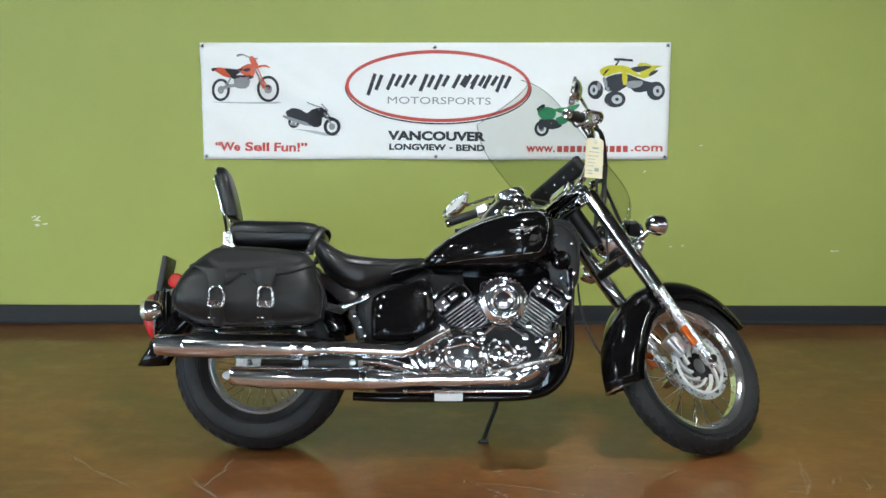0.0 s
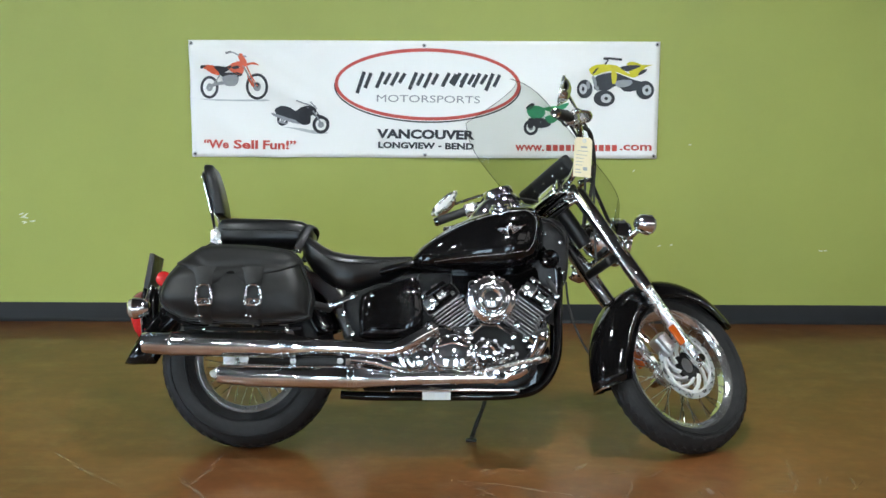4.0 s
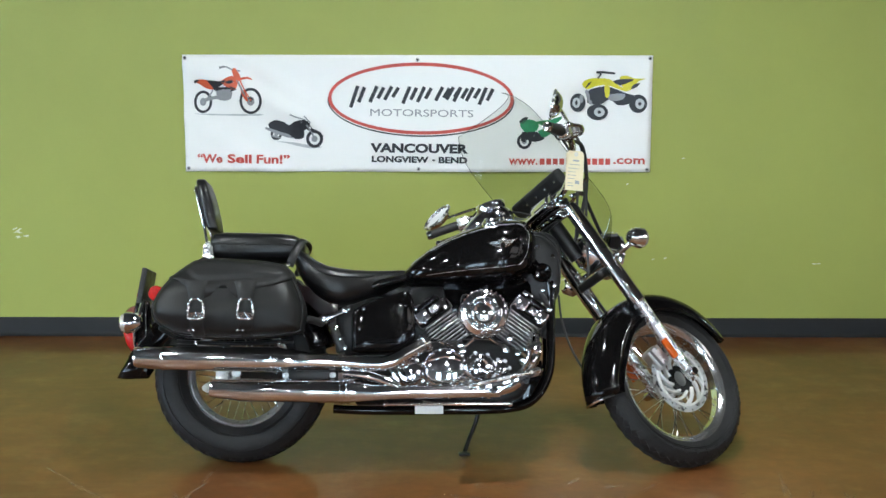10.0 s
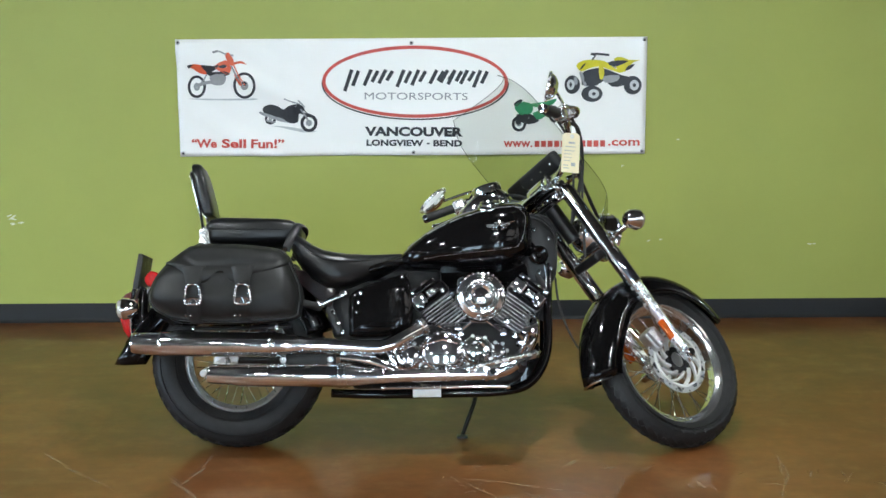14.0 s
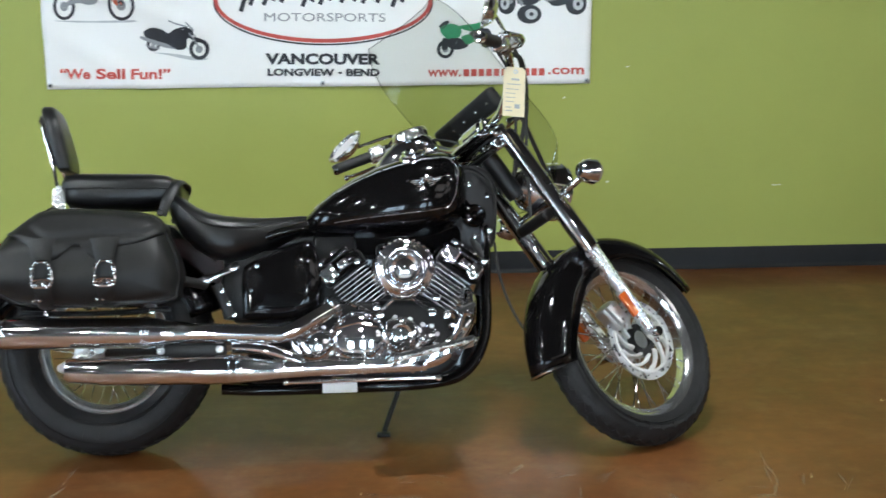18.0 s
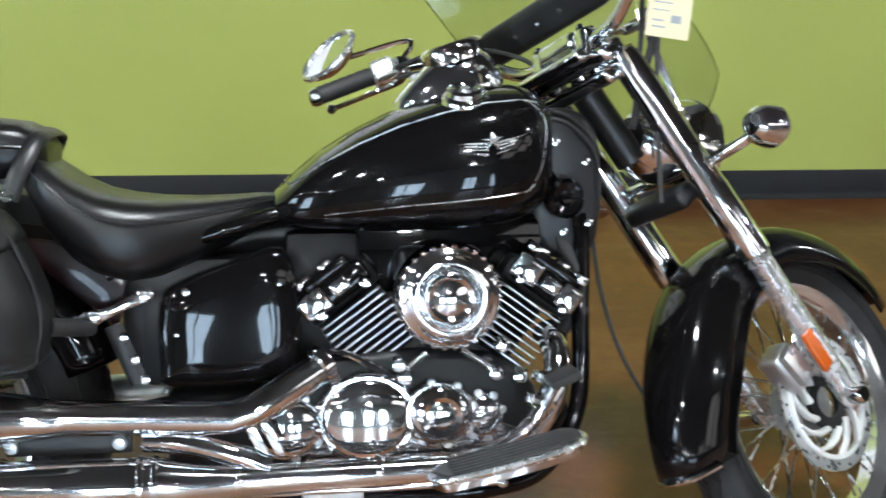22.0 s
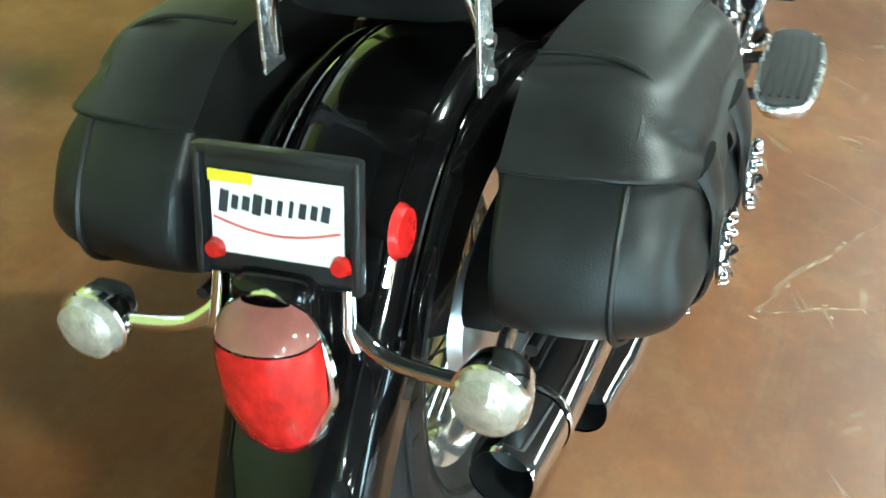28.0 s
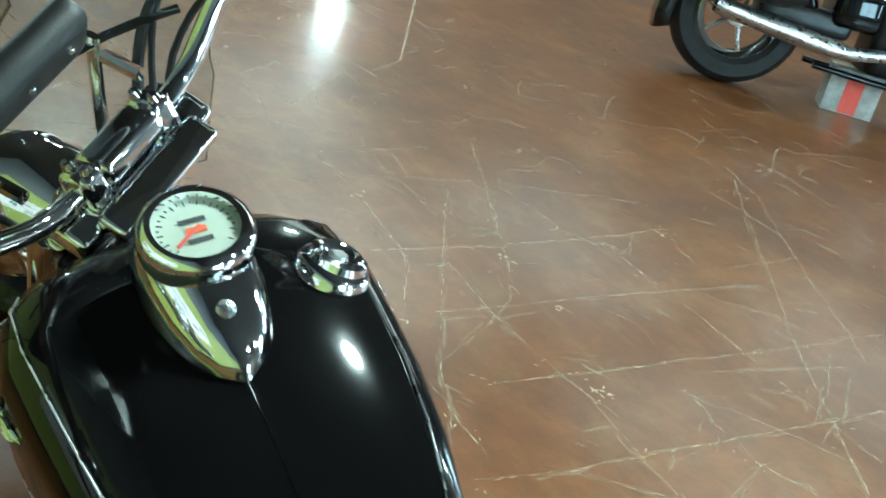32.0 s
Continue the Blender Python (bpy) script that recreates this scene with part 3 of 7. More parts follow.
def wheel(kind, c, R, hw, rim_r, m, spokes):
    """Tyre, rim, hub and wire spokes of one wheel."""
    prof = [(rim_r + 0.002, -hw * 0.62), (rim_r + 0.022, -hw * 0.86), (rim_r + 0.05, -hw), (R - 0.045, -hw * 0.97),
            (R - 0.022, -hw * 0.80), (R - 0.008, -hw * 0.52), (R, -hw * 0.18), (R, hw * 0.18), (R - 0.008, hw * 0.52),
            (R - 0.022, hw * 0.80), (R - 0.045, hw * 0.97), (rim_r + 0.05, hw), (rim_r + 0.022, hw * 0.86), (rim_r + 0.002, hw * 0.62)]
    tyre = part(kind + "_tyre", lathe(prof, c, seg=72), M_RUBBER, bike, "black rubber tyre with grooved tread", m=m)
    tb = bmesh.new()
    for k in range(44):
        for side in (-1, 1):
            for row, (rr, yy, ln, wd, tl) in enumerate(((R - 0.0012, 0.24, 0.034, 0.016, 0.5), (R - 0.0128, 0.60, 0.030, 0.018, 0.35))):
                a = 2 * math.pi * (k + 0.25 * (side + 1) + 0.18 * row) / 44
                t = (Matrix.Translation(c) @ Matrix.Rotation(a, 4, "Y") @ Matrix.Translation((rr, side * yy * hw, 0))
                     @ Matrix.Rotation(side * (0.25 + 0.55 * row) * 1.0, 4, "Z") @ Matrix.Rotation(side * tl, 4, "X"))
                box((0.0030, wd, ln), (0, 0, 0), 0.0, rot=t, into=tb)
    tagged(part("tread", tb, M_RUBBER, tyre, m=m, smooth=False), kind="stuff")
    for side in (-1, 1):
        for rr, yy in ((rim_r + 0.030, 0.925), (rim_r + 0.036, 0.955), (R - 0.040, 0.965)):
            part("sidewall_ring", lathe([(rr - 0.0016, side * hw * yy), (rr, side * (hw * yy + 0.0022)), (rr + 0.0016, side * hw * yy)], c, seg=72), M_RUBBER, tyre, m=m)
        lb_ = bmesh.new()
        for k in range(34):
            if k % 17 > 10:
                continue
            a = 2 * math.pi * k / 34
            box((0.016, 0.0024, 0.011), rot=Matrix.Translation(c) @ Matrix.Rotation(a, 4, "Y") @ Matrix.Translation(((rim_r + R) / 2 + 0.004, side * hw * 0.985, 0)), into=lb_)
        tagged(part("sidewall_marking", lb_, M_RUBBER, tyre, m=m, smooth=False), kind="stuff")
    rb = lathe([(rim_r - 0.022, -hw * 0.30), (rim_r - 0.012, -hw * 0.42), (rim_r - 0.004, -hw * 0.60), (rim_r + 0.010, -hw * 0.68),
                (rim_r + 0.012, -hw * 0.60), (rim_r + 0.004, -hw * 0.5), (rim_r + 0.004, hw * 0.5), (rim_r + 0.012, hw * 0.60),
                (rim_r + 0.010, hw * 0.68), (rim_r - 0.004, hw * 0.60), (rim_r - 0.012, hw * 0.42), (rim_r - 0.022, hw * 0.30),
                (rim_r - 0.022, -hw * 0.30)], c, seg=64)
    rim = part(kind + "_rim", rb, M_RIM, bike, "chrome wire-spoked rim", m=m)
    hub = part(kind + "_hub", lathe([(0, -hw * 0.75), (0.022, -hw * 0.75), (0.024, -hw * 0.62), (0.052, -hw * 0.6), (0.052, -hw * 0.5),
                                     (0.032, -hw * 0.4), (0.030, hw * 0.4), (0.052, hw * 0.5), (0.052, hw * 0.6), (0.024, hw * 0.62), (0, hw * 0.75)], c, seg=32),
               M_ALU, bike, m=m)
    for k in range(spokes):
        a = 2 * math.pi * k / spokes
        side = 1 if k % 2 else -1
        b = a + (0.42 if (k // 2) % 2 else -0.42)
        p = c + V(0.05 * math.cos(b), side * hw * 0.52, 0.05 * math.sin(b))
        q = c + V((rim_r - 0.026) * math.cos(a), side * hw * 0.12, (rim_r - 0.026) * math.sin(a))
        part("spoke", tube([p, q], 0.0022, 6), M_CHROME, rim, m=m)
    return rim, hub


rear_rim, rear_hub = wheel("rear", RW, 0.322, 0.083, 0.192, None, 36)
front_rim, front_hub = wheel("front", FW, 0.318, 0.054, 0.232, SM, 36)

# front brake disc with curved slots, carrier and caliper
DY = -0.060
disc = part("brake_disc", lathe([(0.106, -0.0025), (0.130, -0.0025), (0.130, 0.0025), (0.106, 0.0025), (0.106, -0.0025)], FW + V(0, DY, 0), seg=64), M_STEEL, bike, "drilled steel front brake disc", m=SM)
for k in range(24):
    a = 2 * math.pi * k / 24
    r = 0.1165 + 0.007 * (k % 2)
    part("drilled_hole", lathe([(0, -0.0034), (0.0032, -0.0034), (0.0032, -0.002)], FW + V(r * math.cos(a), DY, r * math.sin(a)), seg=10), M_SATIN, disc, m=SM)
part("disc_carrier", lathe([(0.100, -0.007), (0.1085, -0.007), (0.109, 0.002), (0.100, 0.002), (0.100, -0.007)], FW + V(0, DY, 0), seg=64), M_SILVER, disc, "bright cast disc carrier ring", m=SM)
part("carrier_hub", lathe([(0.030, -0.006), (0.052, -0.006), (0.053, 0.004), (0.030, 0.004), (0.030, -0.006)], FW + V(0, DY, 0), seg=40), M_ENGINE, disc, m=SM)
for k in range(10):
    a = 2 * math.pi * k / 10
    pts = [FW + V((0.053 + 0.050 * s) * math.cos(a - 0.85 * s), DY - 0.004, (0.053 + 0.050 * s) * math.sin(a - 0.85 * s)) for s in (0, 0.33, 0.66, 1.0)]
    part("carrier_arm", tube(pts, [0.011, 0.010, 0.0085, 0.008], 8, flat=0.6), M_SILVER, disc, m=SM)
cal = box((0.060, 0.05, 0.085), FW + V(-0.105, DY - 0.004, 0.065), 0.012, 3, Matrix.Rotation(-0.75, 4, "Y"))
box((0.045, 0.02, 0.075), FW + V(-0.108, DY - 0.034, 0.068), 0.008, 2, Matrix.Rotation(-0.75, 4, "Y"), into=cal)
caliper = part("brake_caliper", cal, M_ALU, bike, "silver cast brake caliper", m=SM)
for dz in (-0.022, 0.022):
    part("bolt", lathe([(0, 0.006), (0.006, 0.006), (0.0075, 0), (0.0075, -0.01)], FW + V(-0.108 - dz * 0.7, DY - 0.044, 0.068 + dz), (0, -1, 0), 10), M_STEEL, caliper, m=SM)

# fork
FD = V(-math.sin(RAKE), 0, math.cos(RAKE))
for s in (-1, 1):
    b = V(1.632, s * 0.103, FW.z) - FD * 0.02
    low = part("fork_slider", tube([b, b + FD * 0.03, b + FD * 0.05, b + FD * 0.335, b + FD * 0.35], [0.016, 0.022, 0.0225, 0.024, 0.027], 20), M_BRIGHT, bike, "polished aluminium fork slider", m=SM)
    part("fork_tube", tube([b + FD * 0.345, b + FD * 0.50], 0.0205, 16), M_CHROME, bike, m=SM)
    part("fork_cover", tube([b + FD * 0.352, b + FD * 0.357, b + FD * 0.50, b + FD * 0.505, b + FD * 0.78, b + FD * 0.80], [0.026, 0.031, 0.031, 0.0295, 0.0295, 0.024], 20), M_CHROME, bike, "chrome fork cover", m=SM)
    part("axle_cap", lathe([(0, 0.022), (0.014, 0.022), (0.017, 0.014), (0.017, -0.02)], FW + V(0, s * 0.128, 0), (0, s, 0), 16), M_CHROME, low, m=SM)
    part("fork_reflector", box((0.030, 0.012, 0.082), b + FD * 0.135 + V(-0.034, s * 0.022, -0.006), 0.005, 2, Matrix.Rotation(-RAKE, 4, "Y")), M_AMBER, low, "amber side reflector", m=SM)
for z, w, name in ((0.50, 0.036, "lower_clamp"), (0.80, 0.032, "upper_clamp")):
    cb = V(1.632, 0, FW.z) - FD * 0.02 + FD * z
    part(name, box((0.060, 0.235 if z > 0.6 else 0.15, w), cb - V(0.025, 0, 0), 0.014, 3, Matrix.Rotation(-RAKE, 4, "Y")), M_CHROME if z > 0.6 else M_SATIN, bike, m=SM)
part("steering_stem", tube([V(1.807, 0, 0) + FD * 0.93, V(1.807, 0, 0) + FD * 1.10], 0.03, 16), M_SATIN, bike)

# front fender
fs = []
for k in range(27):
    a = radians(14 + 164 * k / 26)          # from the tail up and over to the tip
    u = k / 26
    cx = FW.x - 0.020
    r = 0.348 + 0.030 * max(0, (0.22 - u) / 0.22) ** 1.5 + 0.012 * max(0, (u - 0.85) / 0.15)
    a2 = math.pi + radians(31.5) - a
    w = 0.082 * min(1.0, 0.72 + 1.6 * min(u, 1 - u))
    row = []
    for j in range(13):
        v = -1 + 2 * j / 12
        drop = 0.105 * (1 - 0.66 * max(0.0, (u - 0.30) / 0.70)) * abs(v) ** 3.2 + 0.012 * v * v
        rr = r - drop
        row.append(V(cx + rr * math.cos(a2), w * spow(math.sin(v * math.pi / 2), 0.9), FW.z + rr * math.sin(a2)))
    fs.append(row)
ff = part("front_fender", loft(fs, cap=False, closed=False), M_BLACK, bike, "gloss black valanced front fender", m=SM)
md = ff.modifiers.new("thick", "SOLIDIFY")
md.thickness, md.offset = 0.003, 0
edge = bmesh.new()
for s in (0, 12):
    tube([r[s] for r in fs], 0.0035, 8, into=edge)
part("rolled_edge", edge, M_BLACK, ff, m=SM)
for s in (-1, 1):
    part("fender_bracket", tube([FW + V(-0.16, s * 0.098, 0.24), FW + V(-0.10, s * 0.105, 0.20), FW + V(-0.02, s * 0.105, 0.17)], 0.008, 8, flat=0.5), M_CHROME, ff, m=SM)
tail = bmesh.new()
tube(curve([fs[0][1], fs[0][3], fs[0][6], fs[0][9], fs[0][11]]), 0.006, 8, into=tail)
part("fender_bright_line", tail, M_CHROME, ff, m=SM)

# headlight and front signals
hl = V(1.37, 0, 0.800)
hd = V(0.96, 0, -0.05).normalized()
head = part("headlight", lathe([(0, -0.10), (0.04, -0.095), (0.072, -0.06), (0.086, 0.0), (0.090, 0.045), (0.094, 0.05), (0.094, 0.062), (0.084, 0.066)], hl, hd, 36), M_CHROME, bike, "chrome headlight shell", m=SM)
part("headlight_lens", lathe([(0, 0.076), (0.05, 0.073), (0.085, 0.062)], hl, hd, 32), M_LENS, head, m=SM)
sg = bmesh.new()
tube(curve([(1.375, -0.205, 0.752), (1.36, -0.13, 0.735), (1.345, 0, 0.73), (1.36, 0.13, 0.735), (1.375, 0.205, 0.752)]), 0.011, 10, into=sg)
bar = part("signal_bar", sg, M_CHROME, bike, m=SM)


def signal(p, d, lens, parent, m=None):
    sh = part("signal_lamp", lathe([(0, -0.045), (0.02, -0.042), (0.034, -0.025), (0.039, 0.0), (0.040, 0.012), (0.036, 0.014)], p, d, 28), M_CHROME, parent, "chrome bullet turn signal", m=m)
    part("signal_lens", lathe([(0.0375, 0.012), (0.033, 0.026), (0.018, 0.034), (0, 0.036)], p, d, 24), lens, sh, m=m)
    return sh


for s in (-1, 1):
    signal(V(1.39, s * 0.223, 0.762), V(1, 0, 0), M_LENS, bike, SM)

# bars, grips, levers, mirrors
rise = [(1.155, 0.067, 0.958), (1.155, 0.13, 0.968), (1.14, 0.21, 1.015), (1.095, 0.295, 1.055), (1.03, 0.355, 1.055), (0.965, 0.395, 1.038)]
for s in (-1, 1):
    hb = tube(curve([(1.155, 0, 0.958)] + [(x, s * y, z) for x, y, z in rise] + [(0.905, s * 0.426, 1.018)]), 0.0125, 14)
    hbar = part("handlebar", hb, M_CHROME, bike, "chrome pull-back handlebar", m=SM)
    g0, g1 = V(0.990, s * 0.380, 1.046), V(0.890, s * 0.434, 1.012)
    gd = (g1 - g0).normalized()
    n = 14
    gp = [g0 + (g1 - g0) * (i / n) for i in range(n + 1)]
    part("grip", tube(gp, [0.0175 + 0.0012 * (i % 2) for i in range(n + 1)], 14), M_GRIP, hbar, m=SM)
    part("bar_end", lathe([(0, 0.016), (0.014, 0.014), (0.0185, 0.006), (0.0185, -0.004)], g1, gd, 16), M_CHROME, hbar, m=SM)
    sw = bmesh.new()
    sc = g0 - gd * 0.024
    box((0.048, 0.05, 0.045), sc, 0.011, 3, gd.to_track_quat("Y", "Z").to_matrix().to_4x4(), into=sw)
    part("switch_housing", sw, M_BRIGHT, hbar, "polished switch housing", m=SM)
    part("lever_perch", box((0.035, 0.03, 0.04), sc + V(0.03, -s * 0.022, 0.004), 0.008, 2), M_CHROME, hbar, m=SM)
    lv = curve([sc + V(0.035, -s * 0.02, 0.0), sc + V(0.056, s * 0.02, -0.006), sc + V(0.018, s * 0.075, -0.016), sc + V(-0.06, s * 0.108, -0.045)])
    part("lever", tube(lv, [0.008] * (len(lv) - 1) + [0.011], 8, flat=0.7), M_CHROME, hbar, m=SM)
    part("lever_ball", ball(lv[-1], 0.0105, u=14, v=10), M_CHROME, hbar, m=SM)
    if s < 0:
        part("brake_reservoir", box((0.06, 0.066, 0.042), sc + V(0.045, 0.03, 0.03), 0.009, 3), M_BRIGHT, hbar, "chrome brake fluid reservoir", m=SM)
    mc = V(0.968 if s < 0 else 0.950, -0.385 if s < 0 else 0.462, 1.150 if s < 0 else 1.116)
    mdir = V(-0.84, 0.44, 0.30).normalized() if s < 0 else V(-0.93, -0.18, 0.12).normalized()
    mm = mdir.to_track_quat("Z", "Y").to_matrix().to_4x4()
    if s < 0:
        mm = mm @ Matrix.Rotation(radians(-42), 4, "Z")
    else:                           # the left mirror shows its edge to the open floor, its long side rising forwards
        back = (BIKE_M @ SM).to_3x3().inverted()
        mdir = (back @ V(-0.66, -0.22, 0.70)).normalized()
        long_ = (back @ V(0.70, 0.0, 0.70)).normalized()
        long_ = (long_ - mdir * long_.dot(mdir)).normalized()
        mm = Matrix((long_, mdir.cross(long_), mdir)).transposed().to_4x4()
    ms = curve([sc + V(0.035, -s * 0.02, 0.02), sc + V(0.05, -s * 0.03, 0.06), mc - mdir * 0.018])
    mir = part("mirror_stalk", tube(ms, 0.0058, 8), M_CHROME, bike, m=SM)
    shell = lathe([(0, -0.034), (0.02, -0.032), (0.036, -0.024), (0.048, -0.012), (0.054, 0.0), (0.050, 0.002)], (0, 0, 0), (0, 0, 1), 32)
    shell.transform(Matrix.Translation(mc) @ mm @ Matrix.Diagonal((1.25, 0.95, 1, 1)))
    part("mirror_shell", shell, M_CHROME, mir, m=SM)
    gl = lathe([(0, 0.0025), (0.050, 0.002)], (0, 0, 0), (0, 0, 1), 32)
    gl.transform(Matrix.Translation(mc) @ mm @ Matrix.Diagonal((1.25, 0.95, 1, 1)))
    part("mirror_rim", loop_tube([Matrix.Translation(mc) @ mm @ V(0.0655 * math.cos(q), 0.050 * math.sin(q), 0.002) for q in (2 * math.pi * k / 36 for k in range(36))], 0.0062, 8), M_BRIGHT, mir, m=SM)
    part("mirror_glass", gl, M_MIRROR, mir, m=SM)
    part("bar_clamp", box((0.045, 0.036, 0.05), (1.155, s * 0.058, 0.958), 0.012, 3), M_CHROME, bike, m=SM)
    for dx in (-0.014, 0.014):
        part("clamp_bolt", lathe([(0, 0.008), (0.006, 0.007), (0.008, 0)], (1.155 + dx, s * 0.058, 0.983), (0, 0, 1), 10), M_CHROME, bike, m=SM)
    part("riser", tube([(1.178, s * 0.058, 0.90), (1.16, s * 0.058, 0.95)], [0.022, 0.02], 14), M_CHROME, bike, m=SM)
part("top_clamp_cover", box((0.085, 0.20, 0.03), (1.185, 0, 0.900), 0.012, 3, Matrix.Rotation(-0.6, 4, "Y")), M_CHROME, bike, "chrome top fork clamp", m=SM)
part("bar_clamp_cover", box((0.052, 0.098, 0.034), (1.152, 0, 0.966), 0.013, 4), M_CHROME, bike, "chrome cover between the bar clamps", m=SM)
part("clamp_step", box((0.040, 0.17, 0.022), (1.118, 0, 0.925), 0.009, 3, Matrix.Rotation(-0.6, 4, "Y")), M_CHROME, bike, m=SM)
part("brake_hose", tube(curve([(1.06, -0.33, 1.05), (1.16, -0.27, 1.08), (1.235, -0.17, 1.00), (1.245, -0.10, 0.90), (1.225, -0.06, 0.80)]), 0.0075, 8), M_GRIP, bike, "thick black brake hose", m=SM)
part("clamp_nut", lathe([(0, 0.02), (0.016, 0.018), (0.020, 0.004), (0.020, -0.01)], (1.178, 0, 0.915), FD, 16), M_CHROME, bike, m=SM)
cab = [[(1.02, -0.34, 1.05), (1.12, -0.30, 1.09), (1.22, -0.19, 1.02), (1.25, -0.11, 0.85), (1.255, -0.07, 0.66)],
       [(1.02, -0.34, 1.04), (1.12, -0.25, 1.04), (1.20, -0.15, 0.96), (1.22, -0.07, 0.80)],
       [(1.02, 0.34, 1.05), (1.13, 0.28, 1.08), (1.22, 0.15, 1.0), (1.23, 0.08, 0.82)],
       [(1.02, 0.34, 1.03), (1.12, 0.22, 1.02), (1.19, 0.12, 0.94), (1.21, 0.06, 0.80)]]
for c in cab:
    part("control_cable", tube(curve(c), 0.0048, 8), M_GRIP, bike, "black control cable", m=SM)
part("speedometer_cable", tube(curve([(1.195, -0.02, 0.62), (1.20, -0.06, 0.53), (1.226, -0.08, 0.435), (1.268, -0.09, 0.352), (1.32, -0.09, 0.285), (1.42, -0.08, 0.26)]), 0.0042, 8), M_GRIP, bike)

# windscreen with frame straps and a pouch


def screen_pt(u, v):
    """u across from -1 to 1, v up from 0 to 1."""
    hwid = 0.240 * (1 - 0.30 * max(0, 0.14 - v) / 0.14 - 0.30 * (max(0, v - 0.70) / 0.30) ** 3.2)
    b = 1 - u * u
    fwd = 0.080 * math.sin(min(1, v / 0.28) * math.pi / 2) * (1 - 0.75 * max(0, v - 0.28))
    return V(1.268 - 0.40 * v + fwd + 0.115 * b, hwid * u, 0.755 + 0.565 * v + 0.075 * b * v)


sp = [[screen_pt(-1 + 2 * i / 20, j / 20) for i in range(21)] for j in range(21)]
scr = part("windscreen", loft(sp, cap=False, closed=False), M_SCREEN, bike, "clear curved windscreen", m=SM)
scr.visible_shadow = False
rim_pts = [sp[j][0] for j in range(21)] + sp[20][1:-1] + [sp[j][20] for j in range(20, -1, -1)] + sp[0][1:-1][::-1]
part("screen_edge", loop_tube(rim_pts, 0.0013, 6), M_SEDGE, scr, "clear screen edge", m=SM)
for s in (-1, 1):
    a, b = screen_pt(0.42 * s, 0.05), screen_pt(0.42 * s, 0.42)
    part("screen_bracket", tube([a + V(-0.012, 0, 0), b + V(-0.012, 0, 0)], 0.011, 10, flat=0.45), M_CHROME, scr, "chrome windscreen bracket", m=SM)
    part("screen_arm", tube([b + V(-0.012, 0, -0.03), b + V(-0.06, 0, -0.05)], 0.009, 8), M_CHROME, scr, m=SM)
    part("screen_arm", tube([a + V(-0.012, 0, 0.04), a + V(-0.05, s * 0.0, 0.03)], 0.009, 8), M_CHROME, scr, m=SM)
cross = [screen_pt(-0.8 + 1.6 * i / 10, 0.40) + V(-0.014, 0, 0) for i in range(11)]
part("screen_strap", tube(cross, 0.010, 8, flat=0.4), M_CHROME, scr, "chrome cross strap", m=SM)
pouch = bmesh.new()
pc = V(1.208, 0.10, 1.078)
rotp = Matrix.Rotation(-radians(37), 4, "Y")
box((0.044, 0.33, 0.074), pc, 0.019, 3, rotp, into=pouch)
pch = part("screen_pouch", pouch, M_LEATHER, bike, "black leather windscreen pouch", m=SM)
for k in range(5):
    part("stud", ball(pc + rotp @ V(-0.021, -0.13 + 0.065 * k, 0.0), 0.0055, u=8, v=6), M_CHROME, pch, m=SM)

# fuel tank
TS = [(0.612, 0.672, 0.700, 0.088), (0.624, 0.662, 0.716, 0.118), (0.66, 0.654, 0.752, 0.145), (0.70, 0.651, 0.785, 0.162), (0.76, 0.649, 0.822, 0.179),
      (0.83, 0.648, 0.856, 0.191), (0.90, 0.648, 0.880, 0.199), (0.97, 0.651, 0.898, 0.206), (1.03, 0.661, 0.902, 0.201), (1.07, 0.678, 0.893, 0.178),
      (1.095, 0.70, 0.872, 0.125), (1.107, 0.735, 0.845, 0.07)]
TANK_E = 0.66
tank = part("fuel_tank", loft([oval(x, 0, hw, z0, z1, 60, TANK_E, 0.55) for x, z0, z1, hw in TS]), M_BLACK, bike, "gloss black teardrop fuel tank")


def tank_at(x, ang, off=0.0012):
    for (xa, a0, a1, ah), (xb, b0, b1, bh) in zip(TS, TS[1:]):
        if xa <= x <= xb:
            t = (x - xa) / (xb - xa)
            z0, z1, hw = a0 + (b0 - a0) * t, a1 + (b1 - a1) * t, ah + (bh - ah) * t
            e = TANK_E if math.sin(ang) > 0 else 0.55
            return V(x, (hw + off) * spow(math.cos(ang), e), (z0 + z1) / 2 + ((z1 - z0) / 2 + off) * spow(math.sin(ang), e))
    return V(x, 0, 0.8)


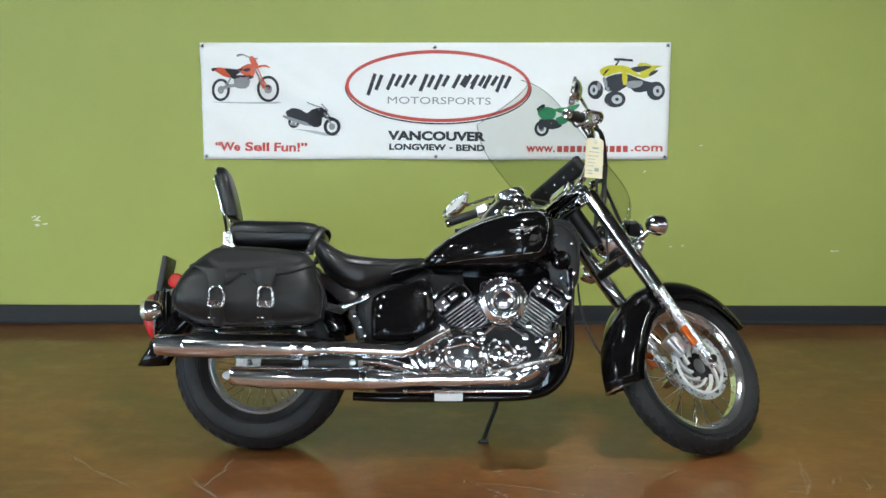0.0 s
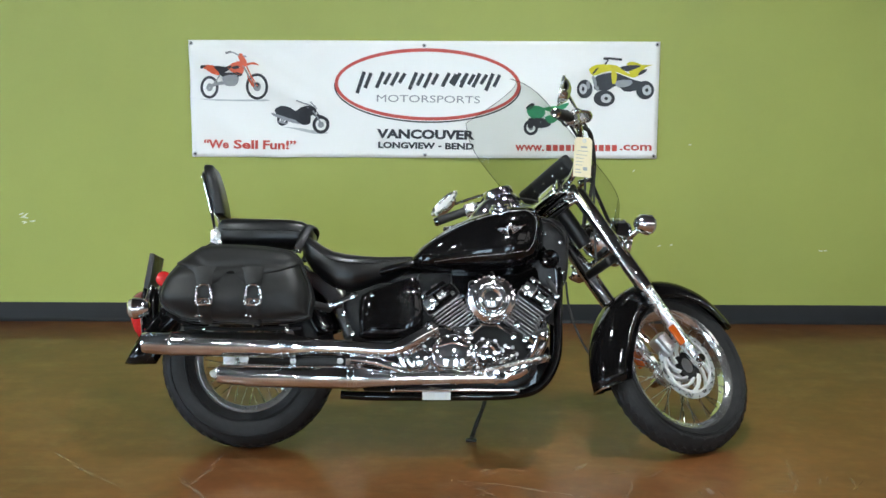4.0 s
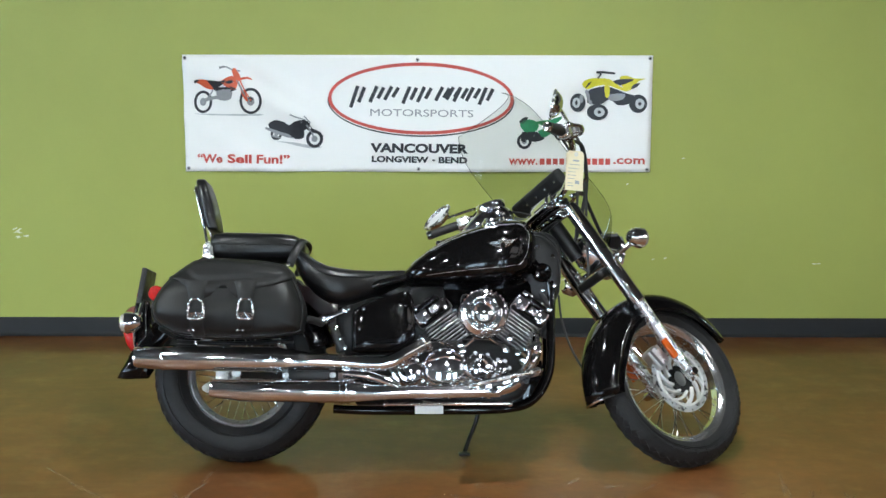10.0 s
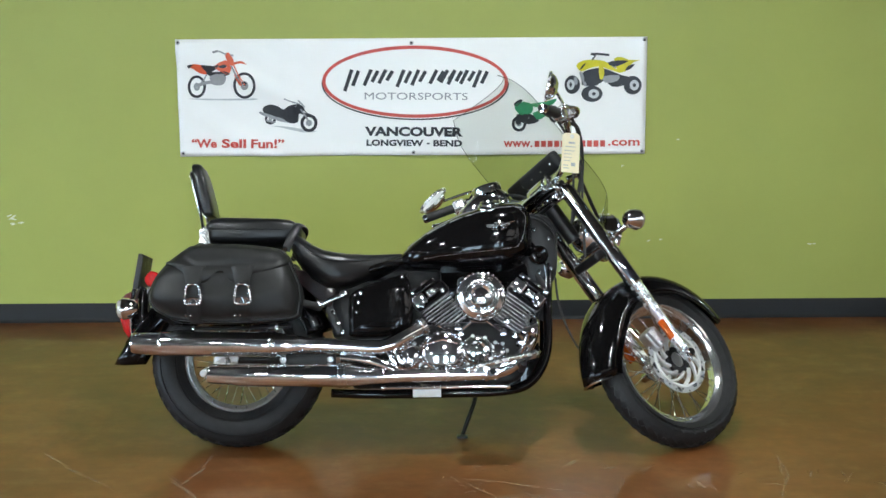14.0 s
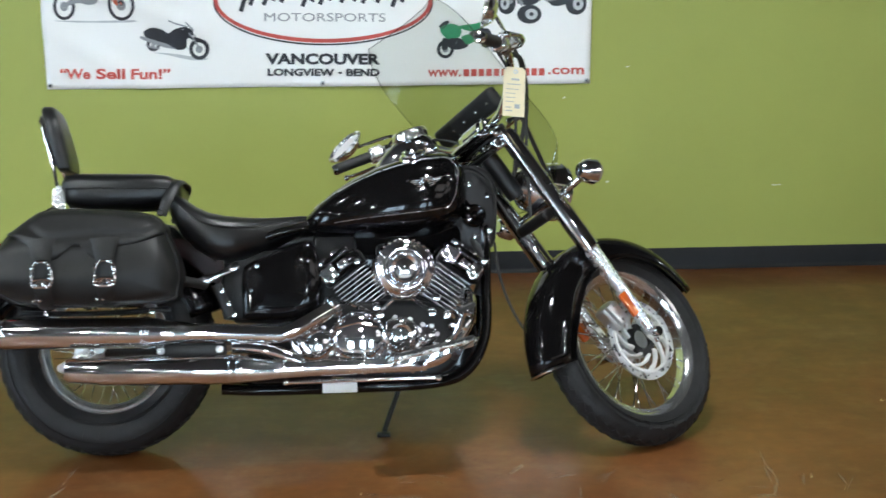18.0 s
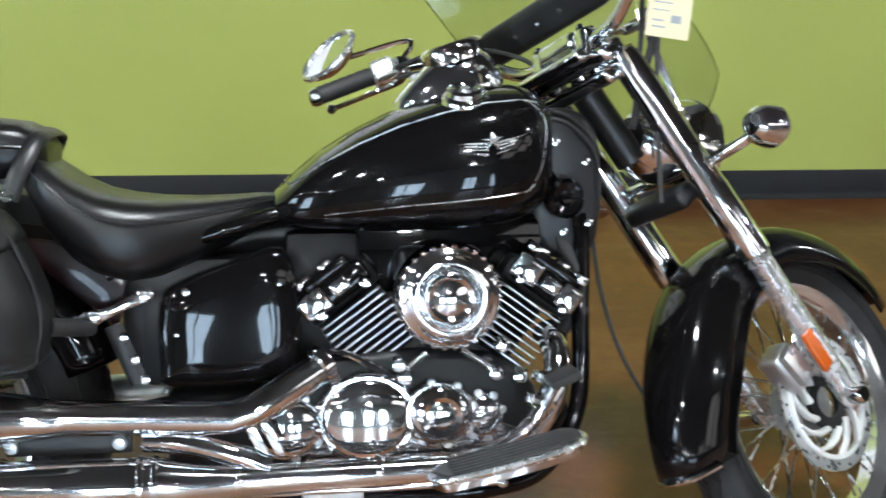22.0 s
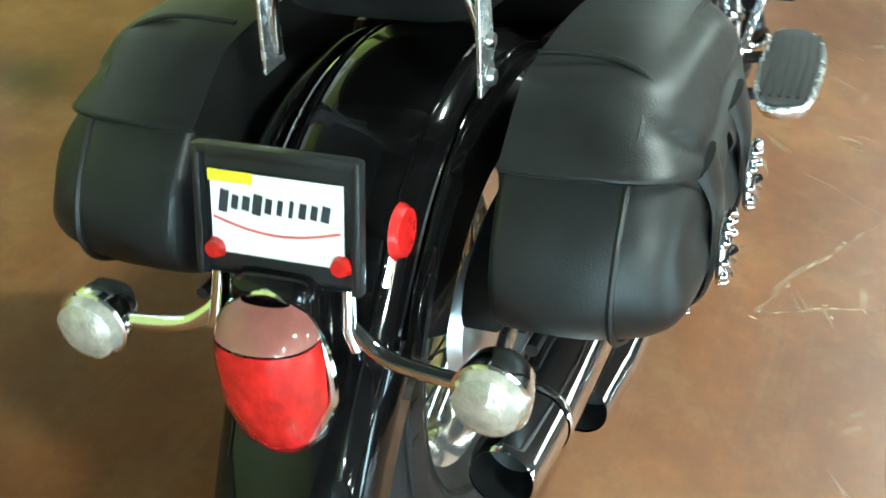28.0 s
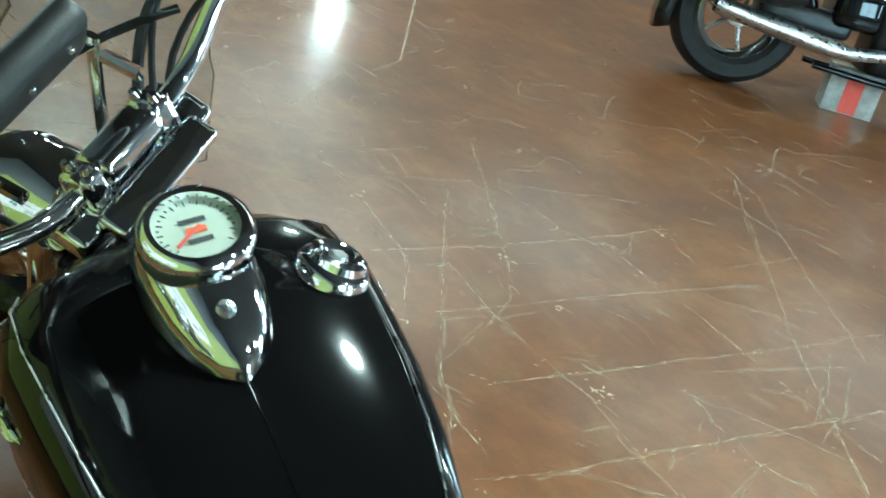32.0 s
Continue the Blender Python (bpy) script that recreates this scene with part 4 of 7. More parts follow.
for s in (-1, 1):
    a = radians(39)
    line = [tank_at(x, a if s > 0 else math.pi - a, 0.0018) for x in [0.69 + 0.01 * i for i in range(38)]]
    arc = []
    for k in range(24):                       # square across the rear, with a rounded corner
        q = k / 24
        ang = math.pi / 2 - (math.pi / 2 - a) * q
        arc.append(tank_at(0.641 + 0.045 * q ** 6, ang if s > 0 else math.pi - ang, 0.0018))
    part("pinstripe", tube(arc + line, 0.0012, 6), M_STEEL, tank, "thin silver pinstripe")
    low = [tank_at(x, radians(-18) if s > 0 else math.pi + radians(18)) for x in [0.70 + 0.02 * i for i in range(18)]]
    front = [tank_at(1.04 + 0.035 * math.sin(math.pi * k / 8), (radians(-18 + 60 * k / 8)) if s > 0 else math.pi - radians(-18 + 60 * k / 8)) for k in range(9)]
    part("pinstripe", tube(curve(low[:-1] + front, 2), 0.0006, 6), M_STEEL, tank)
    # winged badge as a plain silver relief
    def on_side(x, deg, off):
        return tank_at(x, radians(deg) if s > 0 else math.pi - radians(deg), off)

    bm = bmesh.new()
    for k in range(5):
        a = 2 * math.pi * (k + 0.25) / 5
        tube([on_side(0.975, 6.5, 0.003), on_side(0.975 + 0.009 * math.cos(a), 6.5 + 2.8 * math.sin(a), 0.0025), on_side(0.975 + 0.019 * math.cos(a), 6.5 + 5.0 * math.sin(a), 0.002)], [0.0055, 0.0035, 0.0012], 6, into=bm, flat=0.6)
    for side in (-1, 1):
        for k in range(4):
            tube([on_side(0.975 + side * 0.008, 5.2 - 1.5 * k, 0.0025), on_side(0.975 + side * (0.030 - 0.003 * k), 6.0 - 1.6 * k, 0.003), on_side(0.975 + side * (0.056 - 0.009 * k), 7.6 - 2.0 * k, 0.0015)], [0.0030, 0.0026, 0.0010], 6, into=bm, flat=0.6)
    part("tank_badge", bm, M_BRIGHT, tank, "silver winged tank badge")
part("tank_seam", tube([tank_at(x, math.pi / 2, 0.0004) for x in [0.63 + 0.02 * i for i in range(11)]], 0.0006, 6), M_BLACK, tank)
cons = []
for x, hw, zt in ((0.832, 0.004, 0.868), (0.845, 0.024, 0.884), (0.865, 0.040, 0.908), (0.89, 0.051, 0.934), (0.92, 0.058, 0.956), (0.955, 0.061, 0.968), (0.99, 0.057, 0.966), (1.015, 0.045, 0.95), (1.03, 0.02, 0.925)):
    zb = tank_at(min(x, 1.06), math.pi / 2).z - 0.02
    cons.append(oval(x, 0, hw, zb - (zt - zb) * 0.6, zt, 28, 0.85, 0.6))
con = part("instrument_console", loft(cons), M_CHROME, bike, "chrome teardrop instrument console")
gc, gn = V(0.940, 0, 0.962), V(-0.30, 0, 0.95).normalized()
part("dial_bezel", lathe([(0.056, -0.02), (0.058, 0.003), (0.055, 0.010), (0.049, 0.014), (0.043, 0.013), (0.041, 0.003)], gc, gn, 40), M_CHROME, con)
dial = part("dial", lathe([(0, 0.004), (0.0415, 0.004)], gc, gn, 36), M_DIAL, con, "cream speedometer dial")
gm = Matrix.Translation(gc) @ gn.to_track_quat("Z", "X").to_matrix().to_4x4() @ Matrix.Rotation(radians(-90), 4, "Z")
tk = bmesh.new()
for k in range(25):
    a = radians(-130 + 260 * k / 24)
    ln = 0.006 if k % 2 == 0 else 0.003
    t = Matrix.Rotation(a, 4, "Z") @ Matrix.Translation((0, 0.038 - ln / 2, 0.0055))
    box((0.0011, ln, 0.001), rot=t, into=tk)
tk.transform(gm)
part("tick_marks", tk, M_INK, con, smooth=False)
for dy, w in ((0.012, 0.026), (-0.014, 0.024)):
    b = box((w, 0.005, 0.001), (0, dy, 0.0058))
    b.transform(gm)
    part("counter_window", b, M_INK, con, smooth=False)
nd = box((0.0034, 0.036, 0.001), (0, 0, 0.007), rot=Matrix.Rotation(2.2, 4, "Z") @ Matrix.Translation((0, 0.012, 0)))
nd.transform(gm)
part("needle", nd, M_BRED, con, smooth=False)
em = box((0.020, 0.007, 0.001), (0.0, -0.001, 0.0060))
em.transform(gm)
part("dial_emblem", em, M_BORANGE, con, "small red printed emblem", smooth=False)
part("indicator_light", lathe([(0, 0.006), (0.008, 0.004), (0.010, 0)], (0.872, 0, 0.915), V(-0.5, 0, 0.85), 14), M_STEEL, con)
for s in (-1, 1):
    cp = tank_at(0.942, radians(55) if s > 0 else math.pi - radians(55), 0)
    cn = V(-0.1, s * 0.45, 0.9).normalized()
    cb = lathe([(0, 0.012), (0.015, 0.013), (0.019, 0.018), (0.025, 0.020), (0.031, 0.017), (0.033, 0.009), (0.037, 0.007), (0.041, 0.002), (0.042, -0.012)], cp, cn, 32)
    if s < 0:
        cap = part("fuel_cap", cb, M_CHROME, bike, "chrome fuel filler cap")
        part("cap_lock", lathe([(0, 0.020), (0.009, 0.018), (0.012, 0.011)], cp, cn, 16), M_STEEL, cap)
    else:
        cb.free()

# seats
RS = [(0.205, 0.735, 0.808, 0.105), (0.225, 0.690, 0.802, 0.135), (0.25, 0.650, 0.786, 0.158), (0.29, 0.605, 0.758, 0.176), (0.33, 0.580, 0.739, 0.184), (0.375, 0.570, 0.729, 0.188), (0.43, 0.577, 0.723, 0.168),
      (0.49, 0.600, 0.721, 0.136), (0.55, 0.630, 0.722, 0.101), (0.60, 0.655, 0.724, 0.069), (0.635, 0.675, 0.722, 0.046), (0.652, 0.690, 0.716, 0.026)]
ss = []
for x, z0, z1, hw in RS:
    row = oval(x, 0, hw, z0, z1, 36, 0.62, 0.6)
    ss.append([V(p.x, p.y, p.z - 0.016 * (1 - (p.y / hw) ** 2) * (1 if p.z > (z0 + z1) / 2 else 0)) for p in row])
seat = part("rider_seat", loft(ss), M_VINYL, bike, "black vinyl scooped rider seat")
wl = [[max(row, key=lambda p: -p.y * 1.0 + 0.25 * p.z) for row in ss[1:-1]], [max(row, key=lambda p: p.y * 1.0 + 0.25 * p.z) for row in ss[1:-1]]]
for w in wl:
    part("piping", tube(curve(w, 3), 0.0022, 6), M_VINYL, seat)
PS = [(-0.105, 0.775, 0.836, 0.095), (-0.09, 0.752, 0.850, 0.114), (-0.05, 0.744, 0.854, 0.124), (0.06, 0.742, 0.851, 0.132), (0.16, 0.744, 0.848, 0.132), (0.205, 0.748, 0.842, 0.126), (0.232, 0.756, 0.828, 0.114), (0.247, 0.772, 0.806, 0.092)]
pse = part("passenger_seat", loft([oval(x, 0, hw, z0, z1, 36, 0.5, 0.5) for x, z0, z1, hw in PS]), M_VINYL, bike, "black vinyl passenger seat pad")
for s in (-1, 1):
    part("piping", tube(curve([(x, s * hw * 0.985, (z0 + z1) / 2 + 0.004) for x, z0, z1, hw in PS[1:-1]], 3), 0.003, 6), M_VINYL, pse)
part("seat_strap", tube(curve([(0.196, -0.158, 0.715), (0.214, -0.150, 0.765), (0.238, -0.118, 0.812), (0.246, -0.06, 0.822), (0.247, 0, 0.824), (0.246, 0.06, 0.822), (0.238, 0.118, 0.812), (0.214, 0.150, 0.765), (0.196, 0.158, 0.715)]), 0.015, 10, flat=0.3), M_SATIN, bike, "black grab strap across the seat")
for s in (-1, 1):
    part("strap_bolt", lathe([(0, 0.006), (0.009, 0.005), (0.011, 0)], (0.193, s * 0.166, 0.722), (0, s, 0), 14), M_CHROME, bike)

# backrest on a chrome sissy bar
bpad = []
for z, x, hw, th in ((0.862, -0.100, 0.076, 0.019), (0.870, -0.102, 0.087, 0.023), (0.91, -0.111, 0.092, 0.025), (0.97, -0.126, 0.093, 0.0255), (1.02, -0.140, 0.089, 0.0245), (1.046, -0.148, 0.076, 0.022), (1.058, -0.152, 0.054, 0.015)):
    ring = []
    for k in range(32):
        a = 2 * math.pi * k / 32
        ring.append(V(x + th * spow(math.cos(a), 0.38), hw * spow(math.sin(a), 0.5), z))
    bpad.append(ring)
back = part("backrest", loft(bpad), M_VINYL, bike, "black vinyl backrest pad")
plate_r = []
for z, x, hw in ((0.880, -0.132, 0.064), (0.93, -0.142, 0.068), (0.985, -0.157, 0.066), (1.010, -0.164, 0.060), (1.026, -0.168, 0.044)):
    plate_r.append([V(x, -hw, z), V(x - 0.003, -hw * 0.5, z), V(x - 0.004, 0, z), V(x - 0.003, hw * 0.5, z), V(x, hw, z)])
pb = part("backrest_plate", loft(plate_r, cap=False, closed=False), M_CHROME, back, "chrome plate on the backrest's rear")
md = pb.modifiers.new("thick", "SOLIDIFY")
md.thickness = 0.003
part("plate_crossbar", box((0.006, 0.10, 0.030), (-0.147, 0, 0.915), 0.002, 2, Matrix.Rotation(radians(-14), 4, "Y")), M_STEEL, back, "flat steel crossbar")
u = [(-0.100, 0.121, 0.705), (-0.106, 0.117, 0.76), (-0.114, 0.105, 0.80), (-0.126, 0.082, 0.845), (-0.136, 0.070, 0.885), (-0.146, 0.071, 0.93), (-0.161, 0.069, 0.985), (-0.169, 0.058, 1.018), (-0.174, 0.030, 1.032), (-0.175, 0.0, 1.034)]
ub = u + [(x, -y, z) for x, y, z in u[-2::-1]]
part("sissy_bar", tube(curve(ub), 0.0062, 10), M_CHROME, bike, "chrome sissy bar")
for s in (-1, 1):
    for z, x in ((0.885, -0.140), (1.012, -0.172)):
        part("pad_knob", ball((x, s * 0.056, z), 0.007, u=12, v=8), M_CHROME, back)
for s in (-1, 1):
    sp_ = part("side_plate", outline_solid([(-0.128, 0.690), (-0.082, 0.690), (-0.090, 0.79), (-0.104, 0.815), (-0.126, 0.80)], s * 0.121, s * 0.127, 0.002, 2), M_BRIGHT, bike, "chrome backrest side plate")
    for z in (0.705, 0.745):
        part("bolt", lathe([(0, 0.007), (0.008, 0.006), (0.010, 0)], (-0.104, s * 0.128, z), (0, s, 0), 14), M_STEEL, sp_)

# rear fender
rf = []
for k in range(33):
    u_ = k / 32
    ang = radians(18 + 164 * u_)                 # from ahead of the wheel, over the top, to the tail
    r = 0.362 + 0.004 * u_ + 0.092 * max(0, (u_ - 0.74) / 0.26) ** 1.8
    hwid = 0.098 * (1 - 0.10 * max(0, (u_ - 0.8) / 0.2))
    row = []
    for j in range(15):
        v = -1 + 2 * j / 14
        drop = 0.075 * abs(v) ** 4 + 0.014 * v * v
        rr = r - drop
        row.append(V(RW.x + rr * math.cos(ang), hwid * spow(math.sin(v * math.pi / 2), 0.85), RW.z + rr * math.sin(ang)))
    rf.append(row)
rfo = part("rear_fender", loft(rf, cap=False, closed=False), M_BLACK, bike, "gloss black rear fender with a flared tail")
md = rfo.modifiers.new("thick", "SOLIDIFY")
md.thickness, md.offset = 0.003, 0
for s in (-1, 1):
    part("fender_stay", tube(curve([(0.20, s * 0.112, 0.60), (0.08, s * 0.112, 0.655), (-0.10, s * 0.112, 0.650), (-0.235, s * 0.110, 0.575), (-0.30, s * 0.108, 0.48)]), 0.011, 8, flat=0.5), M_BLACK, rfo)
    arc_o = [(RW.x + 0.350 * math.cos(radians(a)), RW.z + 0.350 * math.sin(radians(a))) for a in range(62, 153, 6)]
    arc_i = [(RW.x + 0.235 * math.cos(radians(a)), RW.z + 0.235 * math.sin(radians(a))) for a in range(152, 61, -6)]
    part("fender_side", outline_solid(arc_o + arc_i, s * 0.0985, s * 0.1035, 0.0015, 1), M_BLACK, rfo, "gloss black fender side behind the bag")
    # chrome line in place of the highlight along the black fender's edge
    part("fender_bright_line", tube([r[12 if s > 0 else 2] + V(0, s * 0.002, 0.002) for r in rf[9:27]], 0.0028, 6), M_CHROME, rfo, "thin chrome line standing in for the fender's edge highlight")
    part("fender_rib", tube([r[10 if s > 0 else 4] + V(0, 0, 0.001) for r in rf[8:31]], 0.003, 6), M_BLACK, rfo)

# tail lamp, plate, rear signals, side reflectors
tl = []
for z, hw, d in ((0.404, 0.008, 0.006), (0.412, 0.022, 0.018), (0.435, 0.042, 0.034), (0.475, 0.054, 0.046), (0.52, 0.056, 0.049), (0.548, 0.054, 0.047)):
    tl.append([V(-0.392 - 0.10 * (0.5 - z) * -0.25 - d * math.sin(math.pi * k / 16) ** 0.8, hw * math.cos(math.pi * k / 16), z) for k in range(17)])
tlamp = part("tail_lamp_lens", loft(tl, cap=False, closed=False), M_RED, bike, "red teardrop tail lamp lens")
tt = []
for z, hw, d in ((0.549, 0.053, 0.046), (0.562, 0.050, 0.040), (0.574, 0.042, 0.028), (0.582, 0.026, 0.012)):
    tt.append([V(-0.392 + 0.0 - d * math.sin(math.pi * k / 16) ** 0.8, hw * math.cos(math.pi * k / 16), z) for k in range(17)])
part("plate_lamp_lens", loft(tt, cap=False, closed=False), M_TOPLENS, tlamp, "clear number plate lamp lens")
bz = [(-0.386, 0.058 * math.cos(a) * (0.62 + 0.38 * min(1, (math.sin(a) + 1.2))), 0.494 + 0.094 * math.sin(a)) for a in (2 * math.pi * k / 32 for k in range(32))]
part("lamp_bezel", loop_tube(bz, 0.006, 8), M_CHROME, tlamp)
part("lamp_base", box((0.06, 0.09, 0.16), (-0.362, 0, 0.52), 0.02, 3), M_BLACK, tlamp)
PT = Matrix.Translation((-0.352, -0.004, 0.652)) @ Matrix.Rotation(radians(9), 4, "Y") @ Matrix.Diagonal((1, 0.94, 0.94, 1))
pbm = box((0.010, 0.178, 0.138), (0, 0, 0), 0.010, 3)
pbm.transform(PT)
pl_ = part("plate_holder", pbm, M_SATIN, bike, "black plate holder")
fr = bmesh.new()
for s in (-1, 1):
    box((0.016, 0.010, 0.140), (-0.006, s * 0.087, 0), 0.004, 2, into=fr)
box((0.016, 0.178, 0.012), (-0.006, 0, 0.065), 0.004, 2, into=fr)
fr.transform(PT)
part("plate_frame", fr, M_SATIN, pl_, "dark metal plate frame")
wp = box((0.002, 0.146, 0.086), (-0.009, 0, 0.000), 0.0)
wp.transform(PT)
card = part("dealer_plate", wp, M_WHITE, pl_, "white dealer plate with a dark printed logo")
for k, (w, h) in enumerate(((0.014, 0.024), (0.010, 0.015), (0.011, 0.015), (0.014, 0.022), (0.010, 0.016), (0.008, 0.016), (0.006, 0.018), (0.010, 0.016), (0.010, 0.015), (0.012, 0.017))):
    b = box((0.001, w * 0.7, h), (-0.0105, 0.058 - 0.0125 * k, 0.012), 0, rot=Matrix.Rotation(0.15, 4, "X"))
    b.transform(PT)
    part("logo_stroke", b, M_BBLACK, card, smooth=False)
arc = tube([(-0.0105, 0.07 - 0.14 * k / 12, -0.006 - 0.012 * math.sin(math.pi * k / 12)) for k in range(13)], 0.0015, 6)
arc.transform(PT)
part("logo_arc", arc, M_BRED, card)
b = box((0.001, 0.05, 0.012), (-0.0105, 0.05, 0.038))
b.transform(PT)
part("month_sticker", b, M_BYELL, card, smooth=False)
for s in (-1, 1):
    b = lathe([(0, 0.010), (0.009, 0.008), (0.012, 0)], (-0.009, s * 0.070, -0.040), (-1, 0, 0), 18)
    b.transform(PT)
    part("plate_reflector", b, M_RED, pl_, "red plate bolt reflector")
    part("plate_post", tube([(-0.350, s * 0.068, 0.60), (-0.366, s * 0.070, 0.545), (-0.366, s * 0.078, 0.525)], 0.009, 10), M_CHROME, bike)
    part("signal_stalk", tube(curve([(-0.362, s * 0.070, 0.548), (-0.367, s * 0.11, 0.520), (-0.368, s * 0.18, 0.510)]), 0.009, 10), M_CHROME, bike)
    signal(V(-0.368, s * 0.216, 0.506), V(-1, 0, -0.05), M_LENS, bike)
    if s < 0:
        part("side_reflector", lathe([(0, 0.012), (0.024, 0.009), (0.029, 0)], (-0.300, s * 0.100, 0.622), (0, s, 0), 24), M_RED, bike, "round red side reflector")
    part("reflector_bracket", tube([(-0.300, s * 0.098, 0.622), (-0.318, s * 0.09, 0.57)], 0.006, 8), M_CHROME, bike)

# saddlebags
BAG = smooth_closed([(-0.273, 0.544), (-0.257, 0.594), (-0.228, 0.636), (-0.195, 0.669), (-0.149, 0.702), (-0.103, 0.718), (0.052, 0.720), (0.170, 0.708), (0.206, 0.690),
                     (0.243, 0.626), (0.264, 0.555), (0.258, 0.495), (0.231, 0.463), (0.017, 0.450), (-0.163, 0.460), (-0.224, 0.480), (-0.262, 0.508)], 5)
LID = smooth_closed([(-0.212, 0.656), (-0.195, 0.669), (-0.149, 0.702), (-0.103, 0.718), (0.052, 0.720), (0.170, 0.708), (0.206, 0.690), (0.226, 0.655), (0.180, 0.628), (0.118, 0.612), (0.106, 0.580),
                     (0.070, 0.572), (0.036, 0.580), (0.022, 0.613), (-0.050, 0.613), (-0.066, 0.580), (-0.102, 0.572), (-0.136, 0.580), (-0.152, 0.612), (-0.185, 0.640)], 5)


def soft(p, s, lid):
    """Sags and creases of stuffed leather: a tapered top, a full lower half, a crease round the top panel."""
    x, y, z = p.x, s * p.y, p.z
    out = max(0.0, min(1.0, (y - 0.26) / 0.09))
    top = max(0.0, min(1.0, (z - 0.60) / 0.11))
    y -= 0.040 * top * top * (3 - 2 * top) * out
    y += 0.010 * math.exp(-((z - 0.530) / 0.045) ** 2) * out
    y += out * 0.0028 * math.sin(13 * x + 3.0 * math.sin(17 * z)) * math.cos(21 * z + 5 * x)
    if lid:
        zc = 0.648 + 0.05 * max(0.0, (abs(x - 0.035) - 0.13) / 0.07) ** 1.5 + 0.006 * math.sin(16 * x)
        g = math.exp(-((z - zc) / 0.011) ** 2)
        y -= out * 0.006 * g
        y += out * 0.006 * max(0.0, min(1.0, (z - zc) / 0.02))
        z += 0.003 * math.sin(11 * x + 9 * y) * top + 0.006 * top * math.exp(-((y - 0.26) / 0.05) ** 2)
    else:
        z -= 0.004 * math.sin(9 * x + 1.0) * out
    return V(x + 0.003 * math.sin(24 * z + 8 * y), s * y, z)


def bagged(outline, s, layers, lid=False):
    cx = sum(p[0] for p in outline) / len(outline)
    cz = sum(p[1] for p in outline) / len(outline)
    prof = curve([V(y, k, 0) for y, k in layers], 3)
    rows = [[soft(V(cx + (x - cx) * q.y, s * q.x, cz + (z - cz) * q.y), s, lid) for x, z in outline] for q in prof]
    return loft(rows)


def bag(s):
    sb = part("saddlebag", bagged(BAG, s, ((0.172, 0.93), (0.180, 0.985), (0.205, 1.0), (0.262, 1.0), (0.300, 0.975), (0.328, 0.93), (0.346, 0.85), (0.355, 0.70), (0.359, 0.5), (0.360, 0.3), (0.360, 0.08))), M_LEATHER, bike, "black leather saddlebag with buckled straps")
    part("lid", bagged(LID, s, ((0.170, 0.99), (0.205, 1.022), (0.265, 1.022), (0.308, 1.0), (0.340, 0.955), (0.358, 0.87), (0.365, 0.70), (0.368, 0.5), (0.369, 0.3), (0.369, 0.06)), True), M_LEATHER, sb)
    ol = [(x, z) for x, z in BAG]
    part("lid_seam", tube(curve([(-0.088, s * 0.176, 0.731), (-0.092, s * 0.230, 0.735), (-0.100, s * 0.275, 0.731), (-0.112, s * 0.305, 0.715), (-0.124, s * 0.328, 0.690)]), 0.0035, 8), M_LEATHER, sb)
    part("piping", loop_tube([V(x * 0.985 - 0.0002, s * 0.300, 0.585 + (z - 0.585) * 0.982) for x, z in ol], 0.004, 6), M_LEATHER, sb)
    for bx in (-0.102, 0.069):
        st = [V(bx - 0.004, s * 0.355, 0.640), V(bx - 0.002, s * 0.369, 0.600), V(bx, s * 0.370, 0.545), V(bx, s * 0.362, 0.490), V(bx, s * 0.330, 0.462), V(bx, s * 0.300, 0.450)]
        sl_ = curve(st, 4)
        part("strap", tube(sl_, [0.024 + 0.018 * max(0.0, 1 - i / 7.0) ** 1.5 for i in range(len(sl_))], 12, flat=0.22), M_LEATHER, sb)
        pts = []
        for k in range(28):
            a = 2 * math.pi * k / 28
            w = 0.0265 - 0.003 * math.sin(a)
            pts.append(V(bx + w * spow(math.cos(a), 0.42), s * 0.381, 0.543 + 0.035 * spow(math.sin(a), 0.55) - 0.006 * abs(math.cos(a)) * (1 if math.sin(a) > 0 else 0)))
        bkm = loop_tube(pts, 0.0045, 8)
        for k in range(0, 28, 2):
            ball(pts[k] + V(0, s * 0.003, 0), 0.0062, u=8, v=6, into=bkm)
        for k in range(7):
            a = radians(-165 + 25 * k)
            tube([V(bx, s * 0.384, 0.530), V(bx + 0.023 * math.cos(a), s * 0.386, 0.532 + 0.023 * math.sin(a))], [0.003, 0.007], 6, into=bkm)
        part("buckle", bkm, M_CHROME, sb, "ornate chrome buckle")
        for dx in (-0.008, 0.008):
            part("rivet", ball((bx + dx - 0.02, s * 0.349, 0.472), 0.005, u=10, v=6), M_CHROME, sb)
    part("bag_rail", tube(curve([(-0.20, s * 0.20, 0.438), (0.0, s * 0.20, 0.432), (0.22, s * 0.195, 0.440)]), 0.008, 8), M_SATIN, sb)
    for bx in (-0.13, 0.17):
        part("rail_bolt", lathe([(0, 0.006), (0.007, 0.005), (0.009, 0)], (bx, s * 0.209, 0.435), (0, s, 0), 12), M_CHROME, sb)


bag(-1)
bag(1)
# black slabs added to darken the shaded gaps between fender and bags
for s in (-1, 1):
    part("bag_gap_filler", outline_solid(smooth_closed([(-0.215, 0.50), (-0.17, 0.545), (-0.08, 0.570), (0.10, 0.575), (0.22, 0.56), (0.25, 0.50), (0.18, 0.455), (-0.18, 0.455)], 3), s * 0.128, s * 0.172, 0.006), M_ENGINE, bike, "black slab added for the deep shade between fender and saddlebag")

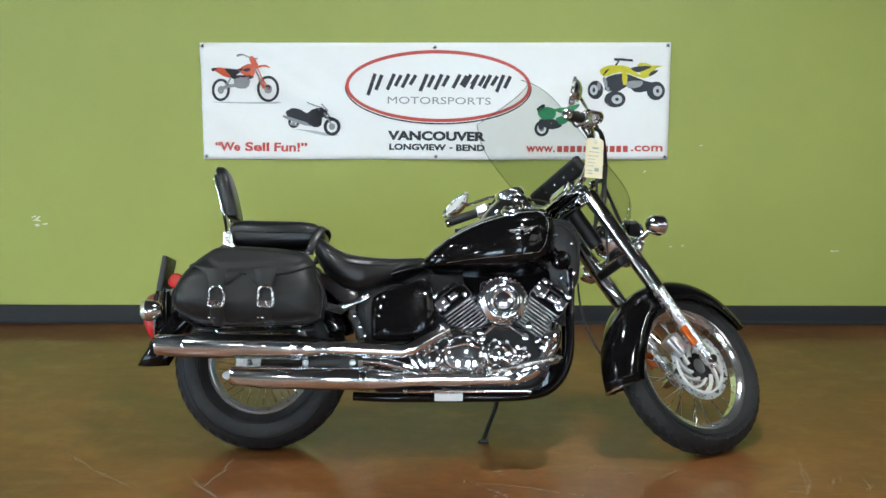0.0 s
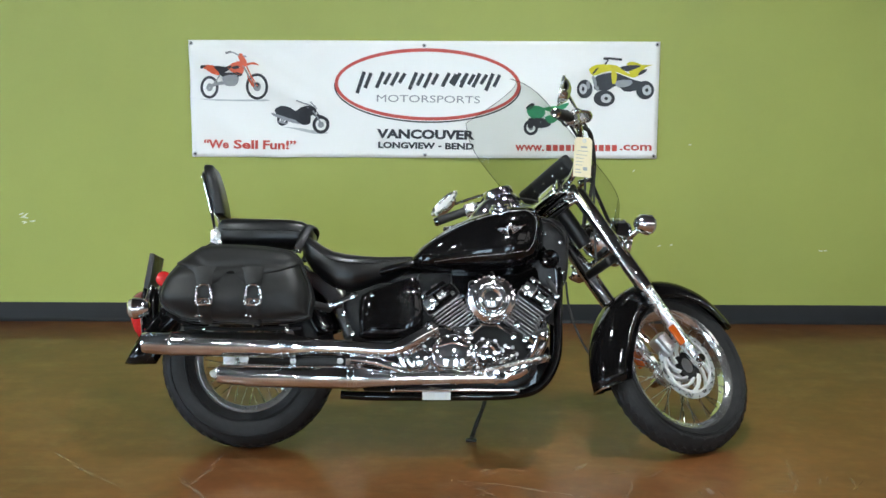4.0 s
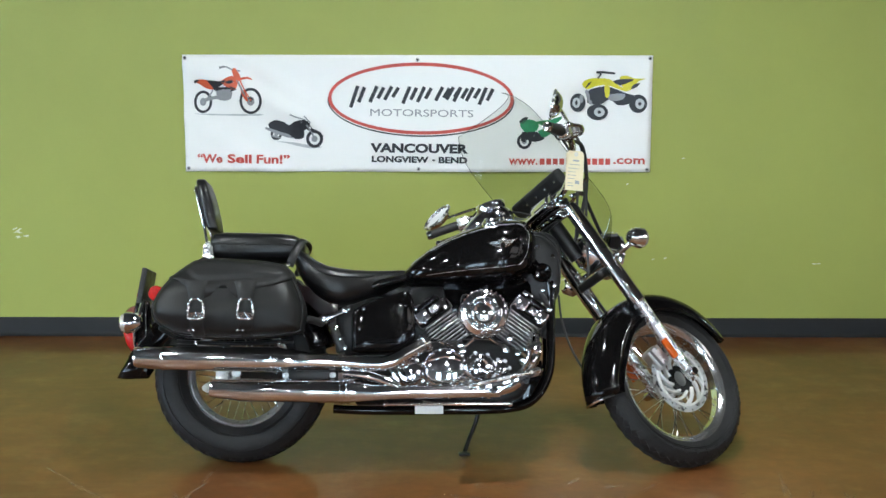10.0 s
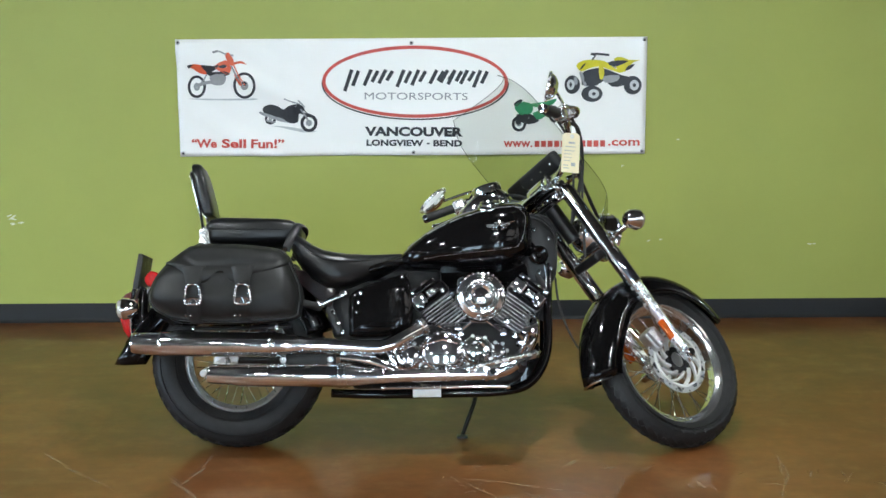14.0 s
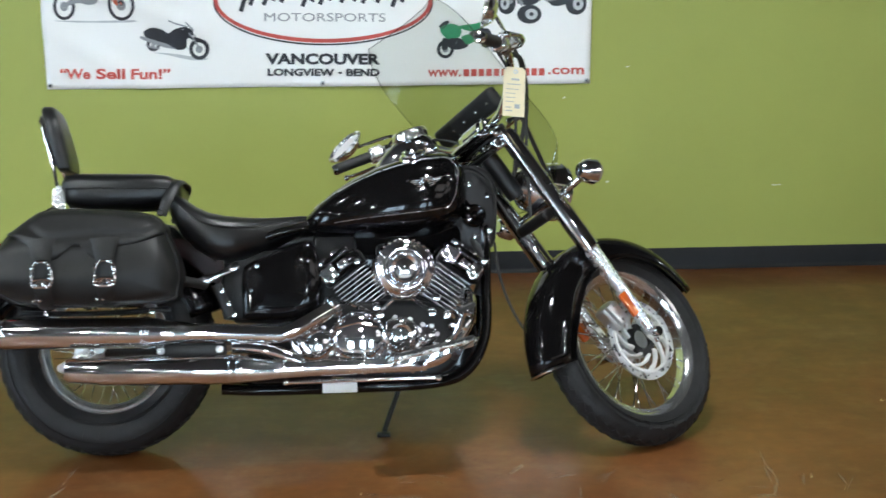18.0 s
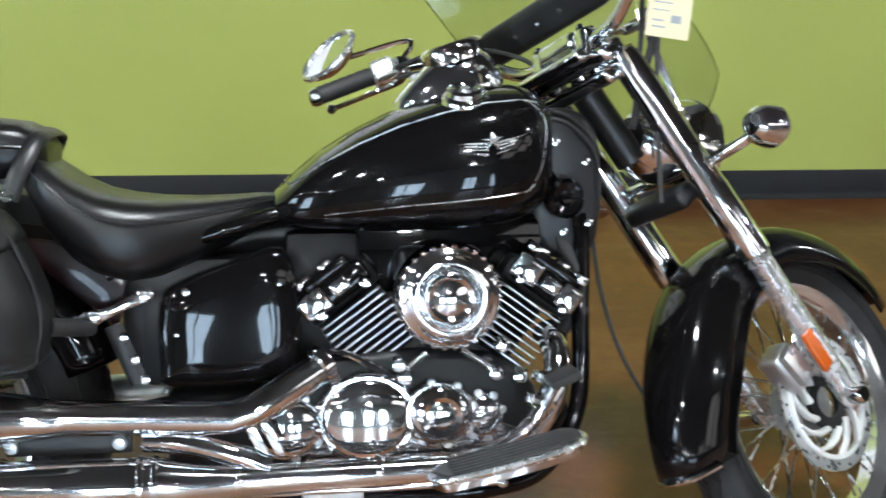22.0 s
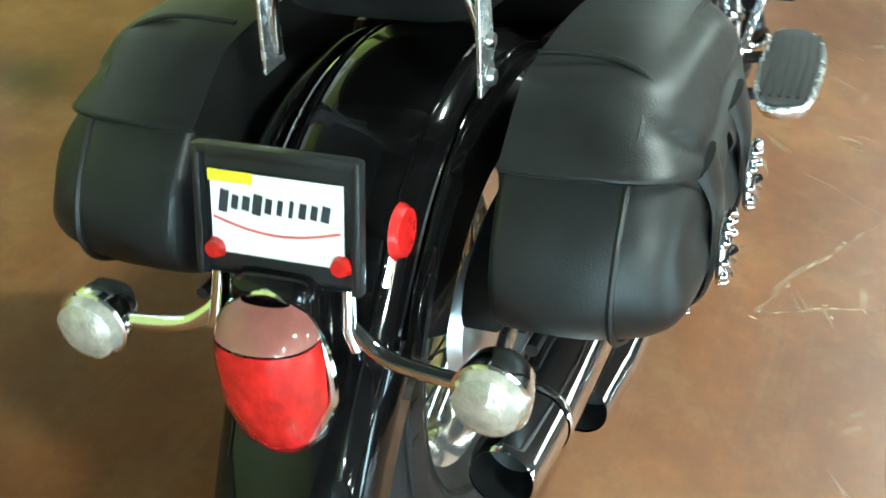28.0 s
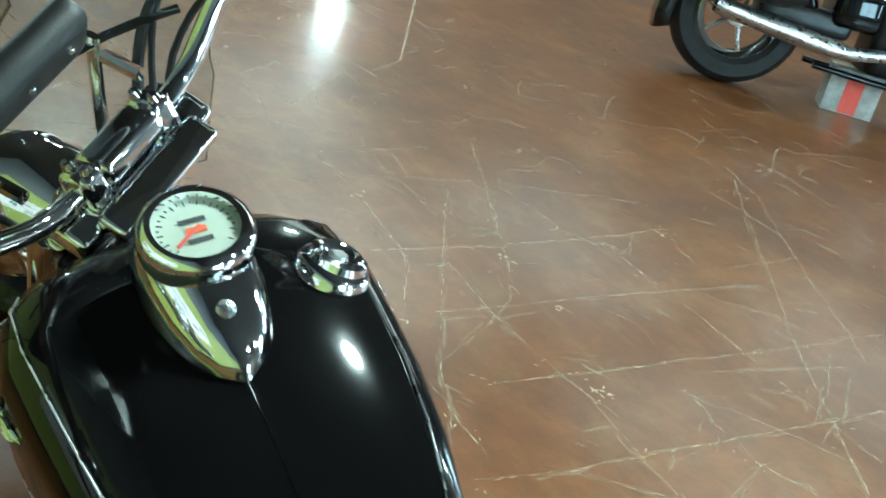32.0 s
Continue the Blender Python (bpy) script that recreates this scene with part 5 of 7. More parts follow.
# engine: crankcase, cylinders with fins, heads
cc = outline_solid(smooth_closed([(0.62, 0.30), (0.66, 0.235), (0.80, 0.215), (1.0, 0.22), (1.07, 0.28), (1.06, 0.38), (0.98, 0.44), (0.82, 0.45), (0.68, 0.43), (0.62, 0.37)], 3), -0.15, 0.15, 0.02)
part("crankcase", cc, M_ENGINE, bike, "black engine crankcase")


def cylinder(base, lean_deg, name, flip):
    """Barrel with stacked cooling fins and a chrome-covered head; lean is from upright, forwards positive."""
    rot = Matrix.Translation(base) @ Matrix.Rotation(radians(lean_deg), 4, "Y")
    br = lathe([(0.056, 0.0), (0.056, 0.16)], (0, 0, 0), (0, 0, 1), 28)
    br.transform(rot)
    cyl = part(name, br, M_ENGINE, bike, "black finned cylinder barrel with bright fin edges")
    lb = box((0.128, 0.255, 0.048), (0, 0, 0.024), 0.008, 2)
    lb.transform(rot)
    part("barrel_base", lb, M_ENGINE, cyl)
    for k in range(9):
        z = 0.056 + 0.0126 * k
        ext = 0.060 + 0.006 * math.sin(math.pi * (k + 1) / 10)
        fb = box((2 * ext, 0.27, 0.0044), (0, 0, z), 0.0012, 1)
        fb.transform(rot)
        part("fin", fb, M_SATIN, cyl)
        for s in (-1, 1):
            eb = box((2 * ext - 0.010, 0.003, 0.0019), (0, s * 0.1362, z), 0.0)
            eb.transform(rot)
            part("machined_fin_edge", eb, M_ALU, cyl, smooth=False)
    hb = box((0.142, 0.25, 0.05), (0, 0, 0.188), 0.014, 3)
    hb.transform(rot)
    hd_ = part("cylinder_head", hb, M_ENGINE, bike, "black cylinder head")
    for s in (-1, 1):
        cv = box((0.128, 0.05, 0.046), (0, s * 0.116, 0.196), 0.016, 3)
        box((0.095, 0.04, 0.026), (0.0, s * 0.118, 0.228), 0.011, 3, into=cv)
        cv.transform(rot)
        cvo = part("rocker_cover", cv, M_BLACK, hd_, "gloss black rocker cover")
        for dx, w, h in ((-0.044, 0.052, 0.044), (0.008, 0.034, 0.026), (0.046, 0.040, 0.044)):
            if name == "rear_cylinder" and dx > 0.04:
                continue
            cp_ = box((w, 0.022, h), (dx, s * 0.137, 0.200), 0.007, 3)
            box((w * 0.8, 0.03, 0.016), (dx, s * 0.118, 0.240), 0.005, 2, into=cp_)
            cp_.transform(rot)
            part("rocker_cap", cp_, M_CHROME, cvo, "chrome rocker cap")
        for dx in (-0.046, 0.046):
            bo = lathe([(0, 0.008), (0.008, 0.007), (0.010, 0.0)], (dx, s * 0.149, 0.180), (0, s, 0), 12)
            bo.transform(rot)
            part("head_bolt", bo, M_CHROME, hd_)
    return rot


cylinder(V(0.835, 0, 0.395), -36, "rear_cylinder", -1)
cylinder(V(0.965, 0, 0.395), 36, "front_cylinder", 1)

# round air cleaner
ac = V(0.906, -0.118, 0.542)
aco = part("air_cleaner", lathe([(0.080, 0.0), (0.091, 0.004), (0.093, 0.03), (0.090, 0.052), (0.086, 0.060), (0.080, 0.064), (0.074, 0.066), (0.070, 0.072), (0.062, 0.076), (0.056, 0.075),
                                 (0.052, 0.070), (0.046, 0.070), (0.043, 0.076), (0.039, 0.078), (0.034, 0.075), (0.030, 0.072), (0.015, 0.076), (0, 0.077)], ac, (0, -1, 0), 56), M_CHROME, bike, "round chrome air cleaner cover")
for k in range(30):
    a = 2 * math.pi * k / 30
    part("rim_bead", ball(ac + V(0.0865 * math.cos(a), -0.058, 0.0865 * math.sin(a)), 0.0055, u=8, v=6), M_CHROME, aco)
part("frame_backbone", box((0.41, 0.12, 0.140), (0.897, 0, 0.605), 0.02, 2), M_BLACK, bike, "black frame backbone under the tank")
part("intake_body", box((0.15, 0.20, 0.15), (0.90, -0.005, 0.545), 0.02, 3), M_ENGINE, bike)
part("air_box", box((0.13, 0.18, 0.26), (0.70, 0, 0.52), 0.02, 2), M_ENGINE, bike)
part("inner_mudguard", box((0.13, 0.19, 0.25), (0.425, 0, 0.525), 0.02, 2), M_SATIN, bike)
part("lower_front_cover", outline_solid([(0.90, 0.215), (1.03, 0.215), (1.085, 0.245), (1.125, 0.32), (1.118, 0.375), (1.04, 0.35), (0.93, 0.30)], -0.105, -0.125, 0.005), M_BLACK, bike, "gloss black cover below the engine")

# right side covers
def dome(name, c, rx, rz, depth, label, seg=40, ring=True):
    pr = [(1.0, 0.0), (1.0, 0.42), (0.97, 0.60), (0.91, 0.68), (0.86, 0.68), (0.83, 0.72), (0.78, 0.785), (0.70, 0.82), (0.55, 0.865), (0.38, 0.90), (0.2, 0.922), (0, 0.93)]
    b = lathe([(r, h) for r, h in pr], (0, 0, 0), (0, -1, 0), seg)
    b.transform(Matrix.Translation(c) @ Matrix.Diagonal((rx, depth, rz, 1)))
    ob = part(name, b, M_CHROME, bike, label)
    if ring:
        for k in range(8):
            a = 2 * math.pi * (k + 0.3) / 8
            part("cover_bolt", lathe([(0, 0.007), (0.006, 0.006), (0.0075, 0)], (c[0] + 0.94 * rx * math.cos(a), c[1] - 0.56 * depth, c[2] + 0.94 * rz * math.sin(a)), (0, -1, 0), 10), M_STEEL, ob)
    return ob


clutch = dome("clutch_cover", (0.765, -0.14, 0.340), 0.088, 0.078, 0.055, "shallow domed chrome clutch cover", ring=False)
for k in range(12):
    a = 2 * math.pi * (k + 0.4) / 12
    part("cover_bolt", lathe([(0, 0.006), (0.0045, 0.005), (0.006, 0)], (0.765 + 0.083 * math.cos(a), -0.175, 0.340 + 0.0735 * math.sin(a)), (0, -1, 0), 10), M_CHROME, clutch)
part("cover_rib", tube([(0.705, -0.188, 0.372), (0.765, -0.190, 0.386), (0.822, -0.188, 0.372)], 0.003, 6), M_CHROME, clutch)
gcv = dome("gear_cover", (0.888, -0.14, 0.344), 0.062, 0.058, 0.065, "round chrome cam cover")
part("cover_ring", lathe([(0.026, 0.066), (0.034, 0.070), (0.040, 0.064)], (0.888, -0.14, 0.344), (0, -1, 0), 32), M_CHROME, gcv)
dome("pump_cover", (0.965, -0.135, 0.335), 0.036, 0.042, 0.05, "small chrome pump cover")
dome("final_cover", (0.632, -0.12, 0.325), 0.062, 0.058, 0.06, "chrome gearbox end cover")
for dx in (0.0, 0.026):
    part("exhaust_bracket", outline_solid([(0.547 + dx, 0.373), (0.584 + dx, 0.296), (0.600 + dx, 0.298), (0.563 + dx, 0.377)], -0.214, -0.220, 0.002, 2), M_CHROME, bike, "flat chrome exhaust bracket")
part("engine_skirt", outline_solid([(0.66, 0.262), (1.02, 0.262), (1.05, 0.30), (1.0, 0.32), (0.68, 0.30)], -0.135, -0.155, 0.004), M_CHROME, bike)
for a, b in (((0.815, -0.165, 0.405), (0.868, -0.175, 0.447)), ((0.925, -0.175, 0.452), (0.998, -0.165, 0.402)), ((0.74, -0.150, 0.445), (0.815, -0.165, 0.405)), ((0.69, -0.14, 0.45), (0.74, -0.150, 0.445))):
    part("chrome_stay", tube([a, b], 0.0065, 8), M_CHROME, bike)
for c in ((0.83, -0.168, 0.408), (0.985, -0.168, 0.41), (1.0, -0.15, 0.455), (1.03, -0.15, 0.40), (0.82, -0.165, 0.43)):
    part("pipe_union", lathe([(0, 0.02), (0.011, 0.018), (0.014, 0.008), (0.014, -0.01)], c, (0, -1, 0), 12), M_CHROME, bike)
part("front_pipe_cover", tube(curve([(1.085, -0.11, 0.47), (1.095, -0.155, 0.44), (1.085, -0.19, 0.385), (1.05, -0.200, 0.325), (1.00, -0.208, 0.280), (0.93, -0.214, 0.262)]), [0.024] * 30 + [0.026], 16), M_CHROME, bike, "chrome front exhaust pipe")
for z, x in ((0.40, 1.075), (0.36, 1.06)):
    part("pipe_clamp", lathe([(0.030, -0.007), (0.033, 0), (0.030, 0.007)], (x, -0.195, z), V(0.35, 0.25, 0.9), 20), M_CHROME, bike)

# exhaust
up = [(-0.346, -0.213, 0.383), (-0.335, -0.213, 0.383), (-0.245, -0.213, 0.380), (-0.235, -0.213, 0.380), (0.150, -0.212, 0.373), (0.160, -0.212, 0.373), (0.262, -0.210, 0.369), (0.28, -0.209, 0.368), (0.54, -0.206, 0.357), (0.575, -0.204, 0.366), (0.61, -0.199, 0.385), (0.685, -0.178, 0.428), (0.70, -0.170, 0.437)]
ur = [0.034, 0.038, 0.042, 0.045, 0.045, 0.045, 0.032, 0.029, 0.028, 0.028, 0.028, 0.027, 0.027]
um = part("upper_muffler", tube(up, ur, 28, cap=False), M_CHROME, bike, "long chrome upper muffler and pipe")
part("muffler_mouth", lathe([(0.033, 0.0), (0.031, 0.05), (0, 0.06)], (-0.345, -0.213, 0.383), (1, 0, 0), 24), M_SATIN, um)
for x, r in ((-0.24, 0.0465), (0.150, 0.0475), (0.162, 0.047)):
    part("muffler_band", lathe([(r - 0.002, -0.006), (r, -0.003), (r, 0.003), (r - 0.002, 0.006)], (x, -0.212, 0.373 + 0.007 * (x < 0)), (1, 0, 0), 28), M_CHROME, um)
part("pipe_flange", lathe([(0.030, -0.01), (0.036, -0.006), (0.036, 0.008), (0.028, 0.012)], (0.692, -0.174, 0.432), V(0.78, 0.3, 0.5), 24), M_CHROME, um)
lo = [(-0.072, -0.222, 0.272), (-0.06, -0.222, 0.271), (0.02, -0.223, 0.266), (0.03, -0.223, 0.265), (0.40, -0.224, 0.260), (0.415, -0.224, 0.260), (0.48, -0.224, 0.257), (0.54, -0.222, 0.256), (0.62, -0.220, 0.257), (0.96, -0.214, 0.262)]
lr = [0.032, 0.035, 0.038, 0.041, 0.042, 0.041, 0.033, 0.027, 0.0245, 0.024]
lm = part("lower_muffler", tube(lo, lr, 28, cap=False), M_CHROME, bike, "long chrome lower muffler and pipe")
part("muffler_mouth", lathe([(0.031, 0.0), (0.029, 0.05), (0, 0.06)], (-0.071, -0.222, 0.272), (1, 0, 0), 24), M_SATIN, lm)
for x in (0.396, 0.418):
    part("muffler_band", lathe([(0.042, -0.006), (0.0445, -0.003), (0.0445, 0.003), (0.042, 0.006)], (x, -0.224, 0.2600), (1, 0, 0), 28), M_CHROME, lm)
for x in (0.55, 0.78, 0.92):
    part("heat_shield_clamp", lathe([(0.0255, -0.006), (0.0285, -0.002), (0.0285, 0.002), (0.0255, 0.006)], (x, -0.222 if x < 0.6 else -0.217, 0.256 if x < 0.6 else 0.260), (1, 0, 0), 24), M_CHROME, lm)
part("muffler_joint_pipe", tube(curve([(0.40, -0.200, 0.325), (0.47, -0.208, 0.318), (0.54, -0.215, 0.300), (0.60, -0.218, 0.275)]), 0.02, 14), M_CHROME, lm)
part("muffler_hanger", box((0.20, 0.012, 0.035), (0.28, -0.175, 0.318), 0.004, 2), M_SATIN, bike)
for x in (0.19, 0.36, 0.44):
    part("hanger_bolt", lathe([(0, 0.01), (0.010, 0.008), (0.012, 0)], (x, -0.185, 0.318), (0, -1, 0), 12), M_STEEL, bike)

# frame, swingarm, covers
for s in (-1, 1):
    part("frame_tube", tube(curve([(0.36, s * 0.125, 0.198), (0.50, s * 0.133, 0.192), (0.75, s * 0.136, 0.192), (0.985, s * 0.130, 0.198), (1.09, s * 0.112, 0.232), (1.150, s * 0.092, 0.335), (1.158, s * 0.075, 0.50), (1.165, s * 0.05, 0.645), (1.17, s * 0.03, 0.72)]), 0.0165, 12), M_BLACK, bike, "gloss black lower frame tube")
    part("frame_tube", tube(curve([(0.34, s * 0.118, 0.585), (0.45, s * 0.118, 0.632), (0.56, s * 0.112, 0.665), (0.66, s * 0.09, 0.69)]), 0.015, 10), M_BLACK, bike)
    part("swingarm", tube(curve([(0.02, s * 0.115, 0.322), (0.2, s * 0.115, 0.325), (0.36, s * 0.11, 0.345), (0.46, s * 0.09, 0.36)]), 0.02, 10), M_SATIN, bike)
    part("fender_strut", outline_solid([(0.36, 0.50), (0.375, 0.58), (0.26, 0.645), (0.12, 0.665), (0.11, 0.64), (0.24, 0.60), (0.31, 0.54)], s * 0.115, s * 0.130, 0.004), M_MAROON, bike, "dark painted fender strut")
    sc_ = loft([[V(0.545 + (x - 0.545) * k, s * y, 0.505 + (z - 0.505) * k) for x, z in smooth_closed([(0.425, 0.43), (0.44, 0.40), (0.60, 0.405), (0.655, 0.45), (0.655, 0.56), (0.63, 0.625), (0.56, 0.61), (0.46, 0.575), (0.425, 0.54)], 3)]
               for y, k in ((0.10, 1.0), (0.140, 1.0), (0.155, 0.96), (0.163, 0.86), (0.166, 0.6))])
    cov = part("side_cover", sc_, M_BLACK, bike, "gloss black side cover")
    part("cover_line", tube([(0.44, s * 0.160, 0.440), (0.53, s * 0.167, 0.434), (0.62, s * 0.160, 0.440)], 0.003, 6), M_BLACK, cov)
    for c in ((0.47, 0.56), (0.62, 0.57), (0.455, 0.49)):
        part("cover_screw", lathe([(0, 0.005), (0.006, 0.004), (0.008, 0)], (c[0], s * 0.160, c[1]), (0, s, 0), 12), M_CHROME, cov)
    ps = part("passenger_peg_bracket", outline_solid(smooth_closed([(0.296, 0.514), (0.306, 0.503), (0.325, 0.508), (0.360, 0.527), (0.412, 0.548), (0.420, 0.560), (0.405, 0.569), (0.352, 0.542), (0.318, 0.534), (0.300, 0.527)], 3), s * 0.150, s * 0.166, 0.005), M_CHROME, bike, "polished passenger peg bracket")
    for c in ((0.322, 0.524), (0.401, 0.556)):
        part("bolt", lathe([(0, 0.010), (0.010, 0.008), (0.013, 0)], (c[0], s * 0.166, c[1]), (0, s, 0), 14), M_CHROME, ps)
    part("passenger_peg", tube([(0.318, s * 0.165, 0.505), (0.300, s * 0.20, 0.512), (0.262, s * 0.235, 0.52)], [0.012, 0.014, 0.015], 12), M_GRIP, bike)
    br_ = part("peg_brace", tube([(0.352, s * 0.158, 0.508), (0.372, s * 0.160, 0.46), (0.392, s * 0.160, 0.412)], 0.015, 10, flat=0.5), M_SATIN, bike)
    for t in (0.1, 0.5, 0.85):
        part("bolt", lathe([(0, 0.007), (0.007, 0.006), (0.009, 0)], (0.364 + 0.045 * t, s * 0.170, 0.50 - 0.095 * t), (0, s, 0), 12), M_CHROME, br_)
part("battery_box", box((0.26, 0.20, 0.22), (0.52, 0, 0.50), 0.02, 2), M_SATIN, bike)
part("frame_backbone", tube([(0.32, 0, 0.60), (0.60, 0, 0.64), (1.0, 0, 0.66), (1.19, 0, 0.80)], 0.035, 12), M_SATIN, bike)
part("gearbox", box((0.26, 0.22, 0.18), (0.56, 0, 0.30), 0.03, 3), M_ENGINE, bike)
part("shaft_housing", tube([(0.05, 0.12, 0.322), (0.45, 0.11, 0.345)], [0.045, 0.035], 16), M_ALU, bike)
part("drum_plate", lathe([(0, 0.03), (0.05, 0.03), (0.085, 0.018), (0.092, 0)], RW + V(0, -0.055, 0), (0, -1, 0), 36), M_ALU, bike, "cast aluminium drum brake plate")
part("axle_nut", lathe([(0, 0.02), (0.014, 0.018), (0.017, 0)], RW + V(0, -0.135, 0), (0, -1, 0), 6), M_STEEL, bike)
part("brake_arm", outline_solid([(-0.115, 0.262), (-0.10, 0.255), (0.02, 0.318), (0.02, 0.345), (-0.03, 0.335), (-0.115, 0.285)], -0.105, -0.118, 0.003), M_STEEL, bike)
part("brake_arm_nut", lathe([(0, 0.016), (0.012, 0.014), (0.014, 0)], (-0.106, -0.118, 0.274), (0, -1, 0), 12), M_WHITE, bike)
part("belly_rail", tube([(0.550, -0.158, 0.214), (1.00, -0.156, 0.216)], 0.0070, 10), M_CHROME, bike, "chrome lower rail")
for x in (0.550, 1.00):
    part("rail_end", ball((x, -0.158 if x < 0.8 else -0.156, 0.215), 0.011, u=12, v=8), M_CHROME, bike)
part("frame_label", box((0.102, 0.003, 0.028), (0.707, -0.1545, 0.193), 0.001, 1), M_WHITE, bike, "white label taped to the frame tube")
neck = part("neck_cover", outline_solid(smooth_closed([(1.078, 0.80), (1.105, 0.855), (1.165, 0.850), (1.200, 0.790), (1.196, 0.63), (1.155, 0.590), (1.09, 0.605), (1.070, 0.68)], 3), -0.060, 0.060, 0.018), M_SATIN, bike, "satin black neck cover")
for c in ((1.115, 0.800), (1.170, 0.765), (1.130, 0.640), (1.176, 0.655)):
    part("bolt", lathe([(0, 0.007), (0.007, 0.006), (0.009, 0)], (c[0], -0.060, c[1]), (0, -1, 0), 12), M_CHROME, neck)
part("neck_rib", tube(curve([(1.092, -0.064, 0.760), (1.125, -0.068, 0.715), (1.150, -0.068, 0.670), (1.158, -0.066, 0.610)]), 0.007, 8), M_BLACK, neck)
part("horn", lathe([(0, 0.014), (0.010, 0.016), (0.014, 0.010), (0.028, 0.014), (0.036, 0.008), (0.036, -0.012)], (1.128, -0.078, 0.700), (0.2, -1, 0), 24), M_BLACK, bike, "round black horn")
for dy, dz in ((-0.066, 0.006), (-0.060, 0.020)):
    part("wiring_loom", tube(curve([(1.085, dy, 0.835 + dz), (1.135, dy - 0.006, 0.825 + dz), (1.185, dy, 0.775 + dz), (1.196, dy + 0.01, 0.69 + dz), (1.182, dy + 0.02, 0.61)]), 0.0042, 8), M_GRIP, bike, "black wiring loom at the neck")
part("radiator_hose", tube(curve([(1.12, -0.05, 0.63), (1.16, -0.07, 0.55), (1.13, -0.06, 0.46)]), 0.012, 10), M_GRIP, bike)

# floorboards, pedals, stand
for s in (-1, 1):
    ol = smooth_closed([(0.862, 0.300), (0.866, 0.362), (0.895, 0.386), (1.02, 0.394), (1.10, 0.382), (1.140, 0.350), (1.142, 0.30), (1.10, 0.278), (0.95, 0.274)], 3)
    ol = [(0.857 + (x - 0.862) * 0.86, 0.276 + (y - 0.274) * 0.88) for x, y in ol]
    zz = lambda x: 0.274 + (x - 0.86) * 0.22
    if s > 0:
        ol = [(x, y - 0.042) for x, y in ol]
    bc = 0.329 if s < 0 else 0.287
    fbm = bmesh.new()
    rows = []
    for dz, k in ((-0.014, 0.97), (0.0, 1.0), (0.008, 0.985)):
        rows.append([V(0.978 + (x - 0.978) * k, s * (bc + (y - bc) * k), zz(x) + dz) for x, y in ol])
    loft(rows, into=fbm)
    fbo = part("floorboard", fbm, M_CHROME, bike, "chrome edged rider floorboard")
    part("board_rim", loop_tube([V(x, s * y, zz(x) + 0.004) for x, y in ol], 0.006, 8), M_BRIGHT, fbo, "bright metal board rim")
    rows = [[V(0.978 + (x - 0.978) * k, s * (bc + (y - bc) * k), zz(x) + dz) for x, y in ol] for dz, k in ((0.006, 0.93), (0.013, 0.93), (0.014, 0.90))]
    part("rubber_mat", loft(rows), M_GRIP, fbo, "black ribbed rubber mat")
    for k in range(6):
        y = bc - 0.040 + 0.016 * k
        part("mat_rib", tube([(0.880, s * y, zz(0.880) + 0.0135), (0.98, s * (y + 0.004), zz(0.98) + 0.0135), (1.076, s * (y - 0.004), zz(1.076) + 0.0135)], 0.003, 6), M_RUBBER, fbo)
    part("board_arm", tube([(0.93, s * 0.13, 0.25), (0.94, s * 0.28, 0.268)], 0.012, 8), M_SATIN, fbo)
    part("board_arm", tube([(1.05, s * 0.11, 0.27), (1.05, s * 0.28, 0.297)], 0.012, 8), M_SATIN, fbo)
pdl = part("brake_pedal", tube(curve([(0.96, -0.225, 0.285), (1.035, -0.235, 0.33), (1.068, -0.255, 0.395), (1.072, -0.275, 0.412)]), 0.009, 10), M_CHROME, bike)
part("pedal_pad", box((0.052, 0.072, 0.014), (1.076, -0.280, 0.420), 0.005, 2, Matrix.Rotation(-0.40, 4, "Y")), M_GRIP, pdl, "black rubber pedal pad")
shf = part("shift_lever", tube(curve([(0.80, 0.30, 0.35), (0.95, 0.25, 0.30), (1.06, 0.25, 0.34), (1.11, 0.265, 0.41)]), 0.008, 10), M_CHROME, bike)
part("shift_peg", tube([(1.11, 0.25, 0.412), (1.11, 0.315, 0.415)], 0.012, 10), M_GRIP, shf)
dome_l = lathe([(0.085, 0.0), (0.085, 0.03), (0.07, 0.05), (0.03, 0.058), (0, 0.06)], (0.88, 0.14, 0.35), (0, 1, 0), 36)
part("generator_cover", dome_l, M_CHROME, bike, "round chrome generator cover")
part("shift_linkage", tube(curve([(0.62, 0.17, 0.36), (0.72, 0.20, 0.35), (0.82, 0.24, 0.34)]), 0.007, 8), M_CHROME, bike)
kick = part("side_stand", tube(curve([(0.895, 0.105, 0.190), (0.886, 0.112, 0.150), (0.858, 0.100, 0.080), (0.842, 0.086, 0.036)]), 0.0085, 10), M_SATIN, bike, "black side stand, extended")
part("stand_foot", box((0.042, 0.030, 0.009), (0.840, 0.0815, 0.0292), 0.004, 2, Matrix.Rotation(radians(-LEAN), 4, "X")), M_SATIN, kick)

# ---- print on the banner ----
def on_banner(px, py):
    """From the print's own grid to the banner's metres."""
    s_ = (px - 331) / 832
    xl, xr = 331 + 10 * (py - 84) / 207, 1163.5 - 2 * (py - 75) / 207
    yt, yb = 84 - 9 * s_, 291 - 9.5 * s_
    return BW * (px - xl) / (xr - xl), BH * (yb - py) / (yb - yt)


def lay(bm, lift=0.0015):
    """Lets flat print follow the waves of the sheet."""
    for v in bm.verts:
        v.co.y = sag(v.co.x, v.co.z) - 0.0022 - lift
    return bm


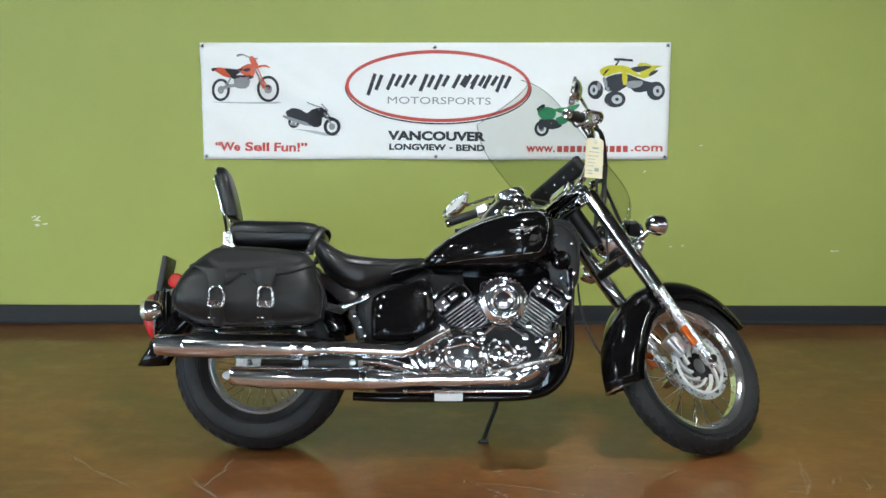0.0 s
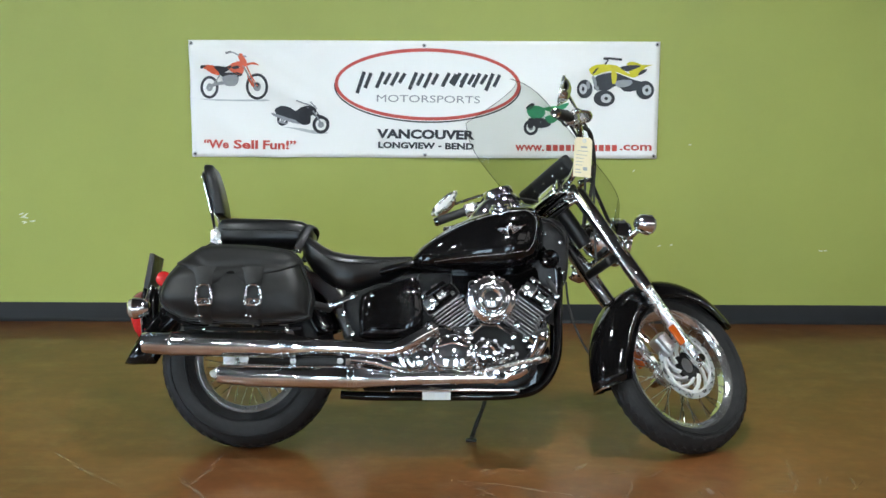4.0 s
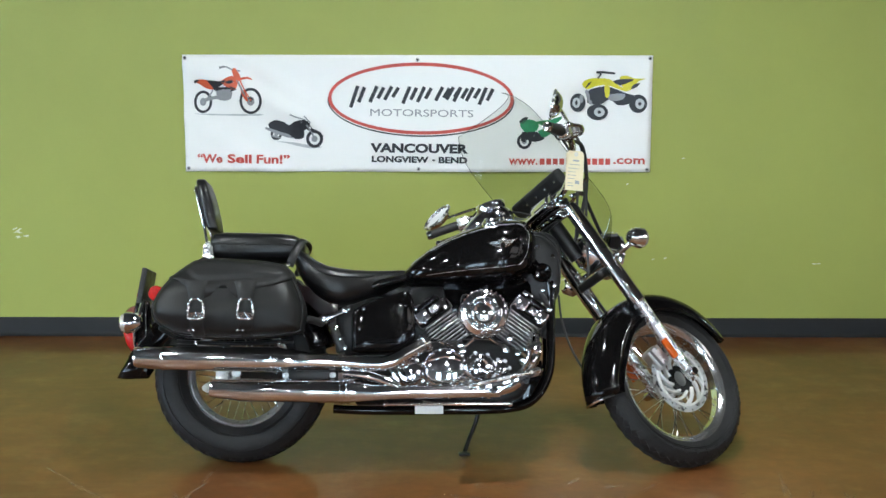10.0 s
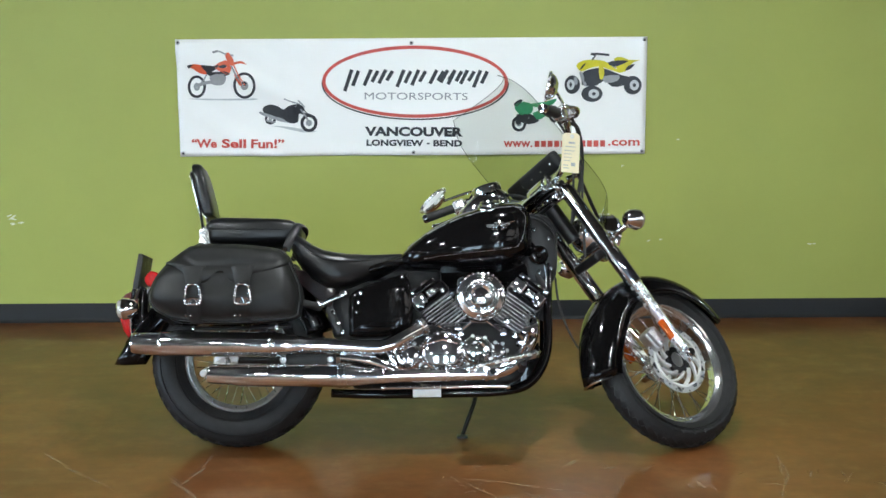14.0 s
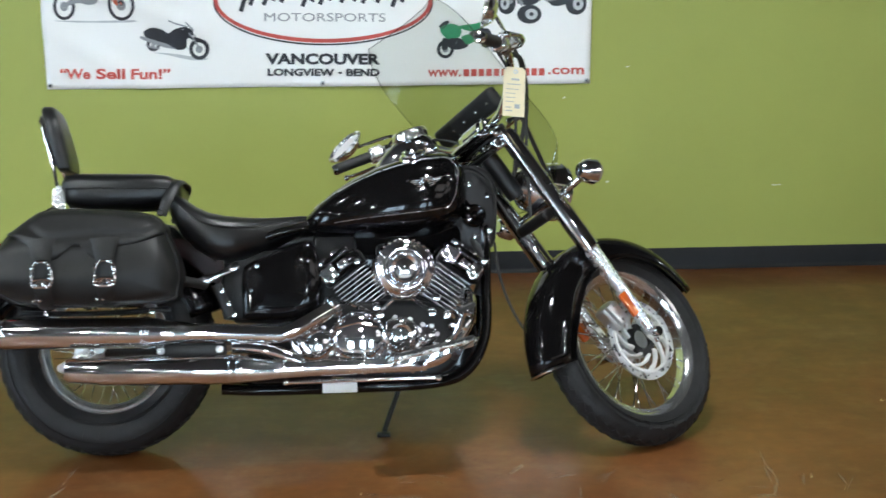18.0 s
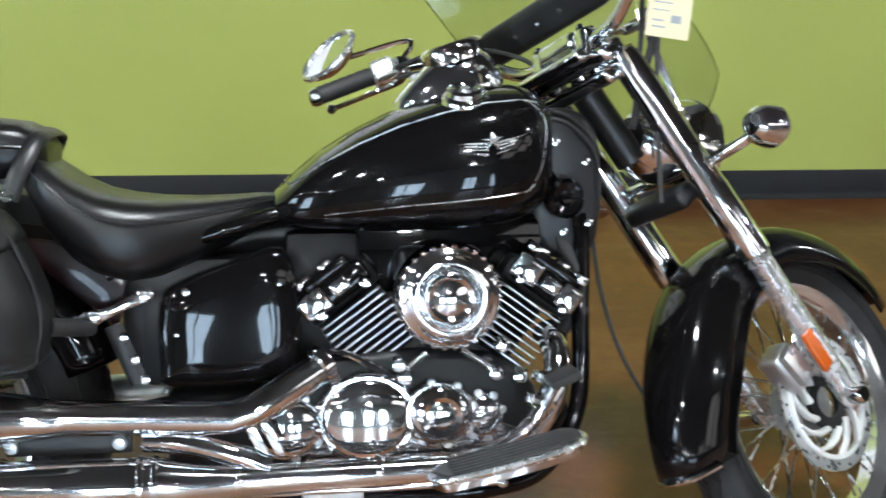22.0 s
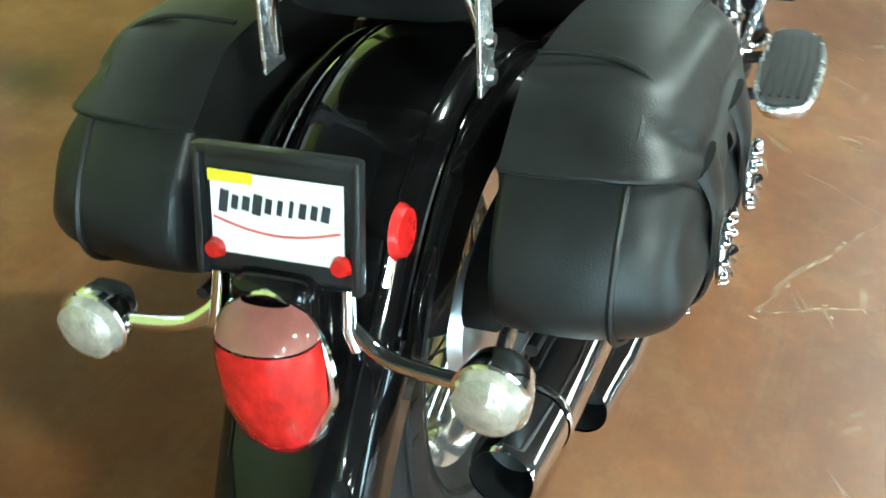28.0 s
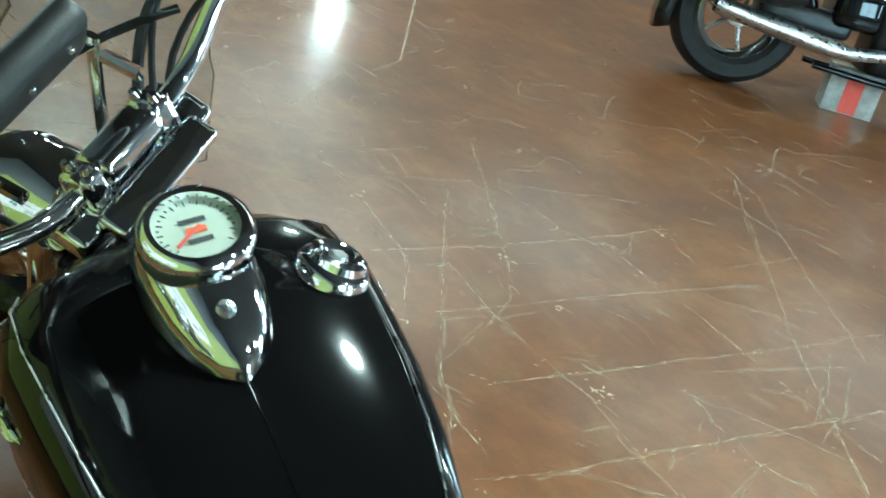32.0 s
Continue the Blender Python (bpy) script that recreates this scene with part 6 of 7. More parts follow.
def print_poly(polys, lift=0.0015, n=4):
    bm = bmesh.new()
    for p in polys:
        pts = smooth_closed([on_banner(*q) for q in p], n) if n > 1 else [on_banner(*q) for q in p]
        f = bm.faces.new([bm.verts.new((x, 0, z)) for x, z in pts])
    bmesh.ops.triangulate(bm, faces=bm.faces[:])
    return lay(bm, lift)


def print_ring(cx, cy, rx, ry, w, lift=0.0015, seg=72, a0=0.0, a1=360.0):
    bm = bmesh.new()
    rows = []
    for k in range(seg + 1):
        a = radians(a0 + (a1 - a0) * k / seg)
        rows.append([bm.verts.new((x, 0, z)) for x, z in (on_banner(cx + (rx - w) * math.cos(a), cy + (ry - w) * math.sin(a)), on_banner(cx + rx * math.cos(a), cy + ry * math.sin(a)))])
    for a, b in zip(rows, rows[1:]):
        bm.faces.new((a[0], a[1], b[1], b[0]))
    return lay(bm, lift)


def print_line(pts, w, lift=0.0015):
    """A stroke of a given width through points."""
    bm = bmesh.new()
    q = [Vector((*on_banner(*p), 0)) for p in pts]
    rows = []
    for i, p in enumerate(q):
        d = (q[min(i + 1, len(q) - 1)] - q[max(i - 1, 0)]).normalized()
        nrm = Vector((-d.y, d.x, 0)) * w / 2
        rows.append([bm.verts.new((p.x + nrm.x, 0, p.y + nrm.y)), bm.verts.new((p.x - nrm.x, 0, p.y - nrm.y))])
    for a, b in zip(rows, rows[1:]):
        bm.faces.new((a[0], a[1], b[1], b[0]))
    return lay(bm, lift)


def lettering(name, body, x0, x1, y_base, y_top, material, weight=0.0, label=""):
    """Words fitted between two ends and two heights of the print's grid."""
    cu = bpy.data.curves.new(name, "FONT")
    cu.body, cu.offset, cu.resolution_u = body, weight, 3
    ob = bpy.data.objects.new(name, cu)
    scene.collection.objects.link(ob)
    bpy.context.view_layer.update()
    me = ob.evaluated_get(bpy.context.evaluated_depsgraph_get()).to_mesh()
    bm = bmesh.new()
    bm.from_mesh(me)
    bpy.data.objects.remove(ob)
    xs, ys = [v.co.x for v in bm.verts], [v.co.y for v in bm.verts]
    lo, hi, b0, b1 = min(xs), max(xs), min(ys), max(ys)
    for v in bm.verts:
        px = x0 + (x1 - x0) * (v.co.x - lo) / (hi - lo)
        py = y_base + (y_top - y_base) * (v.co.y - b0) / (b1 - b0)
        x, z = on_banner(px, py)
        v.co = (x, 0, z)
    return part(name, lay(bm, 0.0022), material, banner, label, smooth=False)


part("oval_field", print_poly([[(754 + 164 * math.cos(a), 157.5 + 64 * math.sin(a)) for a in (2 * math.pi * k / 48 for k in range(48))]], 0.0006, 1), M_BANNER, banner, smooth=False)
part("oval_border", print_ring(754, 156, 164, 63.5, 6.0, 0.0014), M_BRED, banner, "red printed oval border", smooth=False)
part("oval_shadow", print_ring(754, 159.5, 165, 64, 2.6, 0.0010, 40, -4, 184), M_BBLACK, banner, "thin dark line under the oval", smooth=False)
lettering("city_name", "VANCOUVER", 666, 839, 252.5, 235.5, M_BBLACK, 0.045, "bold black printed words")
for word, xa, xb in (("LONGVIEW", 669, 769.5), ("BEND", 787.3, 838)):
    lettering("city_name", word, xa, xb, 270, 258.5, M_BBLACK, 0.04, "bold black printed words")
part("dash", print_poly([[(775.5, 266.2), (780.8, 266.2), (780.8, 263.8), (775.5, 263.8)]], 0.0018, 1), M_BBLACK, banner, smooth=False)
for word, xa, xb in (("\u201cWe", 361, 405), ("Sell", 413.8, 457), ("Fun!\u201d", 465.9, 524)):
    lettering("slogan_word", word, xa, xb, 275, 259, M_BRED, 0.03, "bold red printed slogan")
lettering("trade_word", "MOTORSPORTS", 665, 847, 187.5, 175, M_BGREY, 0.0)
lettering("web_prefix", "www.", 911, 962, 271, 260, M_BRED, 0.02)
lettering("web_suffix", ".com", 1096, 1152, 267.5, 257, M_BRED, 0.02)
for k in range(11):
    x = 966 + 11.6 * k
    part("web_name_bar", print_poly([[(x, 270.5 - 0.012 * (x - 960)), (x + 8.5, 270.5 - 0.012 * (x - 960)), (x + 8.5, 259.5 - 0.012 * (x - 960)), (x, 259.5 - 0.012 * (x - 960))]], 0.0018, 1), M_BRED, banner, smooth=False)
# the dealer's brush-script name as plain slanted strokes
strokes = []
for x, h in ((630, 38), (664, 28), (690, 24), (722, 30), (748, 27), (780, 24), (799, 22), (812, 25), (834, 24), (857, 30)):
    strokes.append([(x + 12, 135), (x + 6, 135 + h * 0.5), (x, 135 + h)])
    strokes.append([(x + 24, 137), (x + 19, 137 + h * 0.35), (x + 14, 137 + h * 0.7)])
for st in strokes:
    part("name_stroke", print_line(st, 0.0180, 0.0020), M_BBLACK, banner, smooth=False)

# printed vehicles as plain shapes
def wheel_print(x, y, rx, ry, w, m=None, hub=True):
    part("printed_tyre", print_ring(x, y, rx, ry, w, 0.0014, 32), m or M_BBLACK, banner, smooth=False)
    if hub:
        part("printed_hub", print_ring(x, y, rx * 0.35, ry * 0.35, rx * 0.3, 0.0016, 20), M_BGREY, banner, smooth=False)


def at(ox, oy, pts):
    """A shape drawn at three times the print's grid, from its own corner."""
    return [(ox + x / 3, oy + y / 3) for x, y in pts]


def printed(name, o, polys, m, lift, n=2):
    for p in polys:
        part(name, print_poly([at(*o, p)], lift, n), m, banner, smooth=False)


O1, O2 = (318.3, 80.7), (978.3, 80.7)
printed("printed_shadow", O1, [[(105, 320), (270, 322), (460, 318), (440, 328), (200, 329)]], M_BLGREY, 0.0008)
wheel_print(369, 166.7, 16, 20, 4.6)
wheel_print(453.3, 164, 20, 23.3, 4.6)
printed("printed_engine", O1, [[(140, 250), (200, 228), (250, 225), (250, 240), (200, 245), (150, 262)], [(225, 195), (300, 190), (305, 225), (285, 248), (240, 248), (225, 230)]], M_BGREY, 0.0015)
printed("printed_frame", O1, [[(190, 165), (240, 180), (300, 175), (330, 190), (300, 200), (262, 214), (250, 200), (230, 205), (205, 190)], [(268, 208), (290, 204), (294, 224), (272, 230)], [(392, 236), (406, 228), (418, 240), (408, 254), (394, 250)]], M_BBLACK, 0.0018)
printed("printed_dirt_bike", O1, [[(105, 150), (130, 140), (175, 143), (195, 170), (205, 193), (165, 185), (135, 165)], [(250, 145), (300, 118), (330, 130), (335, 165), (320, 192), (290, 180), (265, 170)], [(300, 85), (320, 78), (345, 115), (350, 140), (330, 145), (310, 115)],
                                  [(345, 130), (385, 122), (415, 140), (380, 133), (352, 140)], [(352, 195), (374, 198), (392, 248), (376, 246)]], M_BORANGE, 0.0021)
printed("printed_seat", O1, [[(175, 143), (240, 148), (270, 140), (255, 165), (215, 185), (195, 170)], [(102, 150), (112, 142), (135, 143), (122, 152), (110, 162)], [(268, 150), (300, 140), (312, 150), (290, 160)]], M_BBLACK, 0.0024)
for pts, wd, m in (([(235, 77), (270, 71), (300, 85), (345, 93)], 0.007, M_BGREY), ([(330, 140), (362, 196), (400, 252)], 0.009, M_BGREY), ([(344, 138), (375, 196), (408, 248)], 0.006, M_BORANGE), ([(235, 77), (262, 70)], 0.010, M_BBLACK), ([(205, 193), (192, 216), (160, 258)], 0.007, M_BGREY)):
    part("printed_tube", print_line(at(*O1, pts), wd, 0.0026), m, banner, smooth=False)
printed("printed_shadow", O1, [[(540, 462), (640, 468), (700, 478), (790, 490), (720, 498), (600, 472)]], M_BLGREY, 0.0008)
wheel_print(499.3, 222.4, 10, 10.5, 4.5)
wheel_print(567.3, 229.7, 15, 16, 5.5)
printed("printed_cruiser", O1, [[(500, 372), (520, 356), (545, 350), (585, 360), (612, 376), (640, 356), (690, 345), (722, 365), (715, 390), (692, 402), (690, 440), (650, 450), (590, 425), (540, 412), (510, 396)], [(702, 392), (740, 394), (780, 412), (792, 440), (765, 416), (725, 408)]], M_BBLACK, 0.0017)
printed("printed_chrome", O1, [[(488, 388), (560, 410), (660, 432), (664, 446), (600, 441), (520, 414), (488, 400)], [(622, 385), (640, 382), (646, 410), (628, 416)], [(656, 396), (680, 390), (686, 414), (664, 424)], [(520, 430), (566, 440), (566, 448), (524, 440)], [(650, 362), (684, 354), (672, 364), (650, 369)]], M_BGREY, 0.0021)
for pts, wd, m in (([(615, 318), (650, 332), (700, 346)], 0.006, M_BGREY), ([(690, 325), (716, 352), (724, 362)], 0.006, M_BGREY), ([(704, 372), (728, 408), (750, 448)], 0.008, M_BGREY), ([(716, 368), (740, 402)], 0.005, M_BBLACK)):
    part("printed_tube", print_line(at(*O1, pts), wd, 0.0025), m, banner, smooth=False)
wheel_print(938, 229, 13, 14, 5)
wheel_print(1000, 212, 10, 15, 5)
for name, polys, m in (("printed_sport_bike", [[(930, 197), (946, 190), (962, 196), (960, 210), (944, 214), (934, 208)], [(958, 194), (984, 190), (1004, 184), (998, 194), (976, 202)], [(962, 210), (980, 206), (984, 216), (970, 222)]], M_BGREEN),
                       ("printed_frame", [[(936, 213), (960, 212), (974, 224), (956, 230), (942, 226)], [(974, 204), (996, 196), (1004, 208), (990, 218), (982, 212)], [(934, 212), (944, 216), (940, 230), (932, 228)], [(928, 194), (938, 186), (944, 188), (934, 198)]], M_BBLACK),
                       ("printed_chrome", [[(948, 216), (960, 214), (962, 222), (950, 224)], [(968, 196), (980, 194), (978, 198)]], M_BGREY)):
    for p in polys:
        part(name, print_poly([p], 0.0018, 2), m, banner, smooth=False)
for x, y, rx, ry, hx in ((160, 237, 41, 49, -8), (265, 285, 56, 43, 10), (480, 238, 48, 49, 9)):
    (gx_, gy_), = at(*O2, [(x, y)])
    part("printed_tyre", print_ring(gx_, gy_, rx / 3, ry / 3, rx / 3 * 0.94, 0.0014, 28), M_BBLACK, banner, smooth=False)
    part("printed_hub", print_ring(gx_ + hx / 3, gy_, rx * 0.17, ry * 0.19, rx * 0.12, 0.0024, 20), M_BLGREY, banner, smooth=False)
    part("printed_hub", print_ring(gx_ + hx / 3, gy_, rx * 0.06, ry * 0.07, rx * 0.05, 0.0027, 12), M_BBLACK, banner, smooth=False)
printed("printed_chassis", O2, [[(225, 165), (300, 148), (340, 155), (420, 185), (470, 200), (430, 240), (370, 246), (330, 215), (290, 240), (250, 244), (210, 236), (214, 190)]], M_BBLACK, 0.0018)
printed("printed_footwell", O2, [[(322, 192), (408, 186), (398, 216), (336, 226)], [(196, 176), (212, 172), (236, 236), (222, 244)], [(168, 200), (184, 196), (188, 232), (172, 236)]], M_BGREY, 0.0021)
printed("printed_quad", O2, [[(180, 135), (215, 110), (270, 106), (330, 112), (385, 150), (430, 165), (410, 173), (340, 150), (300, 140), (250, 150), (205, 166)], [(380, 100), (420, 91), (460, 105), (520, 105), (480, 118), (440, 166), (400, 160)], [(300, 140), (328, 150), (325, 200), (306, 206)]], M_BYELL, 0.0023)
printed("printed_seat", O2, [[(345, 120), (400, 108), (455, 110), (430, 125), (380, 142)], [(440, 162), (455, 136), (490, 128), (470, 150)], [(196, 160), (214, 132), (232, 124), (212, 150)]], M_BBLACK, 0.0026)
for pts, wd in (([(255, 75), (290, 74), (355, 80)], 0.011), ([(262, 76), (280, 84), (264, 106)], 0.009)):
    part("printed_tube", print_line(at(*O2, pts), wd, 0.0028), M_BBLACK, banner, smooth=False)
for px, py in ((336, 90), (747, 88), (1158, 80), (346, 285), (752, 281), (1156, 277)):
    x, z = on_banner(px, py)
    part("eyelet", lathe([(0.003, 0.002), (0.006, 0.004), (0.010, 0.001)], (x, sag(x, z) - 0.003, z), (0, -1, 0), 16), M_STEEL, banner)
    part("screw", lathe([(0, 0.004), (0.004, 0.003), (0.005, 0)], (x, sag(x, z) - 0.005, z), (0, -1, 0), 10), M_SATIN, banner)

# ---- chips in the wall paint ----
rnd = random.Random(5)
for cx, cz, n, r in ((-1.445, 0.556, 4, 0.020), (-1.420, 0.522, 4, 0.018), (2.711, 0.383, 3, 0.014), (1.994, 0.943, 1, 0.012), (1.857, 0.408, 1, 0.012), (1.921, 0.415, 2, 0.010), (1.72, 0.80, 1, 0.012)):
    for k in range(n):
        x, z = cx + rnd.uniform(-1, 1) * r * 1.4, cz + rnd.uniform(-0.5, 0.5) * r
        bm = bmesh.new()
        pts = []
        m_ = 9
        tilt = rnd.uniform(-0.2, 0.6)
        for i in range(m_):
            a = 2 * math.pi * i / m_
            q = rnd.uniform(0.45, 1.0) * r
            dx, dz = q * math.cos(a), 0.28 * q * math.sin(a)
            pts.append(bm.verts.new((x + dx * math.cos(tilt) - dz * math.sin(tilt), WALL_Y - 0.0012, z + dx * math.sin(tilt) + dz * math.cos(tilt))))
        bm.faces.new(pts)
        tagged(part("wall_chip", bm, M_CHIP, smooth=False), "pale chip in the green wall paint", "paint chip", "wall chips")

# ---- scuffs and scratches on the floor ----
rnd = random.Random(11)
LINES = [[(3.48, -1.79), (2.82, -1.5), (2.38, -1.3)], [(3.06, -1.46), (2.56, -1.16), (2.03, -0.86), (1.83, -0.78)], [(3.2, -2.84), (2.79, -2.56), (2.04, -2.06), (1.56, -1.78), (1.36, -1.67), (1.0, -1.42)],
         [(2.63, -0.95), (2.65, -1.28), (2.69, -1.67), (2.77, -2.14)], [(2.29, -0.99), (2.33, -1.37), (2.36, -1.71), (2.39, -2.22)], [(1.96, -0.95), (1.98, -1.23), (1.99, -1.45), (2.02, -1.87), (2.06, -2.33), (2.1, -2.8)],
         [(1.62, -0.72), (1.62, -0.96), (1.64, -1.21), (1.66, -1.47), (1.69, -1.83), (1.72, -2.3)], [(2.56, -1.18), (2.29, -1.16), (2.02, -1.18), (1.88, -1.2), (1.67, -1.18), (1.5, -1.18), (1.1, -1.17)],
         [(2.69, -1.82), (2.49, -1.82), (2.25, -1.84), (1.86, -1.84), (1.5, -1.85)], [(3.07, -1.67), (2.76, -1.72), (2.64, -1.79)], [(3.32, -2.9), (3.05, -2.82), (2.41, -2.48), (2.01, -2.29)], [(3.1, -1.71), (3.02, -1.97), (2.97, -2.2)],
         [(3.31, -1.1), (3.36, -1.51)], [(2.99, -1.11), (2.59, -1.06), (2.26, -0.88), (1.99, -0.68), (1.72, -0.6)], [(2.04, -0.8), (1.78, -0.8)], [(1.85, -1.5), (1.6, -1.47), (1.5, -1.51)]]
LINES += [[(0.78, -0.33), (1.0, -0.4), (1.23, -0.49)], [(0.78, -0.33), (0.87, -0.43), (0.94, -0.52)]]
for k in range(130):
    x, y = rnd.uniform(-0.5, 5.0), rnd.uniform(-4.5, -0.3)
    a, ln = rnd.choice((0.1, 1.5, 0.75, 2.3)) + rnd.uniform(-0.25, 0.25), rnd.uniform(0.05, 0.5)
    LINES.append([(x, y), (x + 0.5 * ln * math.cos(a) + rnd.uniform(-0.02, 0.02), y + 0.5 * ln * math.sin(a)), (x + ln * math.cos(a), y + ln * math.sin(a))])
sv, sf = [], []


def dab(x, y, dx, dy, w):
    i = len(sv)
    nx, ny = -dy, dx
    sv.extend([(x, y, 0.0006), (x + dx * w[0] / 2 + nx * w[1], y + dy * w[0] / 2 + ny * w[1], 0.0006), (x + dx * w[0], y + dy * w[0], 0.0006), (x + dx * w[0] / 2 - nx * w[1], y + dy * w[0] / 2 - ny * w[1], 0.0006)])
    sf.append((i, i + 1, i + 2, i + 3))


for n_, ln in enumerate(LINES):
    strong = n_ < 18
    for (ax, ay), (bx, by) in zip(ln, ln[1:]):
        d = math.hypot(bx - ax, by - ay)
        ux, uy = (bx - ax) / d, (by - ay) / d
        t = 0.0
        while t < d:
            L_ = rnd.uniform(0.008, 0.05)
            if rnd.random() < (0.44 if strong else 0.26):
                o = rnd.gauss(0, 0.0022)
                dab(ax + ux * t - uy * o, ay + uy * t + ux * o, ux, uy, (L_, rnd.uniform(0.0006, 0.0019) * (0.85 if strong else 0.40)))
            t += L_ * rnd.uniform(0.5, 1.0)
    if strong and rnd.random() < 0.9:
        for (cx, cy) in ln:
            for k in range(rnd.randint(0, 3)):
                a = rnd.uniform(0, 6.28)
                dab(cx + rnd.gauss(0, 0.02), cy + rnd.gauss(0, 0.02), math.cos(a), math.sin(a), (rnd.uniform(0.006, 0.025), rnd.uniform(0.001, 0.003)))
for cx, cy in ((2.95, 0.43), (2.59, -0.14), (2.54, 0.25), (2.72, -2.11), (2.57, -1.39), (2.3, -1.39), (1.9, -1.25)):
    for k in range(9):
        a = rnd.uniform(0, 6.28)
        dab(cx + rnd.gauss(0, 0.015), cy + rnd.gauss(0, 0.012), math.cos(a), math.sin(a), (rnd.uniform(0.008, 0.03), rnd.uniform(0.001, 0.004)))
scratch_v, scratch_f = sv, sf
# wide, soft scuffs under and between the scratches
sv, sf = [], []
for n_, ln in enumerate(LINES):
    for (ax, ay), (bx, by) in zip(ln, ln[1:]):
        d = math.hypot(bx - ax, by - ay)
        ux, uy = (bx - ax) / d, (by - ay) / d
        t = 0.0
        while t < d:
            L_ = rnd.uniform(0.03, 0.16)
            o = rnd.gauss(0, 0.006)
            dab(ax + ux * t - uy * o, ay + uy * t + ux * o, ux, uy, (L_, rnd.uniform(0.002, 0.007)))
            t += L_ * rnd.uniform(0.3, 0.8)
for k in range(420):
    x, y, a = rnd.uniform(0.6, 5.0), rnd.uniform(-4.0, -0.2), rnd.choice((0.1, 1.5, 0.75, 2.3)) + rnd.gauss(0, 0.3)
    for q in range(rnd.randint(1, 4)):
        dab(x + rnd.gauss(0, 0.02), y + rnd.gauss(0, 0.02), math.cos(a), math.sin(a), (rnd.uniform(0.03, 0.11), rnd.uniform(0.002, 0.009)))
me = bpy.data.meshes.new("floor_scuffs")
me.from_pydata([(x, y, 0.0003 + 0.00001 * (i // 4 % 20)) for i, (x, y, z) in enumerate(sv)], [], sf)
me.materials.append(M_SCUFF)
tagged(new("floor_scuffs", me), "soft pale scuff marks on the brown polished floor", "scuffs", kind="stuff")
sv, sf = scratch_v, scratch_f
me = bpy.data.meshes.new("floor_scratches")
me.from_pydata(sv, [], sf)
me.materials.append(M_SCRATCH)
tagged(new("floor_scratches", me), "pale scratches and scuffs across the polished floor", "scratches", kind="stuff")

# ---- price tag on the right grip ----
tag = thing("price_tag", "cream card price tag hanging on a string", "price tag", pose(1.220, -0.060, 1.096, 0, 1.5, -31))
tb = outline_solid([(-0.034, -0.070), (0.034, -0.070), (0.034, 0.060), (0.024, 0.070), (-0.024, 0.070), (-0.034, 0.060)], -0.0006, 0.0006)
part("card", tb, M_PAPER, tag, smooth=False)
part("hole_ring", lathe([(0.003, 0.001), (0.006, 0.0014), (0.007, 0.0)], (0.004, -0.001, 0.058), (0, -1, 0), 16), M_STEEL, tag)
for k, (x, z, w, h) in enumerate(((0.004, 0.036, 0.024, 0.006), (0.0, 0.022, 0.040, 0.0025), (-0.004, 0.008, 0.040, 0.002), (-0.010, -0.004, 0.030, 0.002), (-0.010, -0.016, 0.030, 0.002), (-0.012, -0.028, 0.026, 0.002), (0.012, -0.040, 0.016, 0.012), (-0.016, -0.044, 0.018, 0.003), (-0.014, -0.054, 0.022, 0.003))):
    part("print_bar", box((w, 0.0006, h), (x, -0.0012, z)), M_BGREY, tag, smooth=False)
part("string", tube(curve([(0.004, -0.001, 0.059), (-0.004, 0.006, 0.075), (-0.012, 0.012, 0.090)]), 0.001, 6), M_WHITE, tag)

# ---- quad bike beside the wall ----
quad = thing("quad_bike", "dark quad bike with knobby tyres and silver rims", "quad bike", pose(4.10, 0.95, 0))


def knobby(c, R, hw, side):
    t = part("tyre", lathe([(0.13, -hw * 0.8), (0.17, -hw), (R - 0.03, -hw), (R - 0.012, -hw * 0.8), (R - 0.008, 0), (R - 0.012, hw * 0.8), (R - 0.03, hw), (0.17, hw), (0.13, hw * 0.8)], c, seg=40), M_RUBBER, quad, "black knobby tyre")
    kb = bmesh.new()
    for k in range(22):
        for row in (-1, -0.35, 0.35, 1):
            a = 2 * math.pi * (k + 0.5 * (row in (-0.35, 1))) / 22
            box((0.022, hw * 0.36, 0.034), rot=Matrix.Translation(c) @ Matrix.Rotation(a, 4, "Y") @ Matrix.Translation((R - 0.012 - 0.008 * (abs(row) == 1), row * hw * 0.78, 0)), into=kb)
    tagged(part("tread_block", kb, M_RUBBER, t, smooth=False), kind="stuff")
    part("rim", lathe([(0, side * hw * 0.35), (0.05, side * hw * 0.35), (0.06, side * hw * 0.2), (0.10, side * hw * 0.25), (0.125, side * hw * 0.7), (0.135, side * hw * 0.82), (0.135, -side * hw * 0.5)], c, seg=36), M_ALU, t, "silver steel rim")


